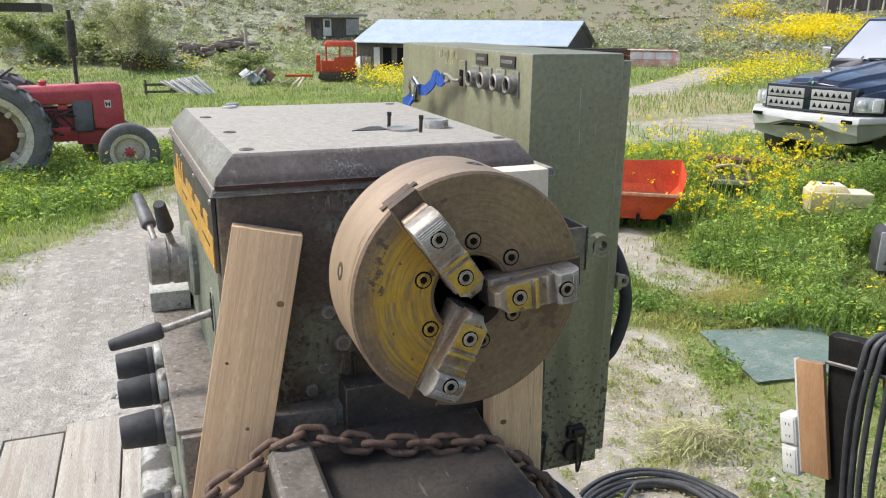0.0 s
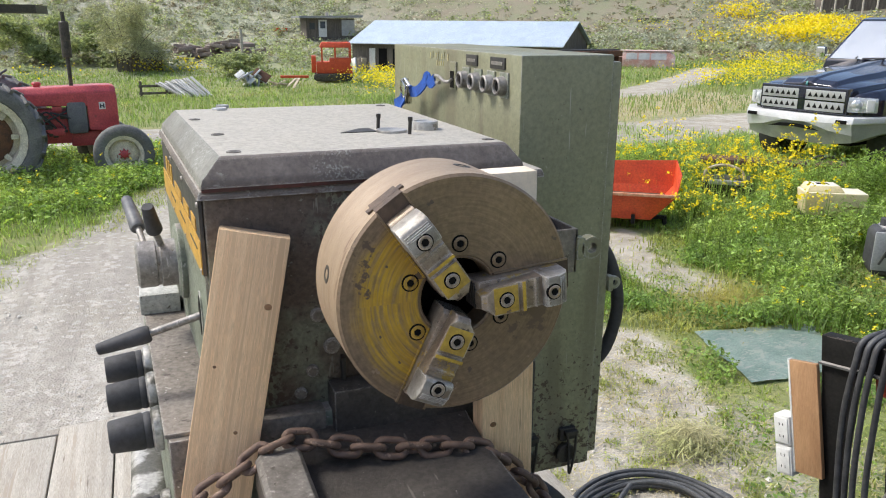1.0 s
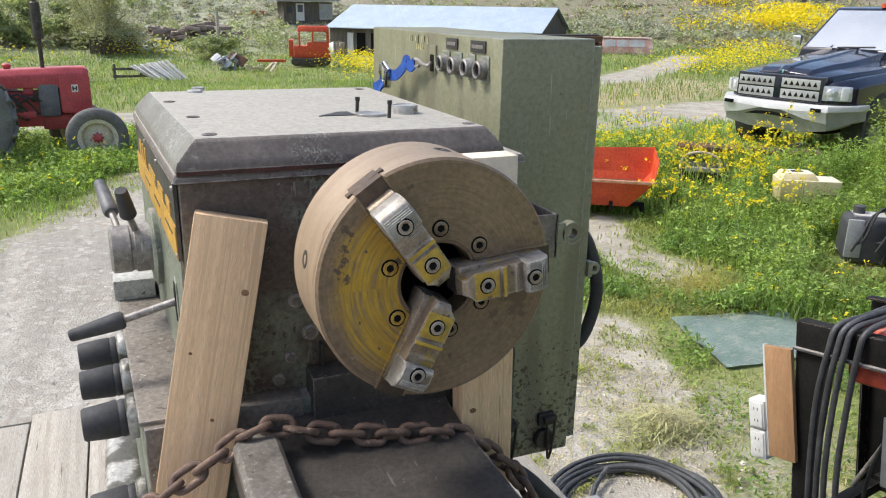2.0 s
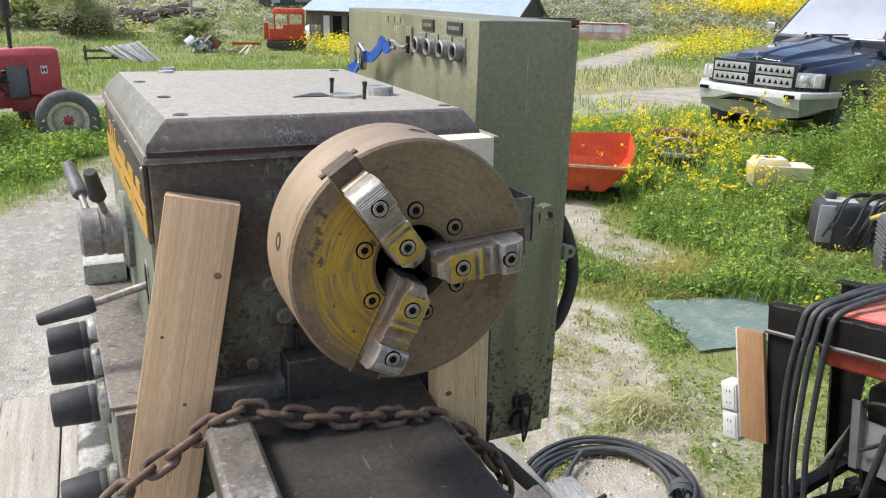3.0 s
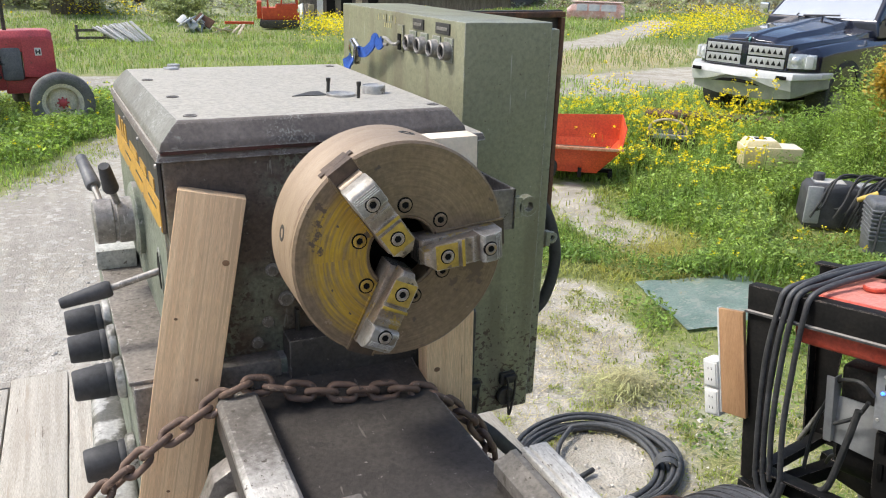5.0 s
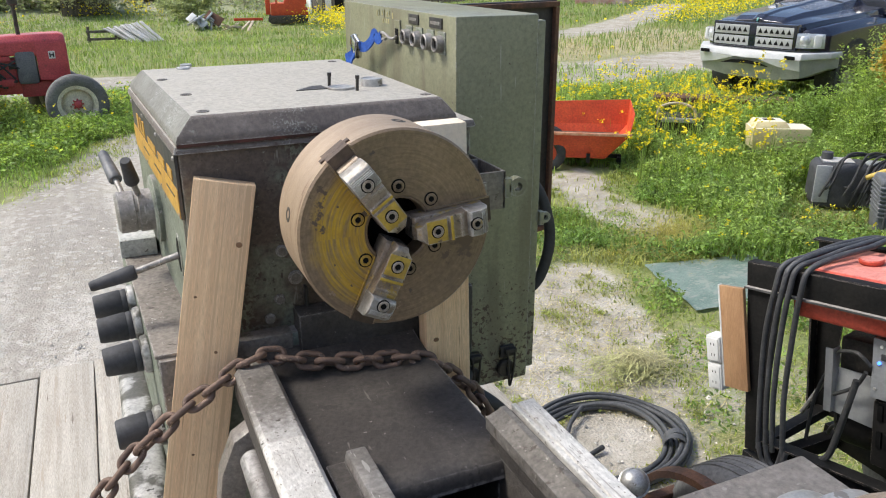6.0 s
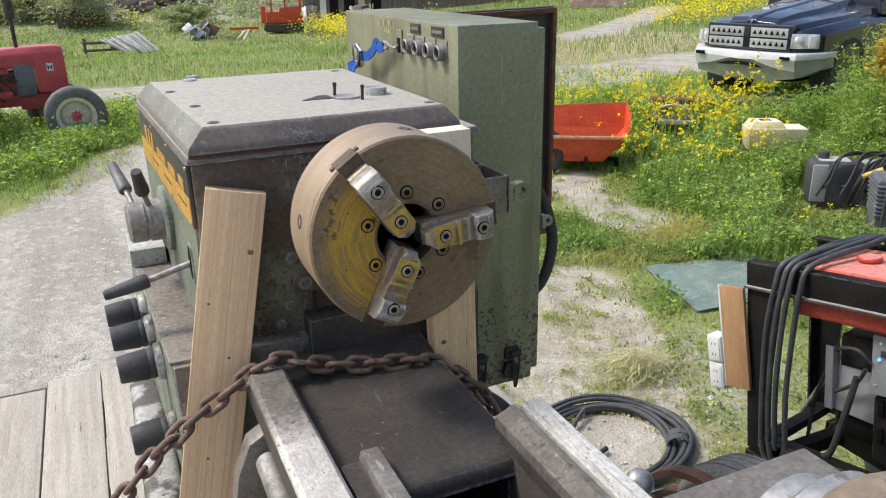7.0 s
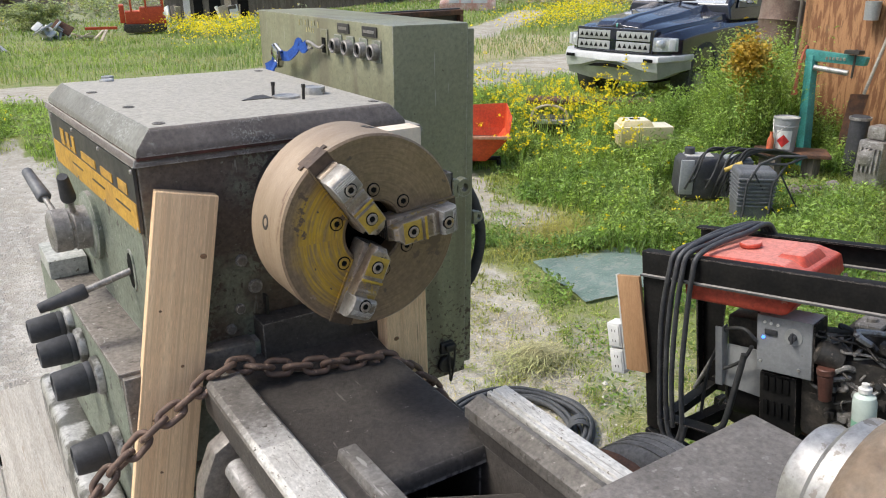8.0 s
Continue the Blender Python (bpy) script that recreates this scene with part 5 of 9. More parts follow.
def ribbon(bm, pts, w, th=0.003, up=(0, 0, 1), n=6):
    pts = smooth_path(pts, n)
    t = B()
    prev = None
    for i, p in enumerate(pts):
        d = (pts[min(i + 1, len(pts) - 1)] - pts[max(i - 1, 0)]).normalized()
        u = Vector(up)
        u = (u - d * u.dot(d)).normalized()
        s = d.cross(u)
        r = [t.verts.new(p + u * a * w / 2 + s * c * th / 2) for a, c in ((-1, -1), (1, -1), (1, 1), (-1, 1))]
        if prev:
            for k in range(4):
                t.faces.new((prev[k], prev[(k + 1) % 4], r[(k + 1) % 4], r[k]))
        prev = r
    return join(bm, t)


b = B()
ribbon(b, [(0.480, 1.510, 2.113), (0.478, 1.530, 2.104), (0.476, 1.545, 2.116), (0.474, 1.56, 2.100), (0.473, 1.60, 2.082), (0.472, 1.64, 2.078)], 0.022)
part("webbing", b, M_BLUE, strap)
b = B()
ribbon(b, [(0.468, 1.665, 2.066), (0.462, 1.685, 2.052), (0.456, 1.705, 2.044)], 0.024, up=(0, 0.3, 1))
ribbon(b, [(0.466, 1.660, 2.064), (0.460, 1.672, 2.046), (0.458, 1.678, 2.024)], 0.022, up=(0.2, 1, 0.2))
part("webbing_tail", b, M_BLUE, strap)
b = B()
bm_m = Matrix.Translation((0.470, 1.655, 2.078)) @ Matrix.Rotation(radians(22), 4, "X")
for y in (-0.019, 0.016):
    box(b, -0.010, 0.006, y, y + 0.003, -0.022, 0.022, 0.001, bm_m)
for z in (-0.019, 0.0, 0.019):
    cyl(b, (-0.002, -0.019, z), (-0.002, 0.019, z), 0.0045, seg=12, m=bm_m)
box(b, -0.014, -0.011, -0.017, 0.017, -0.004, 0.021, 0.001, bm_m)
part("buckle", b, M_CHROME, strap, "chrome ratchet buckle")
b = B()
tube(b, smooth_path([(0.495, 1.455, 2.116), (0.486, 1.450, 2.112), (0.484, 1.468, 2.112), (0.483, 1.49, 2.118), (0.482, 1.512, 2.120), (0.482, 1.520, 2.112), (0.482, 1.508, 2.106), (0.483, 1.49, 2.108)], 6), 0.0034, 8)
part("hook", b, M_GREY, strap)

# ---------- pine boards propped against the headstock ----------
def board(name, lo, hi, w, th, yaw, label, tip=0.0):
    lo, hi = Vector(lo), Vector(hi)
    m = Matrix.Translation(lo) @ (hi - lo).to_track_quat("Z", "Y").to_matrix().to_4x4()
    z = (hi - lo).normalized()
    x = Vector((1, 0, 0)) - z * z.x
    x.rotate(Euler((0, 0, radians(yaw))))
    x = (x - z * x.dot(z)).normalized()
    y = z.cross(x)
    m = Matrix((x, y, z)).transposed().to_4x4()
    m.translation = lo
    L = (hi - lo).length
    t = B()
    box(t, -w / 2, w / 2, 0, th, 0, L, 0.0015)
    if tip:
        bmesh.ops.bisect_plane(t, geom=t.verts[:] + t.edges[:] + t.faces[:], plane_co=(0, 0, L - tip), plane_no=(0, 0, 1))
    ob = single(name, t, M_PINE, label, "board", "boards propped on the headstock")
    # bright light on the upper end is put into a paler wood colour
    if tip:
        ob.data.materials.append(mat("sunlit_end_pine", (0.80, 0.70, 0.575), (0.72, 0.60, 0.47), 0.7, 0, 6, 60, 0.2, grain=0.5))
        for f in ob.data.polygons:
            f.material_index = int(f.center.z > L - tip)
    ob.matrix_basis = m
    ORG[ob.name] = Vector((0, 0, 0))
    rk = random.Random(int(abs(lo.x) * 1000))
    for k in range(5):
        kx, kz, kr = rk.uniform(-0.34, 0.34) * w, L * (0.62 + 0.075 * k), rk.uniform(0.0022, 0.0055)
        kb_ = B()
        rev(kb_, [(0, 0.0), (kr, 0.0), (kr * 0.8, 0.00035), (0, 0.0005)], seg=14, m=Matrix.Translation((kx, 0, kz)) @ Matrix.Rotation(radians(90), 4, "X") @ Matrix.Diagonal((1.0, 0.6 + rk.random() * 0.3, 1, 1)))
        part("knot", kb_, M_KNOT, ob)
    return ob


board("pine_board", (-0.205, 0.87, DECK + 0.003), (0.036, 0.960, 1.968), 0.089, 0.038, -8, "clean pine two-by-four leaning against the headstock front")
board("pine_board", (0.378, 0.885, DECK + 0.001), (0.359, 0.900, 2.037), 0.077, 0.040, -3, "pine two-by-four behind the chuck, its upper end coloured as sunlit", 0.075)

# ---------- chain over the bed ----------
chain = thing("chain", (0.15, 0.85, 1.68), "rusty tie-down chain slung over the lathe bed", "chain")
path = smooth_path([(-0.42, 0.80, 1.36), (-0.28, 0.85, 1.468), (-0.167, 0.872, 1.580), (-0.131, 0.875, 1.612), (-0.07, 0.878, 1.655), (-0.01, 0.888, 1.684), (0.036, 0.898, 1.704), (0.070, 0.902, 1.703), (0.10, 0.900, 1.692),
                    (0.15, 0.893, 1.680), (0.22, 0.884, 1.670), (0.285, 0.876, 1.663), (0.330, 0.871, 1.645), (0.372, 0.868, 1.606), (0.405, 0.866, 1.570), (0.425, 0.862, 1.52), (0.43, 0.86, 1.42)], 30)
pitch, wire, inner = 0.0310, 0.0051, 0.0110
acc, links = 0.0, []
for a, c in zip(path, path[1:]):
    d = (c - a).length
    while acc <= d:
        links.append((a + (c - a) * (acc / d), (c - a).normalized()))
        acc += pitch
    acc -= d
half = pitch / 2 + wire - inner
lk = [(half * sx + (inner - 0.0) * math.cos(t) * (1 if sx > 0 else 1), inner * math.sin(t)) for sx, t0 in ((1, -90), (-1, 90)) for t in [radians(t0 + 180 * i / 8) for i in range(9)]]
b = B()
tube(b, [(x, y, 0) for x, y in lk], wire, 8, closed=True)
lme = finish("link", b, M_CHAIN, 60)
for i, (p, d) in enumerate(links):
    m = d.to_track_quat("X", "Z").to_matrix().to_4x4()
    ob = new("link", lme)
    ob.parent = chain
    ob.matrix_basis = Matrix.Translation(p - ORG[chain.name]) @ m @ Matrix.Rotation(radians((90 if i % 2 else 0) + 50 + random.uniform(-12, 12)), 4, "X") @ Matrix.Rotation(random.uniform(-0.08, 0.08), 4, "Z")

# ---------- small trailer carrying the generator ----------
gt = thing("generator_trailer", (2.1, 1.3, 0), "small black trailer with a rusty fender under the generator", "trailer")
AX = Matrix.Rotation(radians(90), 4, "Y")
for x in (1.70, 2.74):
    b = B()
    tyre(b, 0.34, 0.2, 0.2, Matrix.Translation((x, 1.34, 0.33)) @ AX, 0, 56)
    tb = part("tyre", b, M_TYRE, gt)
    for k in range(4):
        b = B()
        xx = x - 0.055 + k * 0.037
        rev(b, [(0.335, -0.006), (0.3435, -0.006), (0.3435, 0.006), (0.335, 0.006), (0.335, -0.006)], m=Matrix.Translation((xx, 1.34, 0.33)) @ AX, seg=56)
        part("tread_rib", b, M_TYRE, tb)
    b = B()
    rev(b, [(0, -0.03), (0.08, -0.04), (0.15, -0.01), (0.2, -0.07), (0.205, 0.07), (0.14, 0.02), (0, 0.02)], m=Matrix.Translation((x, 1.34, 0.33)) @ AX)
    part("rim", b, M_RUST, tb)
b = B()
cyl(b, (1.6, 1.34, 0.33), (2.8, 1.34, 0.33), 0.03)
part("axle", b, M_FRAME, gt)
b = B()
for x in (2.05, 2.50):
    box(b, x - 0.03, x + 0.03, 0.2, 1.72, 0.365, 0.44, 0.004)
for y in (0.25, 0.9, 1.66):
    box(b, 2.05, 2.50, y - 0.025, y + 0.025, 0.37, 0.435, 0.004)
box(b, 2.24, 2.31, -0.9, 0.3, 0.37, 0.43, 0.004)
part("chassis", b, M_FRAME, gt)
b = B()
t = B()
prev = None
for i in range(13):
    a = radians(20 + 120 * i / 12)
    r = []
    for x, rr in ((1.50, 0.375), (1.50, 0.40), (1.545, 0.405), (1.545, 0.38)):
        r.append(t.verts.new((x, 1.36 + rr * math.cos(a), 0.26 + rr * math.sin(a))))
    if prev:
        for k in range(4):
            t.faces.new((prev[k], prev[(k + 1) % 4], r[(k + 1) % 4], r[k]))
    prev = r
join(b, t)
part("fender_lip", b, M_RUST, gt, "rusty fender lip")
b = B()
cyl(b, (1.44, 1.66, 0.40), (1.44, 1.66, 0.50), 0.02)
box(b, 1.42, 2.05, 1.64, 1.68, 0.38, 0.42, 0.003)
part("lamp_arm", b, M_RUST, gt)
b = B()
rev(b, [(0, 0), (0.052, 0), (0.056, 0.008), (0.056, 0.016), (0.051, 0.018), (0.045, 0.042), (0.03, 0.058), (0, 0.064)], (1.44, 1.66, 0.50), (1.40, 1.60, 0.60), 32)
part("dome_cap", b, M_STEEL, gt, "dull steel dome cap")
b = B()
cyl(b, (2.275, -0.8, 0.0), (2.275, -0.8, 0.40), 0.025)
part("jack_stand", b, M_FRAME, gt)

# ---------- generator set in an open frame, leaning with its trailer ----------
gm = pose(2.006, 1.81, 1.213, 0.3, -7.3, -79.7)
gen = thing("generator_set", label="diesel generator in a black steel frame with red tank", category="generator", m=gm)
FW, FL, FH = 0.468, 1.30, 0.767


def gpart(name, bm, material, parent=None, label="", smooth=40):
    return part(name, bm, material, parent or gen, label, smooth)


for y, s in ((0.0, 1), (FW, -1)):
    b = B()
    box(b, -0.004, FL, y - 0.004, y + 0.004, -0.092, 0.0, 0.002)
    tb_ = gpart("top_beam", b, M_FRAME)
    b = B()
    box(b, -0.004, FL, min(y, y + s * 0.045), max(y, y + s * 0.045), -0.006, 0.002, 0.001)
    gpart("top_flange", b, M_FRAME, tb_)
    b = B()
    box(b, -0.004, FL, y - 0.022, y + 0.030, -0.098, -0.090, 0.001)
    gpart("bottom_flange", b, mat("dusty_black_flange", (0.10, 0.10, 0.10), (0.05, 0.05, 0.05), 0.5, 0, 10, 80, 0.1, dust=(0.30, 0.28, 0.26)), tb_)
    b = B()
    prism(b, [(0.0, -0.098), (0.14, -0.098), (0.062, -FH), (0.0, -FH)], -0.004, 0.004, Matrix.Translation((0, y, 0)) @ XZ, 0.001)
    box(b, -0.004, 0.004, min(y, y + s * 0.05), max(y, y + s * 0.05), -FH, -0.098, 0.001)
    gpart("end_post", b, M_FRAME)
    b = B()
    box(b, FL - 0.06, FL, y - 0.004, y + 0.004, -FH, -0.108, 0.001)
    gpart("end_post", b, M_FRAME)
    b = B()
    box(b, 0.06, FL, y - 0.004, y + 0.004, -FH, -0.700, 0.001)
    box(b, 0.06, FL, y - 0.03, y + 0.03, -0.702, -0.694, 0.001)
    gpart("bottom_rail", b, M_FRAME)
for x in (0.02, FL - 0.05):
    b = B()
    box(b, x, x + 0.05, 0.0, FW, -0.112, -0.104, 0.001)
    gpart("cross_bar", b, M_FRAME)
    b = B()
    box(b, x, x + 0.05, 0.0, FW, -FH, -0.73, 0.001)
    gpart("cross_bar", b, M_FRAME)
b = B()
cyl(b, (0.05, 0.30, -0.70), (0.22, 0.33, -0.36), 0.009, seg=12)
gpart("brace", b, M_GREY)
b = B()
cyl(b, (0.72, 0.05, -0.112), (0.62, 0.40, -0.112), 0.008, seg=12)
gpart("brace", b, M_GREY)
# tank
b = B()
t = B()
lay = [(0.185, 0.02, 0.545, 0.39, -0.172), (0.175, 0.012, 0.570, 0.40, -0.158), (0.172, 0.012, 0.615, 0.405, -0.095), (0.180, 0.018, 0.605, 0.40, -0.028), (0.215, 0.05, 0.53, 0.37, 0.006), (0.25, 0.09, 0.48, 0.34, 0.012)]
prev = None
for x0, y0, x1, y1, z in lay:
    r = [t.verts.new(p) for p in ((x0, y0, z), (x1, y0, z), (x1, y1, z), (x0, y1, z))]
    if prev:
        for i in range(4):
            t.faces.new((prev[i], prev[(i + 1) % 4], r[(i + 1) % 4], r[i]))
    else:
        t.faces.new(r[::-1])
    prev = r
t.faces.new(prev)
bmesh.ops.recalc_face_normals(t, faces=t.faces)
bevel(t, 0.022, 3, 10)
join(b, t)
tank = gpart("fuel_tank", b, M_TANK, label="faded red plastic fuel tank")
b = B()
hexa(b, [(0.44, 0.08, -0.03), (0.60, 0.09, -0.05), (0.60, 0.34, -0.05), (0.44, 0.34, -0.03)], [(0.49, 0.13, 0.026), (0.565, 0.15, 0.02), (0.565, 0.29, 0.02), (0.49, 0.30, 0.026)], 0.018)
gpart("tank_hump", b, M_TANK, tank)
b = B()
rev(b, [(0.034, 0), (0.034, 0.006), (0.041, 0.007), (0.041, 0.016), (0.037, 0.02), (0, 0.021)], (0.345, 0.2, 0.012), (0.345, 0.2, 1), 24)
gpart("tank_cap", b, M_TANK, tank)
# control box
b = B()
box(b, 0.440, 0.640, 0.055, 0.17, -0.412, -0.195, 0.004)
cb = gpart("control_box", b, M_GREYMETAL, label="grey metal control box with a rotary switch")
b = B()
box(b, 0.641, 0.647, 0.056, 0.17, -0.411, -0.198, 0.001)
gpart("box_side", b, M_FRAME, cb)
for x, z, r, mm in ((0.475, -0.238, 0.006, M_WHITE), (0.498, -0.240, 0.006, M_WHITE), (0.523, -0.242, 0.006, M_WHITE), (0.46, -0.395, 0.006, M_STEEL), (0.60, -0.40, 0.007, M_STEEL)):
    b = B()
    rev(b, [(0, 0), (r, 0), (r * 0.8, 0.005), (0, 0.005)], (x - 0.005, 0.055, z + 0.018), (x - 0.005, -1, z + 0.018), 12)
    gpart("box_screw", b, mm, cb)
b = B()
box(b, 0.471, 0.517, 0.048, 0.055, -0.267, -0.244, 0.005)
gpart("label_plug", b, M_BLACK, cb)
b = B()
rev(b, [(0, 0), (0.032, 0), (0.032, 0.003), (0, 0.003)], (0.575, 0.055, -0.258), (0.575, -1, -0.258), 24)
gpart("dial_plate", b, M_ALU, cb)
b = B()
rev(b, [(0, 0.003), (0.014, 0.003), (0.012, 0.022), (0, 0.022)], (0.575, 0.055, -0.258), (0.575, -1, -0.258), 16)
box(b, 0.571, 0.579, 0.028, 0.045, -0.278, -0.238, 0.002)
gpart("rotary_switch", b, M_BLACK, cb)
led = bpy.data.materials.new("blue_indicator")
led.use_nodes = True
led.node_tree.nodes["Principled BSDF"].inputs["Base Color"].default_value = (0.05, 0.12, 0.9, 1)
led.node_tree.nodes["Principled BSDF"].inputs["Emission Color"].default_value = (0.05, 0.2, 1, 1)
led.node_tree.nodes["Principled BSDF"].inputs["Emission Strength"].default_value = 2.5
b = B()
rev(b, [(0, 0), (0.006, 0), (0.005, 0.006), (0, 0.007)], (0.465, 0.055, -0.280), (0.465, -1, -0.280), 14)
gpart("indicator_lamp", b, led, cb, "lit blue indicator lamp")
# alternator with grey end housing, vents, engine
b = B()
rev(b, [(0, 0), (0.105, 0.0), (0.125, 0.02), (0.125, 0.22), (0.11, 0.24), (0, 0.24)], (0.27, 0.25, -0.585), (2, 0.25, -0.585), 36)
alt = gpart("alternator", b, M_FRAME)
b = B()
hexa(b, [(0.262, 0.10, -0.535), (0.462, 0.10, -0.555), (0.462, 0.108, -0.555), (0.262, 0.108, -0.535)], [(0.262, 0.12, -0.37), (0.462, 0.12, -0.37), (0.462, 0.128, -0.37), (0.262, 0.128, -0.37)], 0.002)
box(b, 0.452, 0.470, 0.086, 0.10, -0.565, -0.50, 0.002)
gpart("terminal_cover", b, M_ALU, alt, "bare metal terminal plate")
b = B()
box(b, 0.275, 0.44, 0.15, 0.34, -0.47, -0.26, 0.02)
gpart("regulator_box", b, M_ENGINE, alt)
b = B()
box(b, 0.262, 0.290, 0.082, 0.088, -0.535, -0.29, 0.001)
box(b, 0.286, 0.290, 0.088, 0.13, -0.535, -0.29, 0.001)
gpart("angle_bracket", b, M_ALU, alt)
for i in range(8):
    b = B()
    box(b, 0.46 + (i % 4) * 0.026, 0.478 + (i % 4) * 0.026, 0.07, 0.078, -0.50 - (i // 4) * 0.10, -0.44 - (i // 4) * 0.10, 0.002)
    gpart("vent_slot", b, M_HOLE, alt)
b = B()
box(b, 0.44, 0.58, 0.078, 0.40, -0.68, -0.43, 0.012)
gpart("fan_housing", b, M_FRAME, alt)
b = B()
box(b, 0.58, 1.15, 0.10, 0.36, -0.66, -0.32, 0.03)
eng = gpart("engine_block", b, M_ENGINE, label="greasy black diesel engine")
b = B()
box(b, 0.70, 1.12, 0.16, 0.33, -0.32, -0.235, 0.02)
gpart("cylinder_head", b, M_ENGINE, eng)
for i in range(3):
    b = B()
    box(b, 0.73 + i * 0.12, 0.82 + i * 0.12, 0.18, 0.29, -0.235, -0.212, 0.012)
    rev(b, [(0, 0), (0.02, 0), (0.018, 0.012), (0, 0.012)], (0.775 + i * 0.12, 0.23, -0.212), (0.775 + i * 0.12, 0.23, 1), 14)
    gpart("rocker_cover", b, M_GREY, eng)
b = B()
cyl(b, (0.69, 0.05, -0.37), (0.69, 0.05, -0.47), 0.026, 0.022, bev=0.004)
cyl(b, (0.69, 0.05, -0.345), (0.69, 0.05, -0.37), 0.03, bev=0.003)
gpart("fuel_filter", b, mat("filter_bronze", (0.13, 0.055, 0.04), (0.09, 0.04, 0.03), 0.45, 0.2, 20, 80, 0.1), eng)
b = B()
rev(b, [(0, 0), (0.05, 0), (0.052, 0.01), (0.045, 0.08), (0.02, 0.095), (0, 0.095)], (0.72, 0.11, -0.33), (0.60, 0.06, -0.28), 24)
gpart("starter_cowl", b, M_ENGINE, eng)
rs = random.Random(4)
for i in range(84):
    b = B()
    x0, z0 = rs.uniform(0.64, 1.18), rs.uniform(-0.50, -0.20)
    pts = [(x0, rs.uniform(0.07, 0.14), z0)]
    for k in range(3):
        pts.append((pts[-1][0] + rs.uniform(-0.08, 0.10), rs.uniform(0.06, 0.2), pts[-1][2] + rs.uniform(-0.06, 0.05)))
    tube(b, smooth_path(pts, 5), rs.choice((0.003, 0.004, 0.005, 0.007, 0.011)), 7)
    gpart("hose", b, rs.choice((M_RUBBER, M_GREY, M_STEEL, M_RUBBER, M_ENGINE)), eng)
for i in range(48):
    b = B()
    x0, z0 = rs.uniform(0.66, 1.16), rs.uniform(-0.64, -0.24)
    s = rs.uniform(0.008, 0.028)
    box(b, x0 - s, x0 + s, 0.075, 0.12, z0 - s * 0.7, z0 + s * 0.7, 0.006)
    cyl(b, (x0, 0.06, z0), (x0, 0.08, z0), s * 0.5, seg=12)
    gpart("engine_fitting", b, rs.choice((M_GREY, M_ENGINE, M_DARK)), eng)
# coolant bottle
b = B()
rev(b, [(0, 0), (0.034, 0), (0.038, 0.006), (0.038, 0.12), (0.034, 0.14), (0.018, 0.15), (0.018, 0.158), (0, 0.158)], (0.838, 0.0 - 0.005, -0.53), (0.838, -0.005, 1), 24)
jug = gpart("coolant_bottle", b, mat("milky_plastic", (0.58, 0.66, 0.61), (0.50, 0.59, 0.54), 0.4, 0, 6, 40, 0.03, grain=0.3), label="translucent white coolant bottle")
b = B()
rev(b, [(0.0386, 0.008), (0.0388, 0.01), (0.0388, 0.055), (0.0386, 0.057)], (0.838, -0.005, -0.53), (0.838, -0.005, 1), 24)
gpart("green_coolant", b, mat("green_coolant", (0.25, 0.5, 0.36), (0.3, 0.55, 0.42), 0.4, 0, 5, 30, 0), jug)
b = B()
rev(b, [(0, 0), (0.021, 0), (0.021, 0.014), (0.012, 0.017), (0.012, 0.03), (0, 0.03)], (0.838, -0.005, -0.374), (0.838, -0.005, 1), 18)
gpart("bottle_cap", b, M_WHITE, jug)
b = B()
box(b, 0.79, 0.89, -0.06, 0.12, -0.545, -0.531, 0.003)
gpart("bottle_shelf", b, M_FRAME)
# plywood outlet board fixed to the end post, leaning a little
OB = Matrix.Translation((-0.01, 0, -0.10)) @ Matrix.Rotation(radians(-4.5), 4, "Y") @ Matrix.Translation((0.01, 0, 0.10))
b = B()
box(b, -0.108, -0.005, -0.030, -0.012, -0.512, -0.100, 0.002, OB)
ob_ = gpart("outlet_board", b, M_VARNISH, label="varnished plywood outlet board")
b = B()
box(b, -0.115, -0.108, -0.031, -0.011, -0.515, -0.097, 0.001, OB)
gpart("white_edge", b, M_WHITE, ob_)
for z in (-0.478, -0.364):
    b = B()
    box(b, -0.178, -0.115, -0.040, 0.025, z - 0.054, z + 0.054, 0.004, OB)
    o = gpart("outlet_box", b, M_WHITE, ob_, "white double outlet box")
    b = B()
    box(b, -0.171, -0.121, -0.044, -0.040, z - 0.046, z + 0.046, 0.003, OB)
    gpart("outlet_face", b, M_WHITE, o)
    for dz in (-0.022, 0.022):
        for dx in (-0.007, 0.007):
            b = B()
            box(b, -0.146 + dx - 0.0012, -0.146 + dx + 0.0012, -0.0448, -0.044, z + dz - 0.005, z + dz + 0.005, 0.0, OB)
            gpart("outlet_slot", b, M_HOLE, o)
# welding leads slung over the beam
for i, (x, sag) in enumerate(((0.130, 0.0), (0.158, 0.02), (0.184, 0.01), (0.226, -0.02))):
    b = B()
    tube(b, smooth_path([(x - 0.055 + i * 0.002, -0.026, -0.73 + sag), (x - 0.05, -0.030, -0.5), (x - 0.034 + i * 0.003, -0.032, -0.25), (x, -0.028, -0.06), (x + 0.012, 0.0, 0.014),
                         (x + 0.045, 0.1, 0.034 + 0.01 * (i % 2)), (x + 0.075, 0.25, 0.050), (0.24 + i * 0.022, 0.455, 0.036), (0.26 + i * 0.022, 0.498, -0.02 - 0.03 * i), (0.26 + i * 0.02, 0.503, -0.25)], 8), 0.0105, 10)
    gpart("welding_lead", b, M_LEAD)
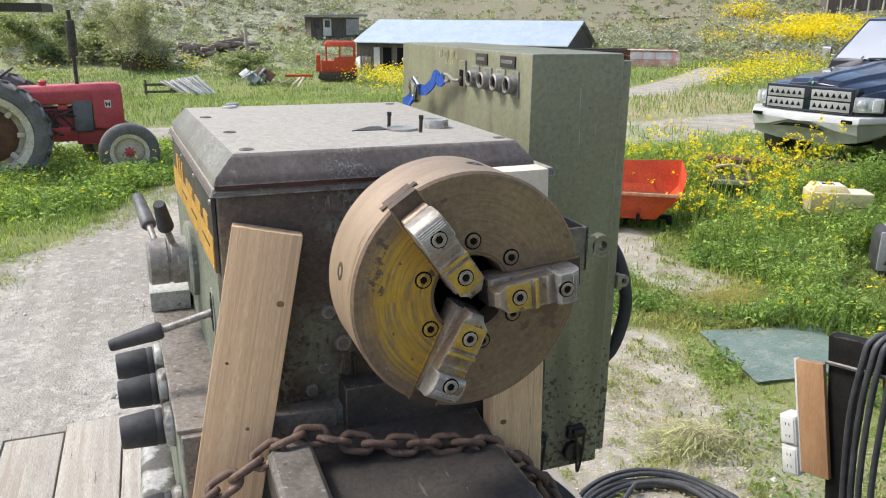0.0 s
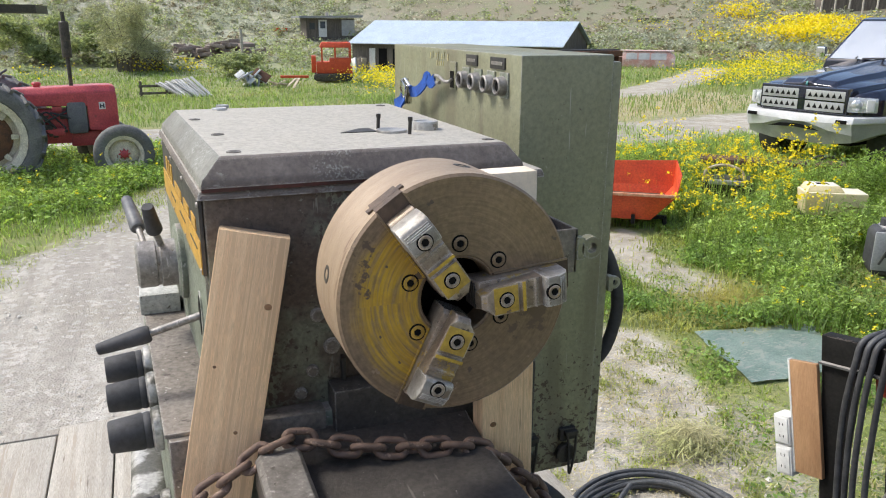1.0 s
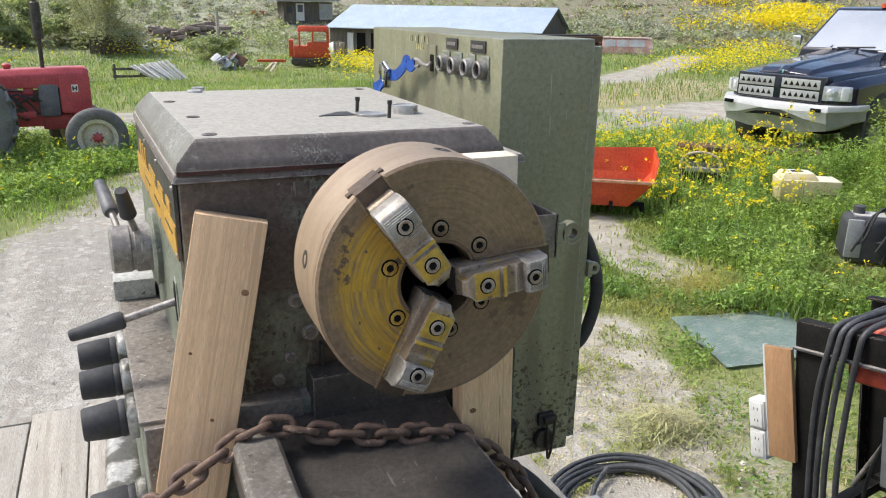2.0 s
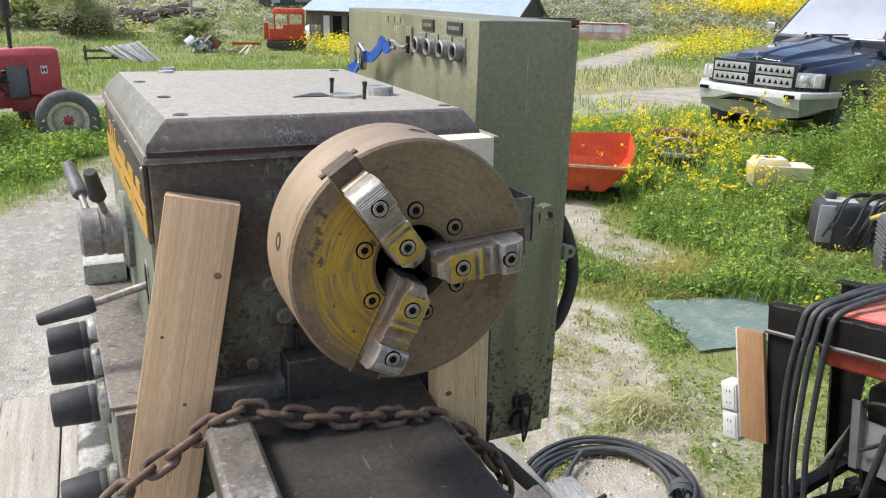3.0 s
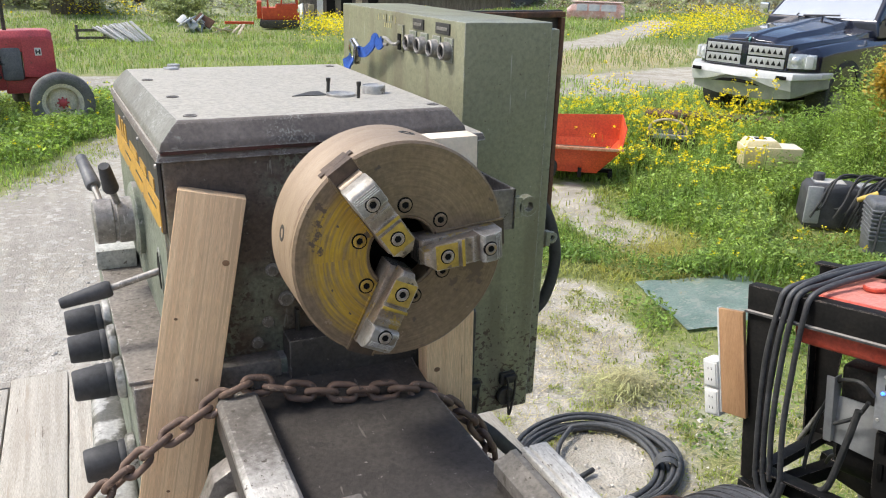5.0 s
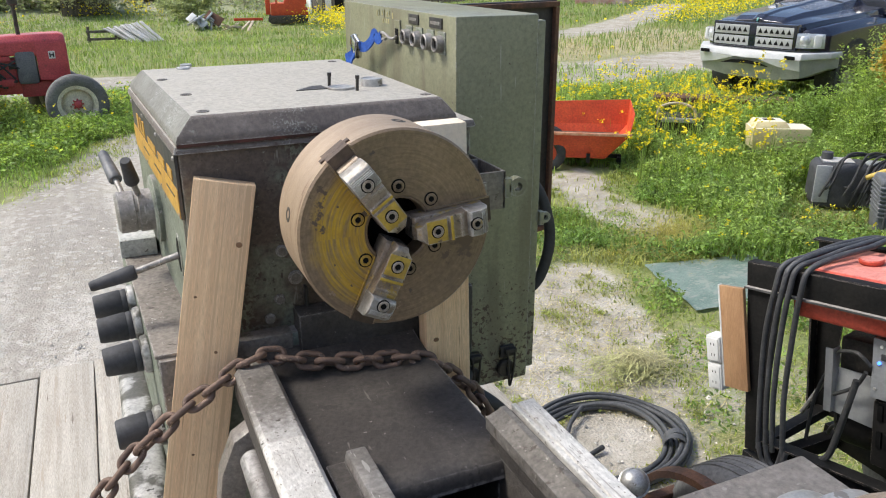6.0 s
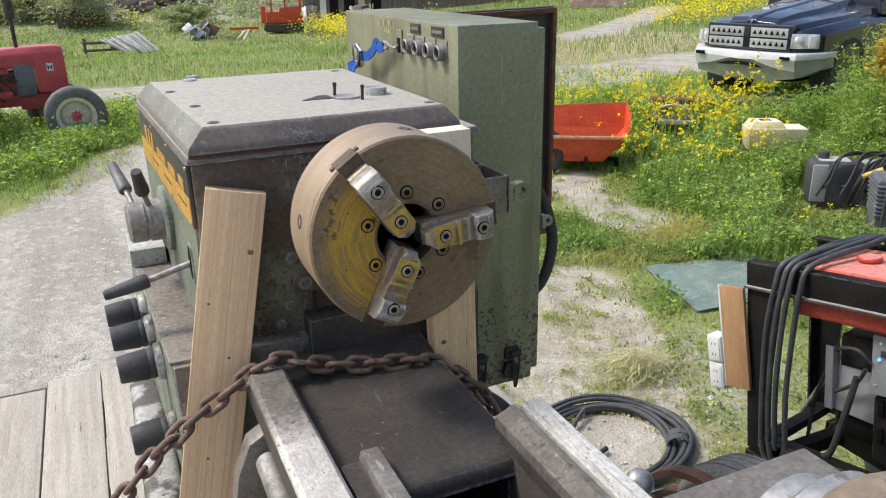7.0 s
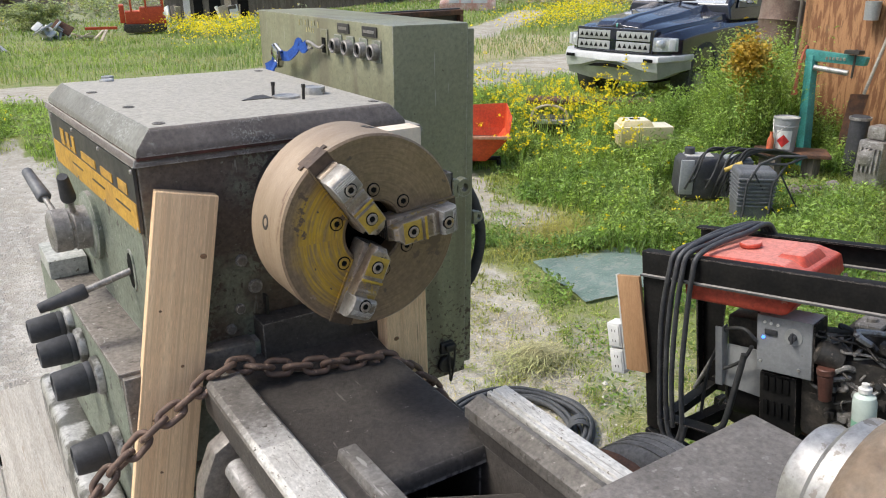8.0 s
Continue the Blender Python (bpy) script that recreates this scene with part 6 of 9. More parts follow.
for x0, x1 in ((0.095, 0.175), (0.125, 0.19)):
    b = B()
    tube(b, smooth_path([(x0 - 0.018, -0.028, -0.70), (x0 - 0.005, -0.028, -0.765), (x0 + 0.03, -0.026, -0.79), (x1 - 0.02, -0.026, -0.77), (x1, -0.026, -0.70)], 8), 0.0105, 10)
    gpart("welding_lead", b, M_LEAD)
for pts in ([(0.40, 0.04, -0.36), (0.37, 0.03, -0.5), (0.33, 0.02, -0.66), (0.30, 0.02, -0.70)], [(0.27, 0.12, -0.35), (0.22, 0.10, -0.5), (0.19, 0.10, -0.69)], [(0.42, 0.06, -0.33), (0.38, 0.07, -0.4), (0.30, 0.08, -0.46)],
            [(0.44, 0.05, -0.30), (0.40, 0.04, -0.26), (0.33, 0.07, -0.28), (0.28, 0.12, -0.32)], [(0.22, 0.2, -0.69), (0.27, 0.15, -0.62), (0.36, 0.14, -0.58)]):
    b = B()
    tube(b, smooth_path(pts, 8), 0.012 if pts[0][0] == 0.40 else 0.007, 9)
    gpart("engine_cable", b, M_RUBBER)

# ---------- things on the ground beside the trailer ----------
coil = thing("cable_coil", (1.97, 2.5, 0), "coil of thick black cable lying on the dirt", "cable")
rc = random.Random(8)
for i in range(8):
    b = B()
    pts = []
    r0 = 0.335 + 0.020 * (i % 4) + rc.uniform(-0.014, 0.014)
    ox, oy = rc.uniform(-0.03, 0.03), rc.uniform(-0.03, 0.03)
    ph = rc.uniform(0, 6)
    for k in range(20):
        a = 2 * math.pi * k / 20
        r = r0 + 0.012 * math.sin(2 * a + ph)
        pts.append((1.925 + ox + r * 1.08 * math.cos(a) + 0.02 * math.sin(a), 2.49 + oy + r * 0.92 * math.sin(a), 0.014 + 0.020 * (i // 3) + 0.008 * math.sin(a * 3 + ph)))
    tube(b, smooth_path(pts, 4, True), 0.0125, 9, closed=True)
    part("cable_turn", b, M_CABLE, coil)
b = B()
tube(b, smooth_path([(1.70, 2.40, 0.02), (1.76, 2.55, 0.03), (1.86, 2.68, 0.03), (1.98, 2.76, 0.05)], 8), 0.0125, 9)
part("cable_end", b, M_CABLE, coil)
b = B()
for a in (-0.7, -0.55):
    c = Vector((1.945 + 0.35 * math.cos(a), 2.49 + 0.31 * math.sin(a), 0.04))
    rev(b, [(0.055, -0.02), (0.058, -0.02), (0.058, 0.02), (0.055, 0.02), (0.055, -0.02)], m=Matrix.Translation(c) @ Matrix.Rotation(a, 4, "Z") @ Matrix.Rotation(radians(90), 4, "X"))
part("tape_wrap", b, M_CABLE, coil)

b = B()
t = B()
n1 = 22
P00, P10, P01, P11 = Vector((3.57, 4.29, 0)), Vector((4.56, 4.16, 0)), Vector((3.38, 3.48, 0)), Vector((4.15, 3.40, 0))
g = []
for i in range(n1 + 1):
    row = []
    for k in range(n1 + 1):
        u, v = i / n1, k / n1
        p = (P00 * (1 - u) + P10 * u) * (1 - v) + (P01 * (1 - u) + P11 * u) * v
        p.z = ground_z(p.x, p.y) + 0.035 + 0.02 * noise.noise((p.x * 2.2, p.y * 2.2, 1)) + 0.008 * noise.noise((p.x * 7, p.y * 7, 1))
        row.append(t.verts.new(p))
    g.append(row)
for i in range(n1):
    for k in range(n1):
        t.faces.new((g[i][k], g[i + 1][k], g[i + 1][k + 1], g[i][k + 1]))
bmesh.ops.solidify(t, geom=t.faces[:], thickness=0.008)
join(b, t)
single("rubber_mat", b, M_MAT, "faded green rubber mat lying on the grass", "mat")

# grass cuttings heap
rg = random.Random(3)
vv, ff = [], []
for i in range(1150):
    a, r = rg.uniform(0, 6.283), abs(rg.gauss(0, 0.125))
    x, y = 2.52 + r * math.cos(a) * 1.4, 3.02 + r * math.sin(a)
    z = 0.012 + max(0, 0.11 - r * 0.42) * rg.random()
    L, dd, e = rg.uniform(0.05, 0.14), rg.uniform(0, 6.283), rg.uniform(-0.1, 0.25)
    cx_, sx_ = math.cos(dd), math.sin(dd)
    w = rg.uniform(0.0012, 0.0024)
    k = len(vv)
    for u, hgt_ in ((0, 0), (0.5, 0.12 + e * 0.6), (1, 0.02)):
        px_, py_, pz_ = x + cx_ * L * u, y + sx_ * L * u, max(z + hgt_ * L, 0.008)
        vv += [(px_ - sx_ * w, py_ + cx_ * w, pz_), (px_ + sx_ * w, py_ - cx_ * w, pz_)]
    ff += [(k, k + 1, k + 3, k + 2), (k + 2, k + 3, k + 5, k + 4)]
me = bpy.data.meshes.new("cut_grass")
me.from_pydata(vv, [], ff)
me.materials.append(mat("cut_grass", (0.33, 0.36, 0.13), (0.42, 0.39, 0.2), 0.8, 0, 2, 20, 0, island=0.3))
tagged(new("cut_grass", me), "loose heap of drying cut grass on the dirt", "cut grass", kind="stuff")

# ---------- pickup truck ----------
def ground_pose(x, y, yaw, dz=0.0):
    return pose(x, y, ground_z(x, y) + dz, 0, 0, yaw)


truck = thing("pickup_truck", label="dark blue pickup truck with a homemade white plate bumper", category="truck", m=ground_pose(8.76, 8.63, -78) @ Matrix.Diagonal((1.12, 1.04, 1.10, 1)))


def loft(bm, sections, m=None, bev=0.0, ang=20):
    """Skin through equal rings of points."""
    t = B()
    prev = None
    for s in sections:
        r = [t.verts.new(p) for p in s]
        if prev:
            for i in range(len(r)):
                j = (i + 1) % len(r)
                t.faces.new((prev[i], prev[j], r[j], r[i]))
        else:
            t.faces.new(r[::-1])
        prev = r
    t.faces.new(prev)
    bmesh.ops.recalc_face_normals(t, faces=t.faces)
    bevel(t, bev, 3, ang)
    return join(bm, t, m)


# lower body with fenders, box behind
b = B()
loft(b, [[(-w, y, z0), (w, y, z0), (w, y, z1), (w - 0.10, y, z2), (-w + 0.10, y, z2), (-w, y, z1)] for y, w, z0, z1, z2 in
         ((0.06, 0.62, 0.50, 0.84, 0.99), (0.16, 0.76, 0.50, 0.92, 1.02), (0.34, 0.87, 0.50, 0.96, 1.06), (0.6, 0.90, 0.5, 1.0, 1.09), (1.5, 0.90, 0.45, 1.05, 1.15), (3.4, 0.90, 0.45, 1.10, 1.18), (5.4, 0.90, 0.5, 1.12, 1.18))], bev=0.03)
body = part("body", b, M_NAVY, truck)
# hood with a raised middle
b = B()
loft(b, [[(-x1, y, zl), (x1, y, zl), (x1 * 0.92, y, zs), (x1 * 0.60, y, zs + 0.02), (x1 * 0.52, y, zt), (0.085, y, zt + 0.012), (0.05, y, zt + 0.034), (-0.05, y, zt + 0.034), (-0.085, y, zt + 0.012), (-x1 * 0.52, y, zt), (-x1 * 0.60, y, zs + 0.02), (-x1 * 0.92, y, zs)] for y, x1, zl, zs, zt in
         ((0.06, 0.60, 0.90, 1.06, 1.10), (0.16, 0.66, 0.92, 1.09, 1.155), (0.5, 0.74, 0.95, 1.13, 1.21), (1.0, 0.80, 1.0, 1.16, 1.25), (1.85, 0.84, 1.0, 1.24, 1.36))], bev=0.012, ang=14)
hood = part("hood", b, M_NAVY, body)
b = B()
hexa(b, [(-0.012, 0.055, 1.09), (0.012, 0.055, 1.09), (0.012, 0.075, 1.13), (-0.012, 0.075, 1.13)], [(-0.012, 0.04, 1.10), (0.012, 0.04, 1.10), (0.012, 0.06, 1.145), (-0.012, 0.06, 1.145)], 0.002)
part("hood_badge", b, M_TEAL, hood)
# grille: dark frame, cross bars, pale cut-out plates
b = B()
box(b, -0.60, 0.60, -0.02, 0.10, 0.76, 1.085, 0.02)
gr = part("grille_frame", b, M_NAVY, truck)
for sx in (-1, 1):
    for z0, z1 in ((0.785, 0.905), (0.925, 1.045)):
        b = B()
        box(b, sx * 0.31 - 0.26, sx * 0.31 + 0.26, -0.028, -0.018, z0, z1, 0.006)
        gp = part("grille_plate", b, M_ALU, gr, "pale metal grille insert")
        for k in range(6):
            b = B()
            x = sx * 0.31 - 0.20 + k * 0.08
            prism(b, [(x - 0.03, z0 + 0.035), (x + 0.03, z0 + 0.035), (x, z0 + 0.095)], 0.028, 0.031, XZ)
            part("cutout", b, M_HOLE, gp)
for sx in (-1, 1):
    b = B()
    hexa(b, [(sx * 0.605, -0.01, 0.80), (sx * 0.875, 0.20, 0.80), (sx * 0.84, 0.30, 0.80), (sx * 0.60, 0.12, 0.80)], [(sx * 0.605, 0.0, 0.985), (sx * 0.865, 0.21, 0.975), (sx * 0.83, 0.30, 0.975), (sx * 0.60, 0.12, 0.985)], 0.012)
    hl = part("headlamp", b, M_LAMP, truck, "clear headlamp")
    hd = Matrix.Translation((sx * 0.69, 0.052, 0.89)) @ Matrix.Rotation(sx * math.atan2(0.21, 0.27), 4, "Z")
    b = B()
    rev(b, [(0, 0), (0.066, 0), (0.055, 0.012), (0, 0.02)], (0, 0, 0), (0, -1, 0), 20, hd)
    part("reflector", b, M_LAMP, hl)
    b = B()
    box(b, sx * 0.11, sx * 0.20, -0.012, 0.01, -0.075, 0.075, 0.01, hd)
    part("turn_lens", b, M_PLATE, hl)
# plate bumper: white upper strip, angled grey faces below
b = B()
loft(b, [[(x, y, z0), (x, y + 0.30, z0), (x, y + 0.30, z1), (x, y + 0.02, z1)] for x, y, z0, z1 in ((-0.95, 0.26, 0.68, 0.755), (-0.74, -0.09, 0.66, 0.745), (0, -0.16, 0.64, 0.74), (0.74, -0.09, 0.66, 0.745), (0.95, 0.26, 0.68, 0.755))], bev=0.012)
bp = part("bumper", b, M_PLATE, truck, "white painted plate bumper")
b = B()
loft(b, [[(x, y, z0), (x, y + 0.25, z0), (x, y + 0.25, z1), (x, y + d, z1)] for x, y, z0, z1, d in ((-0.92, 0.30, 0.55, 0.68, -0.03), (-0.72, 0.0, 0.43, 0.66, -0.075), (-0.36, 0.02, 0.37, 0.645, -0.14), (0.36, 0.02, 0.37, 0.645, -0.14), (0.72, 0.0, 0.43, 0.66, -0.075), (0.92, 0.30, 0.55, 0.68, -0.03))])
part("bumper_skirt", b, M_ALU, bp)
for sx in (-1, 1):
    b = B()
    hexa(b, [(sx * 0.16, -0.135, 0.642), (sx * 0.73, -0.085, 0.66), (sx * 0.73, -0.035, 0.52), (sx * 0.46, -0.085, 0.56)], [(sx * 0.16, -0.145, 0.645), (sx * 0.73, -0.095, 0.662), (sx * 0.73, -0.045, 0.52), (sx * 0.46, -0.095, 0.56)])
    part("bumper_facet", b, M_PLATE, bp)
for x in (-0.62, 0.62):
    b = B()
    box(b, x - 0.07, x + 0.07, -0.145, -0.125, 0.665, 0.71, 0.008)
    part("bumper_slot", b, M_HOLE, bp)
b = B()
prism(b, [(-0.36, 0.55), (-0.2, 0.60), (0.0, 0.615), (0.2, 0.60), (0.36, 0.55), (0.0, 0.57)], 0.138, 0.15, XZ)
part("winch_opening", b, M_HOLE, bp)
# cab
b = B()
loft(b, [[(-x1, y, z0), (x1, y, z0), (x2, y + d, z1), (-x2, y + d, z1)] for y, d, x1, x2, z0, z1 in ((1.82, 0.02, 0.86, 0.80, 1.14, 1.36), (2.47, 0.0, 0.88, 0.68, 1.14, 1.93), (2.70, 0.0, 0.89, 0.69, 1.14, 1.97), (3.47, 0.0, 0.89, 0.69, 1.14, 1.97), (3.72, 0, 0.89, 0.76, 1.14, 1.58))], bev=0.03)
cabp = part("cab", b, M_NAVY, truck)
b = B()
hexa(b, [(-0.74, 1.845, 1.375), (0.74, 1.845, 1.375), (0.74, 1.86, 1.36), (-0.74, 1.86, 1.36)], [(-0.62, 2.40, 1.90), (0.62, 2.40, 1.90), (0.62, 2.415, 1.885), (-0.62, 2.415, 1.885)])
part("windshield", b, M_SHIELD, cabp)
for sx in (-1, 1):
    b = B()
    hexa(b, [(sx * 0.845, 2.06, 1.32), (sx * 0.85, 3.12, 1.32), (sx * 0.70, 3.02, 1.80), (sx * 0.71, 2.41, 1.78)], [(sx * 0.86, 2.06, 1.315), (sx * 0.865, 3.12, 1.315), (sx * 0.715, 3.02, 1.805), (sx * 0.725, 2.41, 1.785)])
    part("side_window", b, M_GLASS, cabp)
    b = B()
    box(b, sx * 0.95, sx * 1.10, 2.05, 2.13, 1.37, 1.53, 0.03)
    box(b, sx * 0.84, sx * 0.97, 2.07, 2.10, 1.39, 1.42, 0.004)
    part("mirror", b, M_CHROME, cabp, "chrome side mirror")
    b = B()
    cyl(b, (sx * 0.05 - 0.3, 1.83, 1.385), (sx * 0.30 - 0.02, 1.825, 1.41), 0.012, seg=8)
    part("wiper", b, M_BLACK, cabp)
b = B()
rev(b, [(0, 0), (0.05, 0), (0.045, 0.06), (0, 0.075)], (0, 2.5, 1.94), (0, 2.5, 3), 16)
part("roof_beacon", b, M_ORANGE, cabp, "amber roof marker")
for sx in (-1, 1):
    for y in (1.0, 4.4):
        b = B()
        wm = Matrix.Translation((sx * 0.77, y, 0.38)) @ Matrix.Rotation(radians(90), 4, "Y")
        tyre(b, 0.38, 0.24, 0.2, wm, 0, 36)
        w = part("tyre", b, M_RUBBER, truck)
        b = B()
        rev(b, [(0, -0.09), (0.08, -0.09), (0.12, -0.04), (0.19, -0.08), (0.2, 0.08), (0.12, 0.04), (0, 0.09)], m=wm)
        part("rim", b, M_GREY, w)
        b = B()
        rev(b, [(0.40, -0.14), (0.47, -0.14), (0.47, 0.132), (0.40, 0.132), (0.40, -0.14)], m=Matrix.Translation((sx * 0.78, y, 0.42)) @ Matrix.Rotation(radians(90), 4, "Y"))
        part("wheel_arch", b, M_BLACK, truck)
b = B()
box(b, -0.55, 0.55, 0.3, 5.2, 0.34, 0.50, 0.02)
part("chassis", b, M_FRAME, truck)

# ---------- red tractor ----------
tr = thing("farm_tractor", label="faded red farm tractor with cream wheels parked in grass", category="tractor", m=ground_pose(-0.38, 10.95, 3, -0.055))


def wheel(parent, x, y, r, w, rim, tread, cream=True):
    m = Matrix.Translation((x, y, r - 0.03)) @ Matrix.Rotation(radians(90), 4, "X")
    b = B()
    tyre(b, r, w, rim, m, tread, 48)
    t = part("tyre", b, M_TYRE, parent)
    b = B()
    k = rim / 0.24
    rev(b, [(0, 0.03), (0.05 * k, 0.035), (0.06 * k, 0.02), (0.15 * k, 0.015), (0.19 * k, -0.02 * k), (0.205 * k, w * 0.36), (rim + 0.012, w * 0.44), (rim + 0.004, w * 0.30), (rim * 0.93, w * 0.10), (rim * 0.93, -w * 0.3), (rim, -w * 0.42)], m=m)
    part("rim", b, M_WHEEL, t, "rusty cream painted rim")
    b = B()
    rev(b, [(0, 0.035), (0.055 * k, 0.035), (0.05 * k, 0.06), (0.03 * k, 0.075), (0, 0.075)], m=m, seg=16)
    for i in range(8):
        a = 2 * math.pi * i / 8
        cyl(b, (0.065 * k * math.cos(a), 0.065 * k * math.sin(a), 0.02), (0.065 * k * math.cos(a), 0.065 * k * math.sin(a), 0.045), 0.012 * k, seg=6, m=m)
    part("hub", b, M_TRED if r < 0.5 else M_RUST, t)
    if r > 0.5:
        # lugs, the rusty dished centre and its clamp bolts
        for i in range(20):
            for sg in (-1, 1):
                a = 2 * math.pi * (i + 0.25 * sg) / 20
                lug = B()
                box(lug, -0.02, 0.028, -0.024, 0.024, -w * 0.27, w * 0.27, 0.004, m @ Matrix.Rotation(a, 4, "Z") @ Matrix.Translation((r, 0, sg * w * 0.22)) @ Matrix.Rotation(sg * 0.6, 4, "X"), 1)
                part("lug", lug, M_TYRE, t)
        b = B()
        rev(b, [(0.10, 0.045), (0.16, 0.05), (0.30, 0.03), (0.33, 0.01), (0.33, -0.01), (0.10, 0.0)], m=m, seg=32)
        part("wheel_disc", b, M_RUST, t, "rusty wheel centre")
        for i in range(8):
            a = 2 * math.pi * i / 8
            b = B()
            box(b, 0.31, 0.40, -0.03, 0.03, 0.0, 0.05, 0.008, m @ Matrix.Rotation(a, 4, "Z"))
            part("rim_clamp", b, M_WHEEL, t)
    return t


wheel(tr, 0.0, -0.10, 0.375, 0.19, 0.23, 0)
wheel(tr, -0.20, 0.84, 0.375, 0.19, 0.23, 0)
wheel(tr, -1.57, -0.16, 0.67, 0.36, 0.49, 0)
wheel(tr, -1.57, 1.20, 0.67, 0.36, 0.49, 0)
YC = 0.5
b = B()
loft(b, [[(x, YC - w, z0), (x, YC - w, z1), (x, YC - w * 0.75, z2), (x, YC + w * 0.75, z2), (x, YC + w, z1), (x, YC + w, z0)] for x, w, z0, z1, z2 in
         ((-1.25, 0.21, 0.95, 1.10, 1.17), (-0.9, 0.22, 0.95, 1.10, 1.18), (-0.28, 0.22, 0.93, 1.12, 1.20), (-0.08, 0.22, 0.93, 1.12, 1.20), (-0.015, 0.20, 0.93, 1.09, 1.17))], bev=0.02)
part("hood", b, M_TRED, tr)
b = B()
loft(b, [[(x, YC - w, z0), (x, YC - w, z1), (x, YC + w, z1), (x, YC + w, z0)] for x, w, z0, z1 in ((-0.38, 0.225, 0.62, 1.10), (-0.08, 0.225, 0.60, 1.10), (-0.01, 0.20, 0.62, 1.08))], bev=0.02)
ng = part("nose_grille", b, M_TRED, tr)
b = B()
box(b, -0.235, -0.158, YC - 0.234, YC - 0.222, 0.89, 0.985, 0.003)
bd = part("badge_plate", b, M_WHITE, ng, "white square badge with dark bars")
for dx, w, z0, z1 in ((-0.217, 0.016, 0.908, 0.965), (-0.177, 0.016, 0.908, 0.965), (-0.197, 0.024, 0.928, 0.945)):
    b = B()
    box(b, dx - w / 2, dx + w / 2, YC - 0.238, YC - 0.234, z0, z1)
    part("badge_bar", b, M_BLACK, bd)
b = B()
box(b, -0.63, -0.385, YC - 0.235, YC + 0.235, 0.58, 1.0, 0.05)
part("radiator_side", b, M_DUSTYBLACK, tr, "dark side panel")
b = B()
box(b, -1.25, -0.60, YC - 0.13, YC + 0.13, 0.45, 0.90, 0.03)
box(b, -1.75, -1.2, YC - 0.2, YC + 0.2, 0.40, 0.85, 0.05)
eb = part("engine", b, M_TRED, tr)
rt = random.Random(11)
for i in range(26):
    b = B()
    x, z, s = rt.uniform(-1.25, -0.66), rt.uniform(0.42, 0.92), rt.uniform(0.025, 0.08)
    box(b, x - s, x + s, YC - 0.2, YC - 0.1, z - s * 0.6, z + s * 0.6, 0.012)
    part("engine_fitting", b, rt.choice((M_TRED, M_DARK, M_ENGINE, M_ENGINE)), eb)
for i in range(5):
    b = B()
    x = rt.uniform(-1.2, -0.8)
    tube(b, smooth_path([(x, YC - 0.2, rt.uniform(0.6, 0.9)), (x + 0.15, YC - 0.23, rt.uniform(0.7, 0.9)), (x + 0.35, YC - 0.2, rt.uniform(0.6, 0.9))], 6), 0.012, 7)
    part("hose", b, M_RUBBER, eb)
b = B()
box(b, -0.62, 0.05, YC - 0.10, YC + 0.10, 0.40, 0.60, 0.03)
box(b, -0.08, 0.06, -0.02, 0.80, 0.34, 0.44, 0.02)
part("front_axle", b, M_TRED, tr)
b = B()
cyl(b, (-0.54, YC - 0.05, 1.16), (-0.54, YC - 0.05, 1.55), 0.025, seg=14)
cyl(b, (-0.54, YC - 0.05, 1.55), (-0.54, YC - 0.05, 2.0), 0.06, bev=0.012, seg=18)
cyl(b, (-0.54, YC - 0.05, 2.0), (-0.54, YC - 0.05, 2.12), 0.025, seg=12)
part("exhaust_pipe", b, M_ENGINE, tr)
b = B()
rev(b, [(0.04, 0), (0.04, 0.03), (0.055, 0.035), (0.055, 0.06), (0.04, 0.075), (0, 0.078)], (-0.95, YC, 1.17), (-0.95, YC, 2), 18)
part("air_cap", b, M_TRED, tr)
b = B()
cyl(b, (-1.28, YC, 1.1), (-1.42, YC, 1.28), 0.016, seg=10)
sm = Matrix.Translation((-1.43, YC, 1.29)) @ Matrix.Rotation(radians(-35), 4, "Y")
tube(b, [(0.2 * math.cos(2 * math.pi * i / 24), 0.2 * math.sin(2 * math.pi * i / 24), 0) for i in range(24)], 0.014, 8, closed=True, m=sm)
for i in range(3):
    a = 2 * math.pi * i / 3
    cyl(b, (0, 0, 0), (0.2 * math.cos(a), 0.2 * math.sin(a), 0), 0.009, seg=8, m=sm)
part("steering_wheel", b, M_BLACK, tr)
for y in (-0.16, 1.20):
    b = B()
    t = B()
    prev = None
    for i in range(11):
        a = radians(10 + 140 * i / 10)
        r = [t.verts.new((-1.66 + rr * math.cos(a), y + dy, 0.6 + rr * math.sin(a))) for rr, dy in ((0.66, -0.16), (0.68, -0.16), (0.68, 0.16), (0.66, 0.16))]
        if prev:
            for k in range(4):
                t.faces.new((prev[k], prev[(k + 1) % 4], r[(k + 1) % 4], r[k]))
        prev = r
    join(b, t)
    if y > 0:
        part("mudguard", b, M_TRED, tr)
    else:
        b.free()
b = B()
box(b, -2.05, -1.75, YC - 0.2, YC + 0.2, 0.95, 1.02, 0.03)
box(b, -2.1, -2.03, YC - 0.2, YC + 0.2, 1.0, 1.25, 0.03)
box(b, -1.92, -1.86, YC - 0.04, YC + 0.04, 0.8, 0.96)
part("seat", b, M_BLACK, tr)

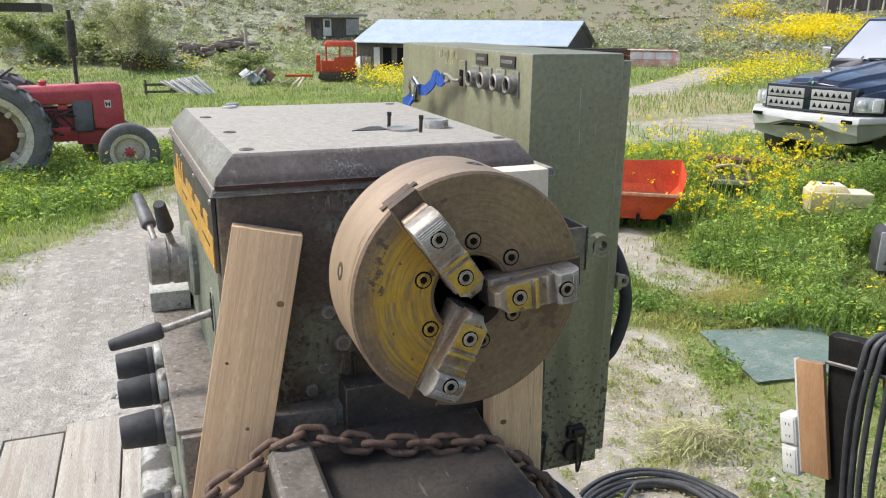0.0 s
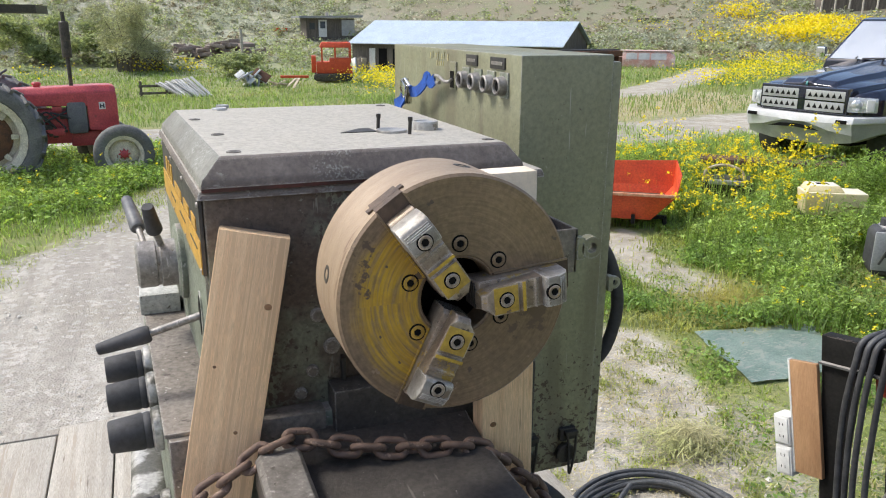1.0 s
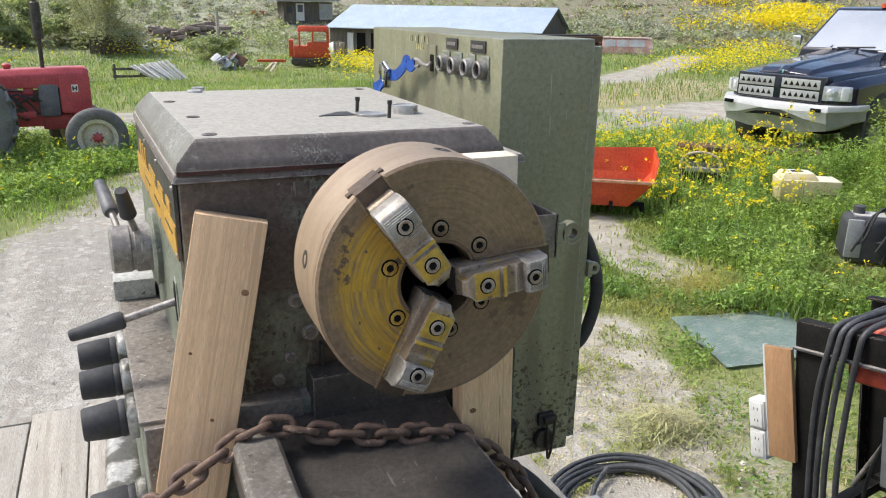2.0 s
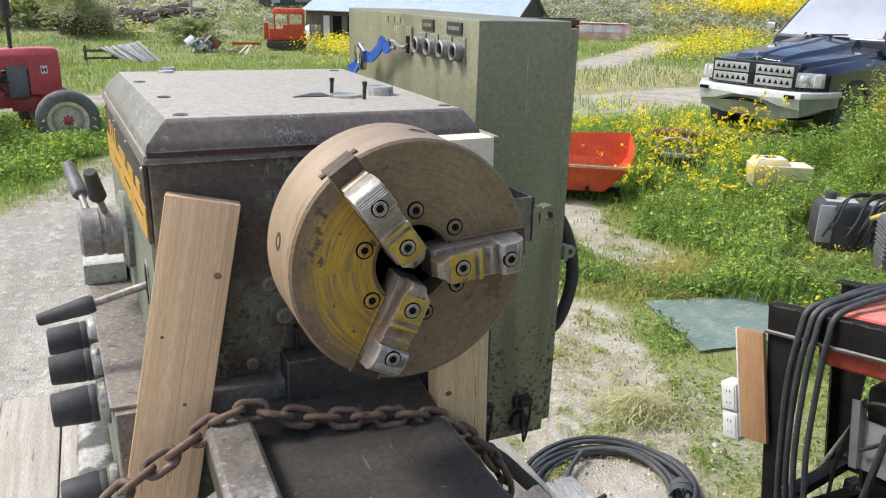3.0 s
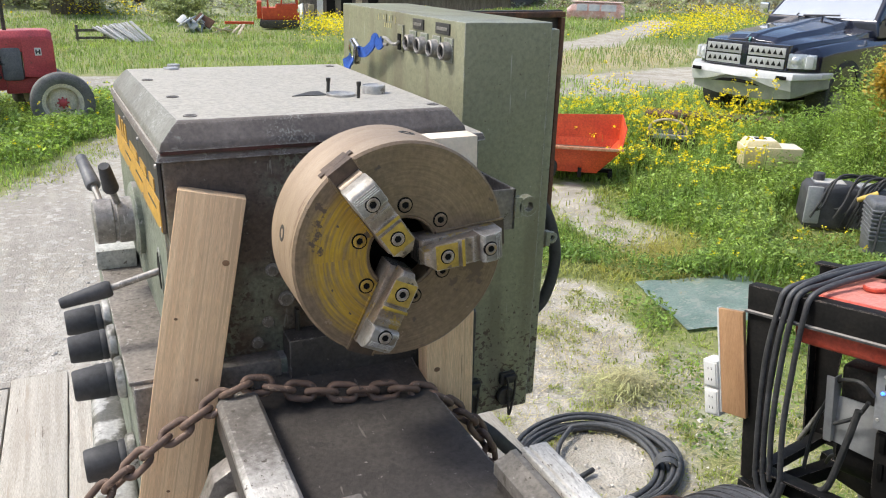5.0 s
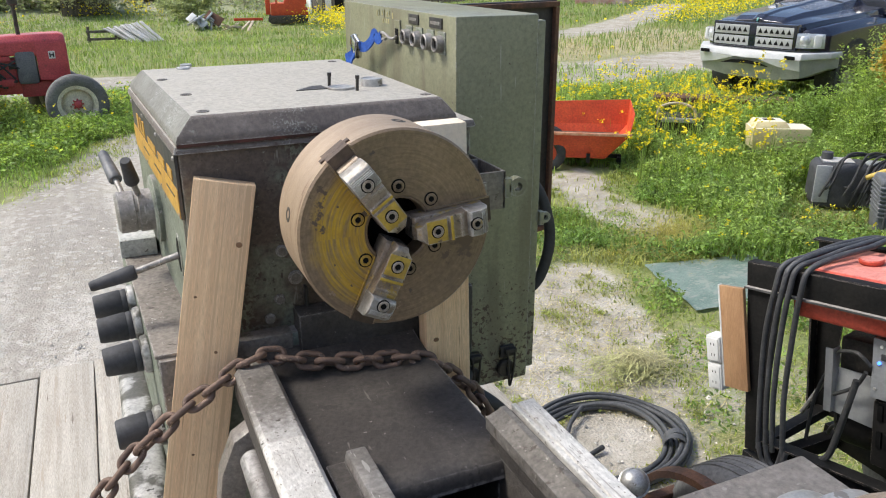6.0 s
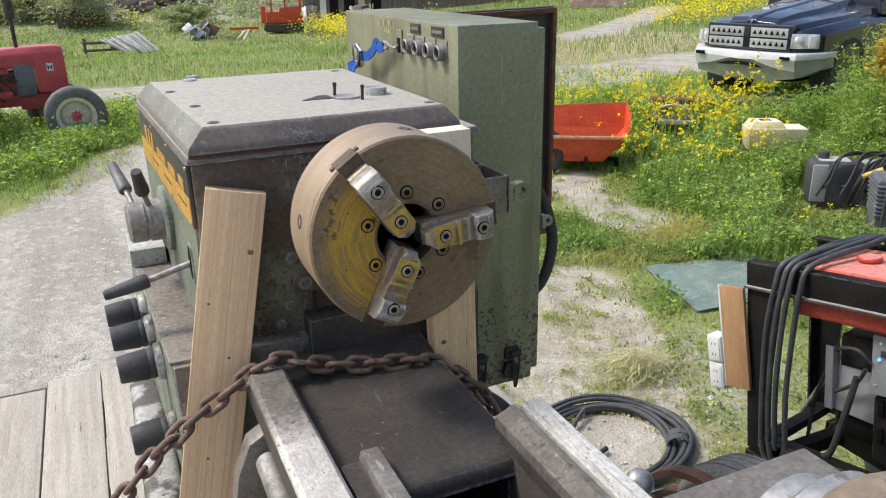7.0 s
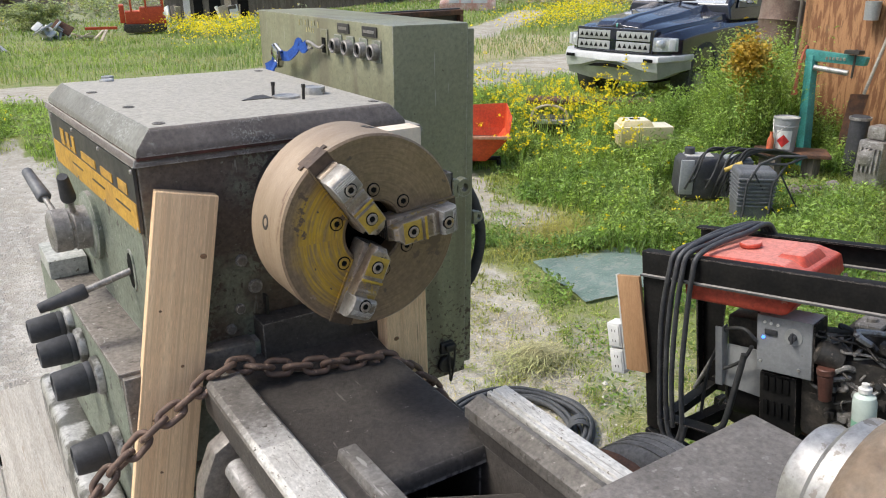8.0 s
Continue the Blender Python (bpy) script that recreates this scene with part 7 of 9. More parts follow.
# ---------- orange tipping cart ----------
cart = thing("tipping_cart", label="orange-red steel tipping cart with a worn floor", category="cart", m=ground_pose(4.72, 6.86, -34))
b = B()
t = B()
lay = [(-0.36, -0.16, 0.22, 0.28, 0.14), (-0.44, -0.28, 0.46, 0.34, 0.42)]
prev = None
for x0, y0, x1, y1, z in lay:
    r = [t.verts.new(p) for p in ((x0, y0, z), (x1, y0, z), (x1, y1, z), (x0, y1, z))]
    if prev:
        for i in range(4):
            t.faces.new((prev[i], prev[(i + 1) % 4], r[(i + 1) % 4], r[i]))
    else:
        t.faces.new(r[::-1])
    prev = r
bmesh.ops.recalc_face_normals(t, faces=t.faces)
bmesh.ops.solidify(t, geom=t.faces[:], thickness=0.006)
join(b, t)
part("hopper", b, M_ORANGE, cart)
b = B()
box(b, -0.46, 0.48, -0.305, -0.275, 0.415, 0.445, 0.004)
part("front_lip", b, mat("worn_pale_lip", (0.62, 0.34, 0.22), (0.50, 0.20, 0.10), 0.6, 0, 12, 80, 0.15), cart, "pale worn lip")
b = B()
hexa(b, [(-0.44, 0.335, 0.42), (0.46, 0.335, 0.42), (0.46, 0.345, 0.42), (-0.44, 0.345, 0.42)], [(-0.44, 0.365, 0.66), (0.47, 0.365, 0.70), (0.47, 0.375, 0.70), (-0.44, 0.375, 0.66)])
part("back_panel", b, M_ORANGE, cart)
b = B()
hexa(b, [(0.455, -0.26, 0.43), (0.463, -0.26, 0.43), (0.463, 0.34, 0.43), (0.455, 0.34, 0.43)], [(0.50, -0.10, 0.62), (0.508, -0.10, 0.62), (0.478, 0.37, 0.70), (0.470, 0.37, 0.70)])
part("side_panel", b, M_ORANGE, cart)
b = B()
hexa(b, [(-0.40, -0.22, 0.325), (0.37, -0.22, 0.325), (0.37, 0.31, 0.325), (-0.40, 0.31, 0.325)], [(-0.40, -0.22, 0.335), (0.37, -0.22, 0.335), (0.37, 0.31, 0.335), (-0.40, 0.31, 0.335)])
part("load_floor", b, M_RUST, cart)
for y in (-0.18, 0.34):
    b = B()
    wm = Matrix.Translation((-0.40, y, 0.19)) @ Matrix.Rotation(radians(90), 4, "X")
    tyre(b, 0.20, 0.09, 0.10, wm, 0, 30)
    w = part("tyre", b, M_RUBBER, cart)
    b = B()
    rev(b, [(0, -0.03), (0.03, -0.04), (0.1, -0.02), (0.1, 0.02), (0.03, 0.04), (0, 0.03)], m=wm)
    part("rim", b, M_ORANGE, w)
b = B()
box(b, -0.42, 0.40, 0.05, 0.10, 0.10, 0.14, 0.003)
box(b, 0.02, 0.06, -0.215, -0.19, 0.10, 0.20, 0.003)
box(b, 0.36, 0.40, 0.0, 0.15, 0.0, 0.12, 0.003)
part("frame", b, M_FRAME, cart)

# ---------- cream plastic box in the weeds ----------
ybm = ground_pose(6.57, 5.93, -30, 0.21) @ Matrix.Scale(0.86, 4)
yb = thing("plastic_box", label="cream plastic tank box half hidden in tall weeds", category="box", m=ybm)
b = B()
hexa(b, [(-0.33, -0.17, 0.0), (0.33, -0.17, 0.0), (0.33, 0.17, 0.0), (-0.33, 0.17, 0.0)], [(-0.36, -0.19, 0.28), (0.36, -0.19, 0.28), (0.36, 0.19, 0.28), (-0.36, 0.19, 0.28)], 0.02)
part("box_body", b, M_CREAMBOX, yb)
b = B()
hexa(b, [(-0.34, -0.17, 0.28), (0.10, -0.17, 0.28), (0.10, 0.17, 0.28), (-0.34, 0.17, 0.28)], [(-0.30, -0.13, 0.36), (0.04, -0.13, 0.36), (0.04, 0.13, 0.36), (-0.30, 0.13, 0.36)], 0.015)
part("raised_top", b, M_CREAMBOX, yb)
b = B()
box(b, -0.20, -0.06, -0.05, 0.05, 0.3605, 0.363, 0.001)
part("top_opening", b, M_HOLE, yb)
b = B()
box(b, 0.06, 0.30, -0.192, -0.186, 0.10, 0.12)
part("writing_bar", b, M_RUST, yb)
b = B()
box(b, -0.30, 0.30, -0.15, 0.15, -0.26, 0.0, 0.01)
part("skid", b, M_DARK, yb)

# ---------- rusty machine remains in the weeds ----------
rm_ = thing("scrap_machine", label="rusty small engine frame lying among mustard weeds", category="scrap", m=ground_pose(6.65, 7.6, -40))
b = B()
box(b, -0.30, 0.30, -0.15, 0.2, 0.0, 0.24, 0.03)
part("crankcase", b, M_ENGINE, rm_)
b = B()
tube(b, smooth_path([(-0.28, -0.2, 0.2), (-0.24, -0.2, 0.36), (-0.05, -0.2, 0.42), (0.15, -0.2, 0.36), (0.2, -0.2, 0.22)], 8), 0.018, 10)
part("handle_tube", b, M_CREAM, rm_)
b = B()
box(b, -0.22, 0.2, -0.24, -0.14, 0.18, 0.23, 0.01)
part("silver_rail", b, M_ALU, rm_)
b = B()
box(b, -0.35, 1.4, 0.35, 0.75, 0.34, 0.40, 0.01)
box(b, -0.2, -0.1, 0.45, 0.65, 0.0, 0.34)
box(b, 1.1, 1.2, 0.45, 0.65, 0.0, 0.34)
part("old_plank_top", b, M_RUST, rm_)
b = B()
for k in range(2):
    tube(b, smooth_path([(0.9 + k * 0.1, 0.3, 0.42), (1.05 + k * 0.1, 0.3, 0.52), (1.25, 0.35, 0.47), (1.35, 0.45, 0.3)], 6), 0.014, 8)
part("bent_pipe", b, M_DARK, rm_)

# ---------- pressure washer and ribbed crate with hoses ----------
pw = thing("pressure_washer", label="black plastic pressure washer with tangled hoses", category="machine", m=ground_pose(6.10, 4.72, -38, 0.02))
b = B()
loft(b, [[(-x, -y, z), (x, -y, z), (x, y, z), (-x, y, z)] for x, y, z in ((0.22, 0.16, 0.0), (0.24, 0.17, 0.08), (0.235, 0.165, 0.36), (0.20, 0.14, 0.41))], bev=0.03)
part("housing", b, M_BLACK, pw)
b = B()
box(b, -0.235, -0.10, -0.180, -0.15, 0.05, 0.40, 0.012)
part("grey_panel", b, M_GREYMETAL, pw)
b = B()
cyl(b, (-0.12, 0.02, 0.40), (-0.12, 0.02, 0.49), 0.05, bev=0.006)
part("filler_neck", b, M_BLACK, pw)
b = B()
loft(b, [[(0.02 + x, -0.17 - y, z), (0.30 + x, -0.17 - y, z), (0.30 + x, 0.1, z), (0.02 + x, 0.1, z)] for x, y, z in ((0.16, 0, 0.02), (0.16, 0.0, 0.36), (0.17, 0, 0.40))], bev=0.02)
part("motor_cover", b, M_DUSTYBLACK, pw)
b = B()
box(b, 0.20, 0.45, -0.14, 0.06, 0.401, 0.42, 0.01)
part("clear_lid", b, M_ALU, pw)
b = B()
box(b, -0.17, 0.10, -0.10, 0.10, 0.405, 0.425, 0.008)
part("top_panel", b, M_GREYMETAL, pw, "pale grey top panel")
rh = random.Random(5)
for i in range(13):
    b = B()
    x0 = rh.uniform(-0.2, 0.25)
    tube(b, smooth_path([(x0, -0.20 - 0.01 * (i % 4), 0.03 + 0.015 * i), (x0 + 0.05, -0.24, 0.26), (x0 + 0.16, -0.17, 0.42 + 0.008 * i), (x0 + 0.40, -0.10, 0.50), (x0 + 0.62, -0.05, 0.46), (x0 + 0.8, 0.0, 0.40)], 7), 0.011, 8)
    part("hose", b, M_RUBBER, pw)
b = B()
cyl(b, (0.16, -0.27, 0.33), (0.32, -0.27, 0.40), 0.022, 0.028, bev=0.004)
part("yellow_nozzle", b, mat("yellow_plastic", (0.62, 0.45, 0.1), (0.55, 0.38, 0.08), 0.5, 0, 10, 50, 0.05), pw, "yellow spray nozzle")
cr = thing("ribbed_crate", label="dark grey ribbed plastic crate with a black folding handle", category="crate", m=ground_pose(6.01, 4.05, -40) @ Matrix.Diagonal((0.87, 0.9, 0.97, 1)))
b = B()
loft(b, [[(-x, -y, z), (x, -y, z), (x, y, z), (-x, y, z)] for x, y, z in ((0.17, 0.15, 0.0), (0.20, 0.17, 0.46), (0.18, 0.15, 0.49))], bev=0.02)
part("crate_body", b, M_DUSTYBLACK, cr)
for k in range(8):
    b = B()
    s = 0.175 + 0.003 * k
    box(b, -s - 0.008, s + 0.008, -s + 0.012 - 0.012, s - 0.012 + 0.012, 0.14 + k * 0.038, 0.158 + k * 0.038, 0.006)
    part("rib", b, M_DUSTYBLACK, cr)
for x in (-0.12, 0.14):
    b = B()
    tube(b, [(x, -0.20, 0.05), (x + 0.0, -0.21, 0.38), (x + 0.10, -0.23, 0.58), (x + 0.28, -0.24, 0.66)], 0.013, 8)
    tube(b, [(x + 0.05, -0.22, 0.5), (x + 0.3, -0.1, 0.15), (x + 0.42, -0.06, 0.0)], 0.009, 8)
    part("handle_bar", b, M_BLACK, cr)
b = B()
tube(b, [(0.16, -0.24, 0.66), (0.42, -0.24, 0.66)], 0.013, 8)
tube(b, [(-0.02, -0.23, 0.58), (0.24, -0.23, 0.58)], 0.013, 8)
part("handle_grip", b, M_BLACK, cr)

# ---------- plywood shed, teal stand, pail ----------
shed = thing("plywood_shed", (8.6, 5.0, 0.15), "shed wall of weathered orange-brown plywood", "shed")
u = Vector((-0.02, -1.0, 0)).normalized()
for k in range(3):
    s0 = Vector((8.72, 5.50, 0)) + u * (1.22 * k)
    s1 = s0 + u * 1.215
    zb = 0.12
    b = B()
    hexa(b, [(s0.x, s0.y, zb), (s1.x, s1.y, zb), (s1.x + 0.02, s1.y, zb), (s0.x + 0.02, s0.y, zb)], [(s0.x, s0.y, zb + 2.44), (s1.x, s1.y, zb + 2.44), (s1.x + 0.02, s1.y, zb + 2.44), (s0.x + 0.02, s0.y, zb + 2.44)], 0.001)
    part("plywood_sheet", b, M_PLY, shed)
b = B()
box(b, 8.75, 11.5, 1.9, 5.48, 2.5, 2.58, 0.01)
part("roof", b, M_BARN, shed)
b = B()
box(b, 8.745, 11.3, 5.42, 5.46, 0.1, 2.5)
box(b, 11.26, 11.3, 1.9, 5.42, 0.1, 2.5)
box(b, 8.745, 11.26, 1.9, 1.94, 0.1, 2.5)
part("back_wall", b, M_BARN, shed)
b = B()
cyl(b, (8.60, 5.44, 0.12), (8.62, 5.50, 2.3), 0.02, seg=8)
part("corner_pole", b, M_BARN, shed)

st = thing("teal_stand", (7.95, 4.75, 0.1), "teal painted steel stand with a cantilever arm", "stand")
b = B()
hexa(b, [(7.82, 4.68, 0.08), (7.94, 4.65, 0.08), (7.96, 4.76, 0.08), (7.84, 4.79, 0.08)], [(7.94, 4.83, 1.36), (8.03, 4.82, 1.36), (8.05, 4.92, 1.36), (7.96, 4.93, 1.36)], 0.01)
part("column", b, M_TEAL, st)
b = B()
hexa(b, [(7.94, 4.90, 1.30), (8.02, 4.90, 1.30), (8.18, 4.34, 1.28), (8.10, 4.34, 1.28)], [(7.94, 4.94, 1.42), (8.02, 4.94, 1.42), (8.18, 4.32, 1.37), (8.10, 4.32, 1.37)], 0.008)
arm = part("arm", b, M_TEAL, st)
for k in range(6):
    b = B()
    y = 4.70 - k * 0.035
    x = 7.94 + (4.92 - y) * 0.26 - 0.002
    box(b, x - 0.004, x, y - 0.012, y + 0.012, 1.325, 1.355)
    part("letter_bar", b, M_GREEN, arm)
b = B()
cyl(b, (7.94, 4.80, 1.235), (8.04, 4.46, 1.20), 0.03, bev=0.004)
part("steel_ram", b, M_STEEL, st, "bright steel ram")
b = B()
tube(b, [(8.05, 4.42, 1.15), (8.06, 4.42, 1.45)], 0.012, 8)
box(b, 8.0, 8.12, 4.36, 4.52, 1.40, 1.44, 0.004)
part("clamp", b, M_DARK, st)
b = B()
for k in range(4):
    tube(b, smooth_path([(7.90 - k * 0.012, 4.93 + k * 0.01, 0.92), (7.90, 4.95, 1.15), (7.94, 4.94, 1.40), (7.98, 4.93, 1.44), (8.0, 4.95, 1.3)], 6), 0.014, 8)
single("extension_lead", b, mat("orange_cord", (0.55, 0.16, 0.09), (0.45, 0.12, 0.07), 0.6, 0, 20, 80, 0.1), "orange extension cord draped over the teal stand", "cord")

bench = thing("low_bench", (7.3, 4.55, 0.08), "low wooden board on blocks used as a bench", "bench")
b = B()
hexa(b, [(7.06, 4.80, 0.36), (7.55, 4.20, 0.36), (7.85, 4.45, 0.36), (7.36, 5.0, 0.36)], [(7.06, 4.80, 0.40), (7.55, 4.20, 0.40), (7.85, 4.45, 0.40), (7.36, 5.0, 0.40)], 0.006)
part("bench_top", b, M_RUST, bench)
b = B()
box(b, 7.2, 7.32, 4.62, 4.82, 0.05, 0.36, 0.01)
part("block", b, M_BARN, bench)
b = B()
box(b, 7.5, 7.64, 4.36, 4.5, 0.05, 0.36, 0.01)
part("block", b, M_BARN, bench)
pail = thing("paint_pail", (7.40, 4.68, 0.40), "grey steel pail with a white hazard label on the bench", "pail")
b = B()
rev(b, [(0, 0), (0.114, 0), (0.116, 0.01), (0.126, 0.26), (0.130, 0.262), (0.130, 0.275), (0.126, 0.28), (0.128, 0.34), (0.133, 0.345), (0.133, 0.36), (0.126, 0.362), (0.123, 0.35), (0.110, 0.35), (0, 0.35)], (7.40, 4.68, 0.401), (7.40, 4.68, 2), 36)
part("pail_body", b, M_GREYMETAL, pail)
vd = (Vector((-0.25, -0.14, 0)) - Vector((7.40, 4.68, 0))).normalized()
sd = vd.cross(Vector((0, 0, 1)))


def label_patch(bm, w, z0, z1, r, rot=0.0, n=6):
    t = B()
    rows_ = []
    for i in range(n + 1):
        a = (i / n - 0.5) * w / r + rot
        d = vd * math.cos(a) + sd * math.sin(a)
        rows_.append([t.verts.new((7.40 + d.x * rr, 4.68 + d.y * rr, 0.401 + z)) for rr, z in ((r, z0), (r + 0.006, z1))])
    for p, q in zip(rows_, rows_[1:]):
        t.faces.new((p[0], q[0], q[1], p[1]))
    return join(bm, t)


b = B()
label_patch(b, 0.155, 0.03, 0.23, 0.1200, 0.05)
lb = part("label", b, M_WHITE, pail, "white paper hazard label")
b = B()
t = B()
for p in ((0, 0.05), (0.07, 0.12), (0, 0.19), (-0.07, 0.12)):
    a = p[0] * 0.9 / 0.125 + 0.08
    d = vd * math.cos(a) + sd * math.sin(a)
    t.verts.new((7.40 + d.x * 0.130, 4.68 + d.y * 0.130, 0.401 + p[1]))
t.verts.ensure_lookup_table()
t.faces.new(t.verts[:])
join(b, t)
part("red_diamond", b, mat("label_red", (0.55, 0.03, 0.03), None, 0.5, 0, 5, 30, 0), lb)
b = B()
tube(b, smooth_path([(7.40 + sd.x * 0.131, 4.68 + sd.y * 0.131, 0.73), (7.40 + vd.x * 0.145 + sd.x * 0.1, 4.68 + vd.y * 0.145 + sd.y * 0.1, 0.60), (7.40 + vd.x * 0.155, 4.68 + vd.y * 0.155, 0.68), (7.40 - sd.x * 0.131, 4.68 - sd.y * 0.131, 0.73)], 6), 0.004, 6)
part("wire_handle", b, M_STEEL, pail)
b = B()
rev(b, [(0, 0), (0.035, 0), (0.035, 0.13), (0.015, 0.17), (0.015, 0.21), (0, 0.21)], (7.22, 4.72, 0.401), (7.22, 4.72, 2), 16)
single("spray_bottle", b, mat("orange_bottle", (0.55, 0.16, 0.06), (0.5, 0.1, 0.05), 0.5, 0, 12, 60, 0.05), "small orange bottle on the bench", "bottle")
# leaning shovel and hanging pot on the plywood
sv = thing("shovel", (8.5, 4.3, 0.14), "long pale shovel handle leaning against the plywood", "shovel")
b = B()
cyl(b, (8.36, 4.42, 0.95), (8.66, 4.28, 2.2), 0.018, seg=10)
part("handle", b, M_DECK, sv)
b = B()
hexa(b, [(8.14, 4.52, 0.13), (8.26, 4.42, 0.13), (8.27, 4.43, 0.13), (8.15, 4.53, 0.13)], [(8.28, 4.52, 0.95), (8.40, 4.38, 0.95), (8.41, 4.39, 0.95), (8.29, 4.53, 0.95)])
part("blade", b, M_RUST, sv)
b = B()
rev(b, [(0, 0), (0.075, 0), (0.085, 0.20), (0.078, 0.20), (0.07, 0.01), (0, 0.01)], (8.60, 4.62, 1.72), (8.60, 4.62, 3), 24)
box(b, 8.66, 8.72, 4.60, 4.64, 1.86, 1.88)
single("hanging_pot", b, M_GREYMETAL, "grey metal pot hung on the plywood wall", "pot")
# engine parts at the foot of the wall
ep = thing("scrap_engine", (7.85, 4.0, 0.1), "old small engine parts piled by the shed wall", "scrap")
b = B()
cyl(b, (7.90, 4.16, 0.10), (7.90, 4.16, 0.80), 0.10, 0.095, bev=0.01)
part("black_drum", b, M_BLACK, ep)
b = B()
rev(b, [(0.1, 0), (0.11, 0.0), (0.11, 0.03), (0.1, 0.03), (0.1, 0)], (7.9, 4.16, 0.76), (7.9, 4.16, 2), 24)
part("drum_band", b, M_GREY, ep)
b = B()
box(b, 7.60, 7.86, 3.72, 3.98, 0.1, 0.62, 0.03)
for k in range(5):
    box(b, 7.57, 7.60, 3.74 + k * 0.045, 3.76 + k * 0.045, 0.3, 0.55)
rev(b, [(0, 0), (0.09, 0), (0.09, 0.03), (0.04, 0.05), (0, 0.05)], (7.6, 3.86, 0.45), (6, 3.5, 0.45), 20)
part("engine_case", b, M_GREY, ep)
b = B()
box(b, 7.66, 7.86, 3.76, 3.94, 0.63, 0.76, 0.02)
part("small_tank", b, M_GREY, ep)
rs2 = random.Random(12)
for k in range(14):
    b = B()
    x, y = rs2.uniform(6.9, 7.9), rs2.uniform(3.5, 4.3)
    s = rs2.uniform(0.04, 0.12)
    m = pose(x, y, ground_z(x, y) + s * 0.3, rs2.uniform(-20, 20), rs2.uniform(-20, 20), rs2.uniform(0, 180))
    box(b, -s, s, -s * 0.7, s * 0.7, -s * 0.4, s * 0.4, s * 0.25, m)
    single("stone", b, M_GREYTOP, "grey stone lying in the weeds by the shed", "stone", "stones by the shed")
# rusty drum behind the weeds
b = B()
rev(b, [(0, 0), (0.28, 0), (0.29, 0.01), (0.285, 0.28), (0.30, 0.30), (0.285, 0.32), (0.285, 0.58), (0.30, 0.60), (0.285, 0.62), (0.29, 0.86), (0.27, 0.87), (0.26, 0.84), (0, 0.84)], (9.62, 6.45, 0.98), (9.75, 6.45, 2), 32)
single("rusty_drum", b, mat("drum_rust", (0.20, 0.15, 0.12), (0.14, 0.09, 0.07), 0.7, 0.2, 5, 50, 0.2), "rusty steel drum standing on a timber block behind weeds", "drum")
b = B()
box(b, 9.3, 10.0, 6.1, 6.8, 0.15, 0.985, 0.02)
single("timber_block", b, M_BARN, "grey weathered timber block under the drum", "timber")

# ---------- far things ----------
# orange-red machine with a canopy
rmx = thing("crawler_loader", label="orange-red crawler machine with a canopy and wire side", category="machine", m=ground_pose(10.9, 48.7, -12, 0.1))
b = B()
loft(b, [[(x, -0.75, z0), (x, 0.75, z0), (x, 0.75, z1), (x, -0.75, z1)] for x, z0, z1 in ((-0.7, 0.45, 1.15), (0.1, 0.45, 1.15), (0.12, 0.45, 1.35), (1.35, 0.5, 1.40))], bev=0.05)
part("body", b, M_ORANGE, rmx)
b = B()
hexa(b, [(-0.5, -0.8, 2.0), (1.45, -0.8, 2.0), (1.45, 0.8, 2.0), (-0.5, 0.8, 2.0)], [(-0.35, -0.7, 2.32), (1.4, -0.7, 2.32), (1.4, 0.7, 2.32), (-0.35, 0.7, 2.32)], 0.06)
part("canopy", b, M_ORANGE, rmx)
for x, y in ((-0.35, -0.72), (0.45, -0.72), (1.38, -0.72), (-0.35, 0.72), (1.38, 0.72)):
    b = B()
    box(b, x - 0.05, x + 0.05, y - 0.04, y + 0.04, 1.1, 2.02, 0.01)
    part("post", b, M_ORANGE, rmx)
b = B()
for k in range(6):
    cyl(b, (0.5 + k * 0.15, -0.73, 1.4), (0.5 + k * 0.15, -0.73, 2.0), 0.02, seg=6)
for k in range(3):
    cyl(b, (0.45, -0.73, 1.5 + k * 0.17), (1.38, -0.73, 1.5 + k * 0.17), 0.02, seg=6)
part("mesh_guard", b, M_CREAM, rmx)
for y in (-0.85, 0.85):
    b = B()
    prism(b, [(-0.9, 0.15), (-0.7, 0.0), (1.3, 0.0), (1.5, 0.2), (1.4, 0.45), (-0.8, 0.45)], -0.2, 0.2, Matrix.Translation((0, y, 0)) @ XZ, 0.03)
    part("track", b, M_ENGINE, rmx)
for y in (-0.55, 0.55):
    b = B()
    box(b, 0.75, 1.5, y - 0.12, y + 0.12, 0.2, 0.85, 0.05)
    part("rear_arm", b, M_ORANGE, rmx)
b = B()
box(b, -1.0, -0.72, -0.6, 0.6, 0.5, 1.5, 0.05)
part("front_guard", b, M_ORANGE, rmx)
b = B()
box(b, -2.9, -1.2, -0.9, -0.7, 0.2, 0.35, 0.02)
part("drawbar", b, M_ORANGE, rmx)

# barn with a pale metal roof
barn = thing("barn", (24, 57, -1.3), "long low barn with a pale metal roof and dark boards", "barn")
A_, B_ = Vector((18.4, 63.0, 0)), Vector((30.2, 51.7, 0))
ud = (B_ - A_).normalized()
nd = Vector((-ud.y, ud.x, 0))
if nd.y > 0:
    nd = -nd


def bp3(s, h, z):
    p = A_ + ud * s + nd * h
    return (p.x, p.y, z)


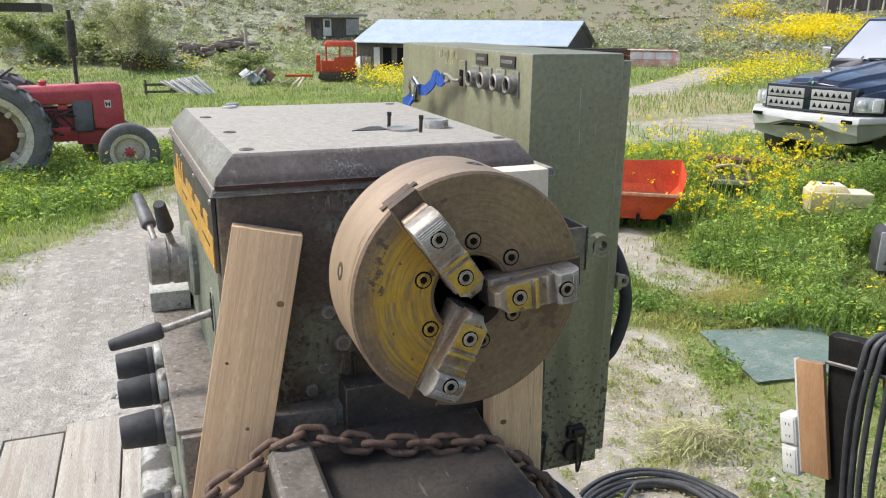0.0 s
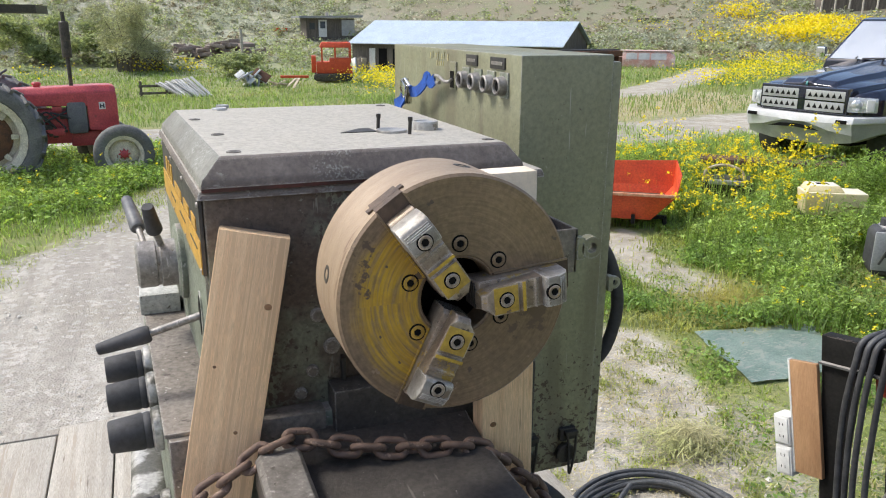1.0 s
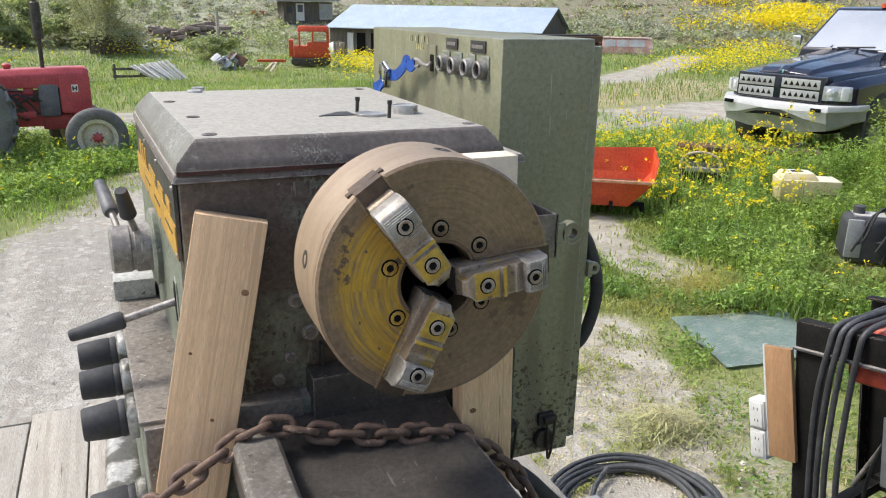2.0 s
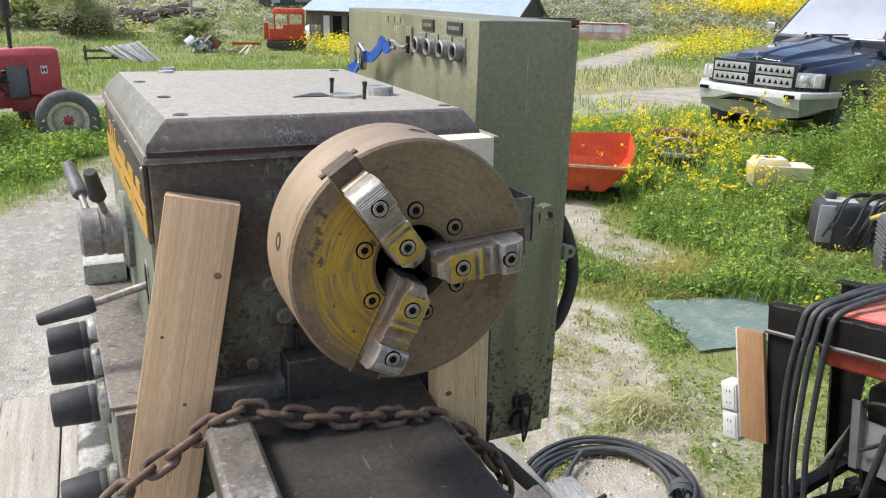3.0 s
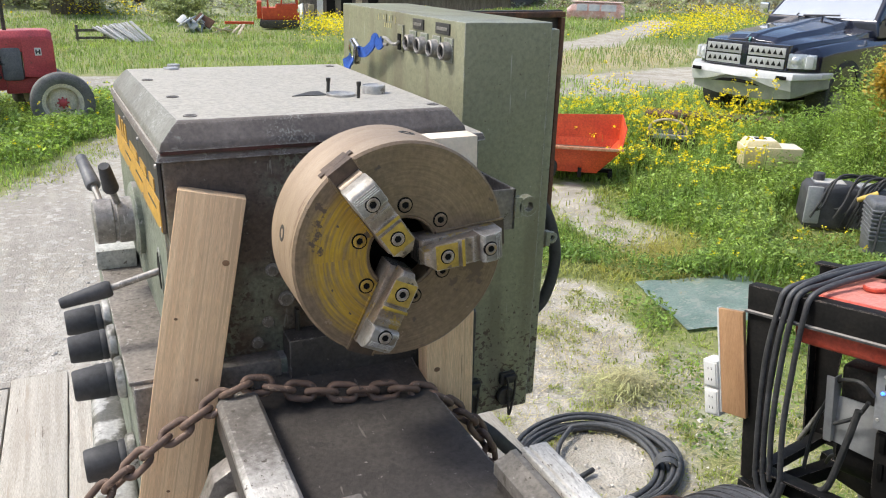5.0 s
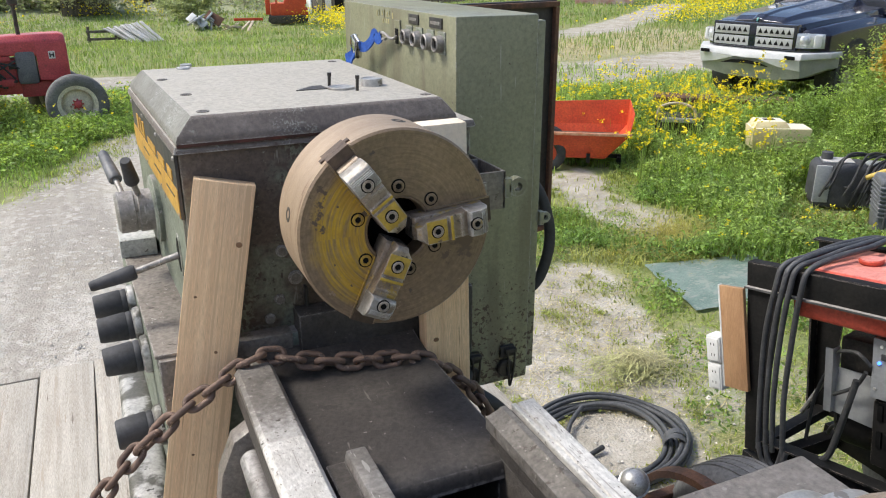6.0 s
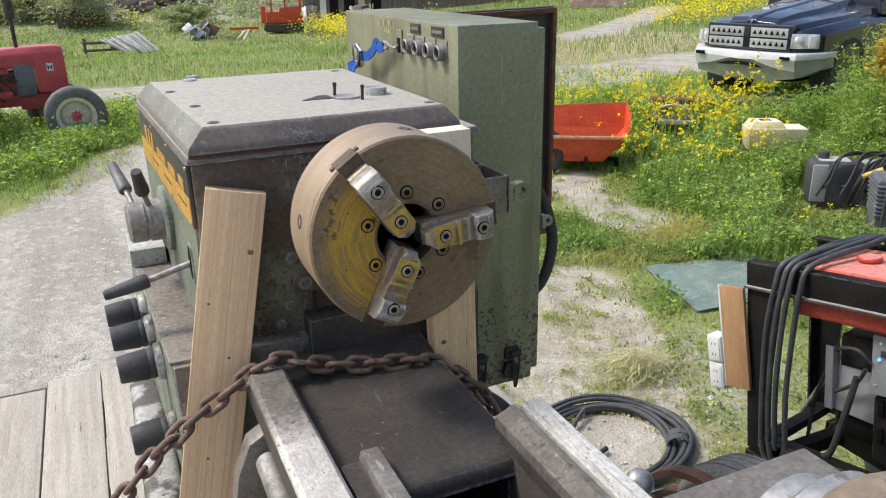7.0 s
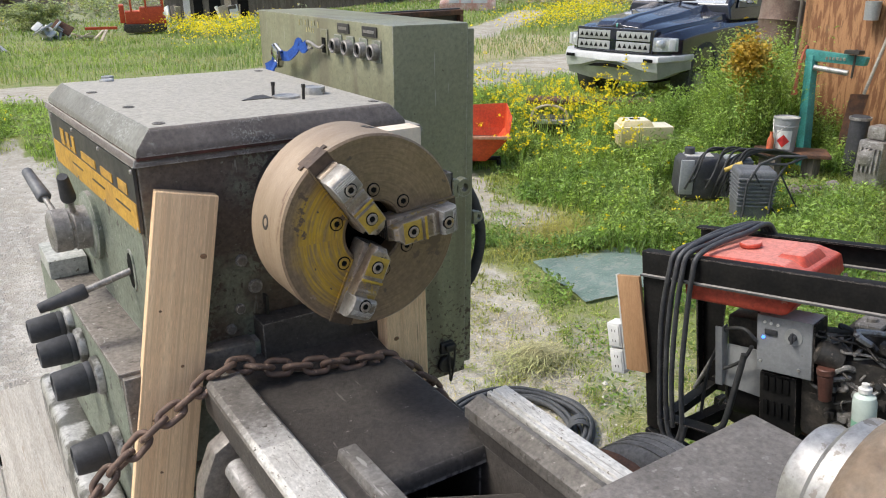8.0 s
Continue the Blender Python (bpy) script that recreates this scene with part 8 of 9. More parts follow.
Lb = (B_ - A_).length
for sgn in (1, -1):
    for k in range(12):
        s0, s1 = Lb * k / 12 - 0.3 * (k == 0), Lb * (k + 1) / 12 + 0.3 * (k == 11)
        b = B()
        hexa(b, [bp3(s0, sgn * 4.6, 0.62), bp3(s1 - 0.004, sgn * 4.6, 0.62), bp3(s1 - 0.004, 0, 2.30), bp3(s0, 0, 2.30)], [bp3(s0, sgn * 4.6, 0.68), bp3(s1 - 0.004, sgn * 4.6, 0.68), bp3(s1 - 0.004, 0, 2.36), bp3(s0, 0, 2.36)])
        part("roof_sheet", b, M_ROOF, barn)
for h in (4.2, -4.2):
    b = B()
    hexa(b, [bp3(0, h, -1.6), bp3(Lb, h, -1.6), bp3(Lb, h - 0.1, -1.6), bp3(0, h - 0.1, -1.6)], [bp3(0, h, 0.72), bp3(Lb, h, 0.72), bp3(Lb, h - 0.1, 0.72), bp3(0, h - 0.1, 0.72)])
    part("wall", b, M_BARN, barn)
for s in (0.0, Lb):
    b = B()
    t = B()
    lo = [t.verts.new(bp3(s, h, z)) for h, z in ((4.2, -1.6), (-4.2, -1.6), (-4.2, 0.70), (0, 2.25), (4.2, 0.70))]
    hi = [t.verts.new(bp3(s - 0.1, h, z)) for h, z in ((4.2, -1.6), (-4.2, -1.6), (-4.2, 0.70), (0, 2.25), (4.2, 0.70))]
    t.faces.new(lo)
    t.faces.new(hi[::-1])
    for i in range(5):
        t.faces.new((lo[i], lo[(i + 1) % 5], hi[(i + 1) % 5], hi[i]))
    join(b, t)
    part("gable", b, M_BARN, barn)
for s, w, mm in ((1.4, 0.5, M_WHITE), (2.2, 0.7, M_HOLE), (3.4, 0.9, M_HOLE), (4.6, 0.5, M_CREAM), (5.6, 0.8, M_HOLE)):
    b = B()
    hexa(b, [bp3(s, 4.21, -1.5), bp3(s + w, 4.21, -1.5), bp3(s + w, 4.25, -1.5), bp3(s, 4.25, -1.5)], [bp3(s, 4.21, 0.3), bp3(s + w, 4.21, 0.3), bp3(s + w, 4.25, 0.3), bp3(s, 4.25, 0.3)])
    part("opening_panel", b, mm, barn)
# junk leaning on the barn wall
rj = random.Random(21)
for k in range(9):
    s = rj.uniform(0.6, 6.0)
    b = B()
    p = Vector(bp3(s, 4.7 + rj.random(), 0))
    m = pose(p.x, p.y, ground_z(p.x, p.y) + 0.4, rj.uniform(-25, 25), rj.uniform(-25, 25), rj.uniform(0, 180))
    box(b, -0.3, 0.3, -0.05, 0.05, -0.6, 0.6, 0.02, m)
    single("old_board", b, rj.choice((M_WHITE, M_CREAM, M_BARN)), "old pale board leaning at the barn wall", "board", "boards at the barn")

# small flat-roofed shed on the slope
ss = thing("small_shed", (17.5, 78, 0), "small dark shed with a flat overhanging roof", "shed")
zs = ground_z(17.5, 78) + 0.5
b = B()
box(b, 15.4, 20.2, 77.5, 80.5, zs - 0.6, zs + 1.75)
part("wall", b, M_BARN, ss)
b = B()
hexa(b, [(14.6, 76.8, zs + 1.75), (20.9, 76.8, zs + 1.85), (20.9, 81.2, zs + 1.85), (14.6, 81.2, zs + 1.75)], [(14.6, 76.8, zs + 1.95), (20.9, 76.8, zs + 2.05), (20.9, 81.2, zs + 2.05), (14.6, 81.2, zs + 1.95)])
part("roof", b, M_GREYMETAL, ss)
for x0, x1, z0, z1, mm in ((16.6, 17.4, 0.0, 1.6, M_WHITE), (15.7, 16.2, 0.7, 1.3, M_GLASS), (16.75, 17.25, 0.8, 1.45, M_GLASS), (18.9, 20.2, 0.1, 1.6, M_ALU)):
    b = B()
    box(b, x0, x1, 77.42 - 0.03 * (mm is M_GLASS), 77.5, zs + z0, zs + z1)
    part("door" if mm is M_WHITE else "window" if mm is M_GLASS else "sheet", b, mm, ss)
b = B()
cyl(b, (17.8, 79, zs + 2.0), (17.8, 79, zs + 2.3), 0.15, seg=10)
part("vent", b, M_STEEL, ss)
# weathered timber structure on the right slope
s2 = thing("timber_rack", (62.5, 57.5, 2.4), "weathered timber lean-to on the hillside", "shed")
z2 = ground_z(62.5, 57.5) - 0.3
b = B()
hexa(b, [(60.9, 58.9, z2), (66.5, 55.6, z2), (67.5, 57.3, z2), (61.9, 60.6, z2)], [(60.9, 58.9, z2 + 3.2), (66.5, 55.6, z2 + 3.2), (67.5, 57.3, z2 + 3.2), (61.9, 60.6, z2 + 3.2)])
part("boarding", b, M_BARN, s2)
for k in range(6):
    b = B()
    x, y = 60.9 + k * 1.05 - 0.3, 58.9 - k * 0.62 - 0.4
    cyl(b, (x - 0.5, y - 0.5, z2), (x + 0.3 - 0.2 * (k % 2), y + 0.1, z2 + 3.3), 0.09, seg=8)
    part("leaning_pole", b, M_DECK, s2)
# derelict van
van = thing("derelict_van", label="derelict red and white van sunk in grass", category="van", m=ground_pose(27.7, 39.1, -36, -0.15))
b = B()
loft(b, [[(x, -0.8, 0.1), (x, 0.8, 0.1), (x, 0.8, zm), (x, 0.65, zt), (x, -0.65, zt), (x, -0.8, zm)] for x, zm, zt in ((-1.7, 0.55, 0.7), (-1.3, 0.6, 1.05), (1.3, 0.6, 1.05), (1.6, 0.55, 0.8))], bev=0.05)
part("body", b, mat("van_rusty_red", (0.42, 0.22, 0.19), (0.55, 0.48, 0.44), 0.6, 0, 1.5, 20, 0.05), van)
for x0, x1 in ((-1.15, -0.55), (-0.45, 0.15), (0.25, 1.1)):
    b = B()
    hexa(b, [(x0, -0.80, 0.6), (x1, -0.80, 0.6), (x1, -0.70, 0.95), (x0, -0.70, 0.95)], [(x0, -0.81, 0.6), (x1, -0.81, 0.6), (x1, -0.71, 0.95), (x0, -0.71, 0.95)])
    part("window", b, M_ALU, van)
b = B()
box(b, -1.5, 1.5, -0.7, 0.7, 1.055, 1.10, 0.02)
part("roof", b, mat("van_pale_roof", (0.60, 0.50, 0.47), (0.50, 0.30, 0.27), 0.6, 0, 2, 20, 0.05), van, "faded pale roof")
# pale boards and tangled scrap in the meadow
for k in range(15):
    f = (k % 10) / 9 + rj.uniform(-0.04, 0.04)
    hi_, lo_ = Vector((0.67, 41.3, -0.83)).lerp(Vector((2.25, 41.3, -0.47)), f), Vector((1.71, 40.6, -1.4)).lerp(Vector((3.06, 40.6, -1.29)), f)
    d_ = (lo_ - hi_).normalized()
    lo_ += d_ * rj.uniform(-0.15, 0.2)
    if k > 9:
        hi_ += Vector((rj.uniform(-0.2, 0.2), -0.06, 0.10))
        lo_ += Vector((rj.uniform(-0.2, 0.2), -0.06, 0.06))
    mz = (hi_ - lo_).to_track_quat("Z", "X").to_matrix().to_4x4()
    mz.translation = lo_
    b = B()
    box(b, -0.025, 0.025, -0.10, 0.10, 0.0, (hi_ - lo_).length, 0.006, mz)
    single("weathered_board", b, mat("bleached_board", (0.62, 0.61, 0.60), (0.47, 0.46, 0.44), 0.8, 0, 3, 30, 0.2, vary=0.15), "bleached grey board leaning in a heap in the meadow", "board", "heap of boards")
b = B()
for dz in (0.1, 0.45):
    box(b, -0.22999999999999998, 2.45, 41.42, 41.5, ground_z(2, 41.4) + dz, ground_z(2, 41.4) + dz + 0.12, 0.01)
for dx in (-0.13, 1.07, 2.25):
    box(b, dx - 0.06, dx + 0.06, 41.5, 41.6, ground_z(2, 41.4) - 0.2, ground_z(2, 41.4) + 0.75, 0.01)
single("timber_trestle", b, M_BARN, "grey timber trestle behind the heap of boards", "trestle")
for k in range(9):
    b = B()
    x, y = 5.7 + rj.uniform(-0.9, 0.9), 46.8 + rj.uniform(-0.6, 0.6)
    m = pose(x, y, ground_z(x, y) + rj.uniform(0.3, 0.7), rj.uniform(-50, 50), rj.uniform(-50, 50), rj.uniform(0, 180))
    s = rj.uniform(0.25, 0.55)
    box(b, -s, s, -s * 0.6, s * 0.6, -0.05, 0.05, 0.03, m)
    box(b, -s * 0.2, s * 0.2, -0.05, 0.05, -0.8, 0.0, 0.01, m)
    single("scrap_sheet", b, rj.choice((M_WHITE, M_WHITE, M_RUST, M_ALU)), "crumpled pale scrap metal sheet in the grass", "scrap", "scrap in the meadow")
for k in range(7):
    b = B()
    x, y = 8.0 + rj.uniform(-1.4, 1.2), 45.0 + rj.uniform(-0.5, 0.5)
    m = pose(x, y, ground_z(x, y) + 0.2, rj.uniform(-10, 10), rj.uniform(-35, 35), rj.uniform(0, 60))
    box(b, -0.55, 0.55, -0.07, 0.07, -0.03, 0.03, 0.01, m)
    single("pale_log", b, M_CREAM, "pale split log lying in tall grass", "log", "logs in the grass")
b = B()
cyl(b, (7.0, 59.5, ground_z(7, 59.5) - 0.2), (7.0, 59.5, 1.7), 0.11, seg=10)
single("fence_post", b, M_DECK, "bleached fence post standing in the meadow", "post")
# log and stone bank
for k in range(40):
    b = B()
    x, y = 6.2 + rj.uniform(-3.2, 3.0), 68 + rj.uniform(-1.2, 1.2)
    m = pose(x, y, ground_z(x, y) + rj.uniform(0.1, 1.2), rj.uniform(-12, 12), rj.uniform(-12, 12), rj.uniform(-30, 30))
    s = rj.uniform(0.35, 0.9)
    box(b, -s, s, -0.3, 0.3, -0.16, 0.16, 0.1, m)
    single("rough_stone", b, mat("bank_stone", (0.22, 0.17, 0.14), (0.30, 0.25, 0.21), 0.9, 0, 1, 12, 0.3), "brown rough stone piled in a low bank", "stone", "stones of the bank")
# low shelter at the left
sl = thing("low_shelter", (0.2, 62, -1.2), "low shelter with a pale flat roof by willows", "shed")
zz = ground_z(0.2, 62)
b = B()
box(b, -1.6, 1.5, 61, 63.5, zz - 0.3, zz + 1.25)
part("wall", b, M_BARN, sl)
b = B()
box(b, -2.0, 2.2, 60.4, 64, zz + 1.25, zz + 1.37)
part("roof", b, M_GREYMETAL, sl)
# roof of a building beyond the tractor
rf = thing("open_shelter", (-8.5, 42, -1.4), "open shelter with a dark flat metal roof", "shed")
zr = ground_z(-8, 41)
b = B()
box(b, -14.0, -4.05, 39.0, 44.0, 2.5, 2.85)
part("roof", b, M_DARK, rf)
for x in (-13.6, -9.0):
    for y in (39.3, 43.6):
        b = B()
        box(b, x - 0.08, x + 0.08, y - 0.08, y + 0.08, zr - 0.5, 2.43)
        part("post", b, M_BARN, rf)
# orange box and brush on the slope
b = B()
z = ground_z(13.5, 82)
box(b, 13.0, 14.4, 82, 82.5, z, z + 0.45, 0.05)
single("orange_crate", b, M_ORANGE, "small orange-brown crate lying on the slope", "crate")
b = B()
z = ground_z(47, 66)
box(b, 46, 48.5, 66, 67, z - 0.1, z + 0.5, 0.05)
single("plank_pile", b, M_BARN, "dark weathered plank bundle lying on the slope", "planks")

# ---------- vegetation ----------
RV = np.random.RandomState(7)


def mesh_np(name, v, quads, material, label, category):
    me = bpy.data.meshes.new(name)
    me.vertices.add(len(v))
    me.vertices.foreach_set("co", np.asarray(v, dtype=np.float32).ravel())
    nq = len(quads)
    me.loops.add(nq * 4)
    me.loops.foreach_set("vertex_index", np.asarray(quads, dtype=np.int32).ravel())
    me.polygons.add(nq)
    me.polygons.foreach_set("loop_start", np.arange(nq, dtype=np.int32) * 4)
    me.update(calc_edges=True)
    me.materials.append(material)
    return tagged(new(name, me), label, category, kind="stuff")


def blades(P, h, w, lean=0.5):
    """Bent grass blades: two quads each, on the points P."""
    n = len(P)
    a = RV.uniform(0, 2 * np.pi, n)
    d = np.stack([np.cos(a), np.sin(a), np.zeros(n)], 1)
    s = np.stack([-np.sin(a), np.cos(a), np.zeros(n)], 1)
    up = np.array([0, 0, 1.0])
    l1 = lean * RV.uniform(0.1, 0.5, n)[:, None]
    l2 = lean * RV.uniform(0.4, 1.2, n)[:, None]
    h, w = h[:, None], w[:, None]
    mid = P + up * h * 0.55 + d * h * l1 * 0.5
    tip = P + up * h * (1 - 0.25 * l2) + d * h * l2
    v = np.stack([P - s * w, P + s * w, mid + s * w * 0.8, mid - s * w * 0.8, tip + s * w * 0.12, tip - s * w * 0.12], 1).reshape(-1, 3)
    k = np.arange(n)[:, None] * 6
    q = np.concatenate([k + np.array([[0, 1, 2, 3]]), k + np.array([[3, 2, 4, 5]])], 0)
    return v, q


def leaves(C, size, aspect=0.45, droop=0.3):
    """Loose single leaves centred on C."""
    n = len(C)
    a, e = RV.uniform(0, 2 * np.pi, n), RV.uniform(-0.5, 1.0, n)
    d = np.stack([np.cos(a) * np.cos(e), np.sin(a) * np.cos(e), np.sin(e)], 1)
    r = RV.normal(size=(n, 3)) * 0.6 + np.array([0, 0, 1.0])
    s = np.cross(d, r)
    s /= np.linalg.norm(s, axis=1)[:, None] + 1e-9
    L = size[:, None]
    v = np.stack([C - d * L * 0.5, C + s * L * aspect * 0.5, C + d * L * 0.5 - np.array([0, 0, 1]) * L * droop * 0.3, C - s * L * aspect * 0.5], 1).reshape(-1, 3)
    q = np.arange(n)[:, None] * 4 + np.array([[0, 1, 2, 3]])
    return v, q


def merge(parts):
    vs, qs, o = [], [], 0
    for v, q in parts:
        vs.append(v)
        qs.append(q + o)
        o += len(v)
    return np.concatenate(vs), np.concatenate(qs)


def sector(n, r0, r1, a0, a1, power=1.0):
    r = r0 + (r1 - r0) * RV.uniform(0, 1, n) ** power
    a = np.radians(RV.uniform(a0, a1, n))
    return r * np.sin(a), r * np.cos(a)


def with_z(x, y, dz=0.0):
    return np.stack([x, y, np.array([ground_z(a, c) for a, c in zip(x, y)]) + dz], 1)


MAT_QUAD = ((3.56, 4.29), (4.57, 4.16), (4.15, 3.38), (3.37, 3.45))
KEEP_OFF = ((4.72, 6.86, 0.42), (6.45, 5.93, 0.33), (6.08, 4.71, 0.25), (6.0, 4.04, 0.22), (1.97, 2.5, 0.25), (7.4, 4.6, 0.3))


def on_mat(a, c):
    return all((q[0] - p[0]) * (c - p[1]) - (q[1] - p[1]) * (a - p[0]) < 0 for p, q in zip(MAT_QUAD, MAT_QUAD[1:] + MAT_QUAD[:1]))


def filtered(x, y, keep):
    """Keeps points where the ground is green, off the things that lie on it."""
    m = []
    for a, c in zip(x, y):
        ok = RV.rand() < keep(a, c)
        if ok and any((a - p) ** 2 + (c - q) ** 2 < r * r for p, q, r in KEEP_OFF):
            ok = False
        if ok and (-0.9 < a < 0.95 and c < 2.8 or on_mat(a, c)):
            ok = False
        m.append(ok)
    m = np.array(m)
    return x[m], y[m]


# short grass near the trailer
x, y = sector(95000, 2.4, 9.5, 20, 70, 0.8)
x, y = filtered(x, y, lambda a, c: max(0.05, cover(a, c) - 0.2) * (0.35 + 0.65 * (noise.noise((a * 1.3, c * 1.3, 9)) > -0.1)))
P = with_z(x, y, -0.005)
n = len(P)
hgt = RV.uniform(0.02, 0.075, n) * (0.8 + 0.8 * (np.hypot(x, y) > 5.6))
v, q = blades(P, hgt, RV.uniform(0.002, 0.005, n) * (0.6 + np.hypot(x, y) * 0.12), 0.9)
mesh_np("grass", v, q, M_GRASS, "short green grass growing through the dirt", "grass")
# low broad-leaved plants in the same lawn
x, y = sector(150000, 2.6, 8.6, 24, 68, 0.8)
x, y = filtered(x, y, lambda a, c: max(0.0, cover(a, c) - 0.35) * (noise.noise((a * 1.6, c * 1.6, 4)) > -0.12))
v, q = leaves(with_z(x, y, 0.03) + np.stack([np.zeros(len(x)), np.zeros(len(x)), RV.uniform(-0.02, 0.085, len(x)) * (0.5 + np.array([max(0.0, 0.5 + 1.2 * noise.noise((a * 2.3, c * 2.3, 14))) for a, c in zip(x, y)]))], 1), RV.uniform(0.012, 0.044, len(x)), 0.55)
mesh_np("low_weeds", v, q, M_LEAF, "low leafy weeds in the lawn", "weeds")
# thin dry tufts on the dirt and gravel
x, y = sector(34000, 2.2, 8.0, 18, 62, 0.8)
x, y = filtered(x, y, lambda a, c: 0.6 * (noise.noise((a * 2.1, c * 2.1, 6)) > 0.0))
n = len(x)
v, q = blades(with_z(x, y, -0.004), RV.uniform(0.012, 0.035, n), RV.uniform(0.0012, 0.0024, n), 2.2)
mesh_np("dry_tufts", v, q, M_STRAW, "thin dry grass tufts on bare dirt", "dry grass")
# small green tufts and seedlings creeping over the dirt
cx_, cy_ = sector(520, 2.3, 8.0, 18, 56, 0.7)
keep_ = np.array([cover(a, c) < 0.8 and not (-0.9 < a < 1.05 and c < 2.8) for a, c in zip(cx_, cy_)])
cx_, cy_ = cx_[keep_], cy_[keep_]
k_ = RV.randint(12, 60, len(cx_))
x, y = np.repeat(cx_, k_), np.repeat(cy_, k_)
sp_ = np.repeat(RV.uniform(0.015, 0.07, len(cx_)), k_)
x, y = x + RV.normal(size=len(x)) * sp_, y + RV.normal(size=len(x)) * sp_
x, y = filtered(x, y, lambda a, c: 1.0)
n = len(x)
v, q = merge([blades(with_z(x, y, -0.003), RV.uniform(0.015, 0.05, n), RV.uniform(0.0014, 0.003, n), 1.5),
              leaves(with_z(x[::2], y[::2], 0.012), RV.uniform(0.010, 0.028, len(x[::2])), 0.55)])
mesh_np("green_tufts", v, q, M_GRASS, "small green tufts creeping over bare dirt", "grass")
# yellowing cut patch by the mat
x, y = 4.36 + RV.normal(size=7000) * 0.34, 4.58 + RV.normal(size=7000) * 0.17
v, q = blades(with_z(x, y), RV.uniform(0.04, 0.10, 7000), RV.uniform(0.002, 0.004, 7000), 1.4)
mesh_np("dry_patch", v, q, mat("yellowed_grass", (0.52, 0.46, 0.14), (0.40, 0.40, 0.12), 0.7, 0, 2, 9, 0, island=0.3, trans=0.4), "yellowed dry grass patch beside the mat", "dry grass")
# straw bits lying on the dirt
x, y = sector(9000, 2.2, 7.5, 20, 60, 0.8)
x, y = filtered(x, y, lambda a, c: 0.9 * (cover(a, c) < 0.75))
n = len(x)
an = RV.uniform(0, 6.283, n)
L_, d_ = RV.uniform(0.015, 0.06, n)[:, None], np.stack([np.cos(an), np.sin(an), RV.normal(size=n) * 0.15], 1)
s_ = np.stack([-np.sin(an), np.cos(an), 0 * an], 1) * 0.0013
P = with_z(x, y, 0.008)
v = np.stack([P - d_ * L_ - s_, P + d_ * L_ - s_, P + d_ * L_ + s_, P - d_ * L_ + s_], 1).reshape(-1, 3)
mesh_np("straw_litter", v, np.arange(n)[:, None] * 4 + np.array([[0, 1, 2, 3]]), M_STRAW, "dry straw bits scattered on bare dirt", "straw")
# loose stones on the gravel
n = 10000
x, y = sector(n, 2.4, 11.0, -18, 50, 0.8)
m = np.array([cover(a, c) < 0.55 and not (-0.9 < a < 0.95 and c < 2.8) for a, c in zip(x, y)])
x, y = x[m], y[m]
n = len(x)
P = with_z(x, y, 0.002)
sz = RV.uniform(0.003, 0.010, n)[:, None] * (0.7 + 0.6 * (RV.rand(n) > 0.93))[:, None]
o8 = np.array([[-1, -1, 0], [1, -1, 0], [1, 1, 0], [-1, 1, 0], [-0.6, -0.5, 0.9], [0.6, -0.6, 0.8], [0.5, 0.6, 0.9], [-0.6, 0.5, 0.7]])
v = (P[:, None, :] + (o8[None] * RV.uniform(0.7, 1.3, (n, 8, 1))) * sz[:, None, :]).reshape(-1, 3)
k = np.arange(n)[:, None] * 8
q = np.concatenate([k + np.array([f]) for f in ([4, 5, 6, 7], [0, 1, 5, 4], [1, 2, 6, 5], [2, 3, 7, 6], [3, 0, 4, 7])], 0)
mesh_np("loose_stones", v, q, mat("loose_stone", (0.55, 0.52, 0.47), (0.42, 0.39, 0.35), 0.9, 0, 3, 40, 0.1, island=0.4), "small loose stones on the gravel yard", "stones")
# grass round the tractor and along the drive
x, y = sector(60000, 6.0, 14.5, -22, 7, 0.8)
x, y = filtered(x, y, lambda a, c: max(0.0, cover(a, c) - 0.25) * (0.3 + 0.7 * (noise.noise((a * 1.1, c * 1.1, 2)) > -0.15)))
n = len(x)
v, q = blades(with_z(x, y, -0.01), RV.uniform(0.04, 0.14, n), RV.uniform(0.003, 0.006, n), 0.9)
mesh_np("grass", v, q, M_WEED, "rank green grass round the tractor", "grass")
x, y = sector(16000, 7.0, 13.5, -22, 5, 0.8)
x, y = filtered(x, y, lambda a, c: max(0.0, cover(a, c) - 0.4) * (noise.noise((a * 1.4, c * 1.4, 7)) > -0.2))
v, q = leaves(with_z(x, y, 0.05) + np.stack([0 * x, 0 * x, RV.uniform(0, 0.2, len(x))], 1), RV.uniform(0.03, 0.08, len(x)), 0.5)
mesh_np("low_weeds", v, q, M_WEED, "leafy weeds round the tractor wheels", "weeds")
# sparse tufts where the grass gives way to gravel
cx_, cy_ = sector(900, 5.0, 11.5, -20, 6, 0.8)
keep_ = np.array([0.03 < cover(a, c) < 0.75 for a, c in zip(cx_, cy_)])
cx_, cy_ = cx_[keep_], cy_[keep_]
k_ = RV.randint(10, 50, len(cx_))
x, y = np.repeat(cx_, k_), np.repeat(cy_, k_)
x, y = x + RV.normal(size=len(x)) * 0.07, y + RV.normal(size=len(x)) * 0.07
n = len(x)
v, q = blades(with_z(x, y, -0.003), RV.uniform(0.02, 0.06, n), RV.uniform(0.002, 0.004, n), 1.4)
mesh_np("green_tufts", v, q, M_GRASS, "sparse green tufts at the edge of the gravel", "grass")
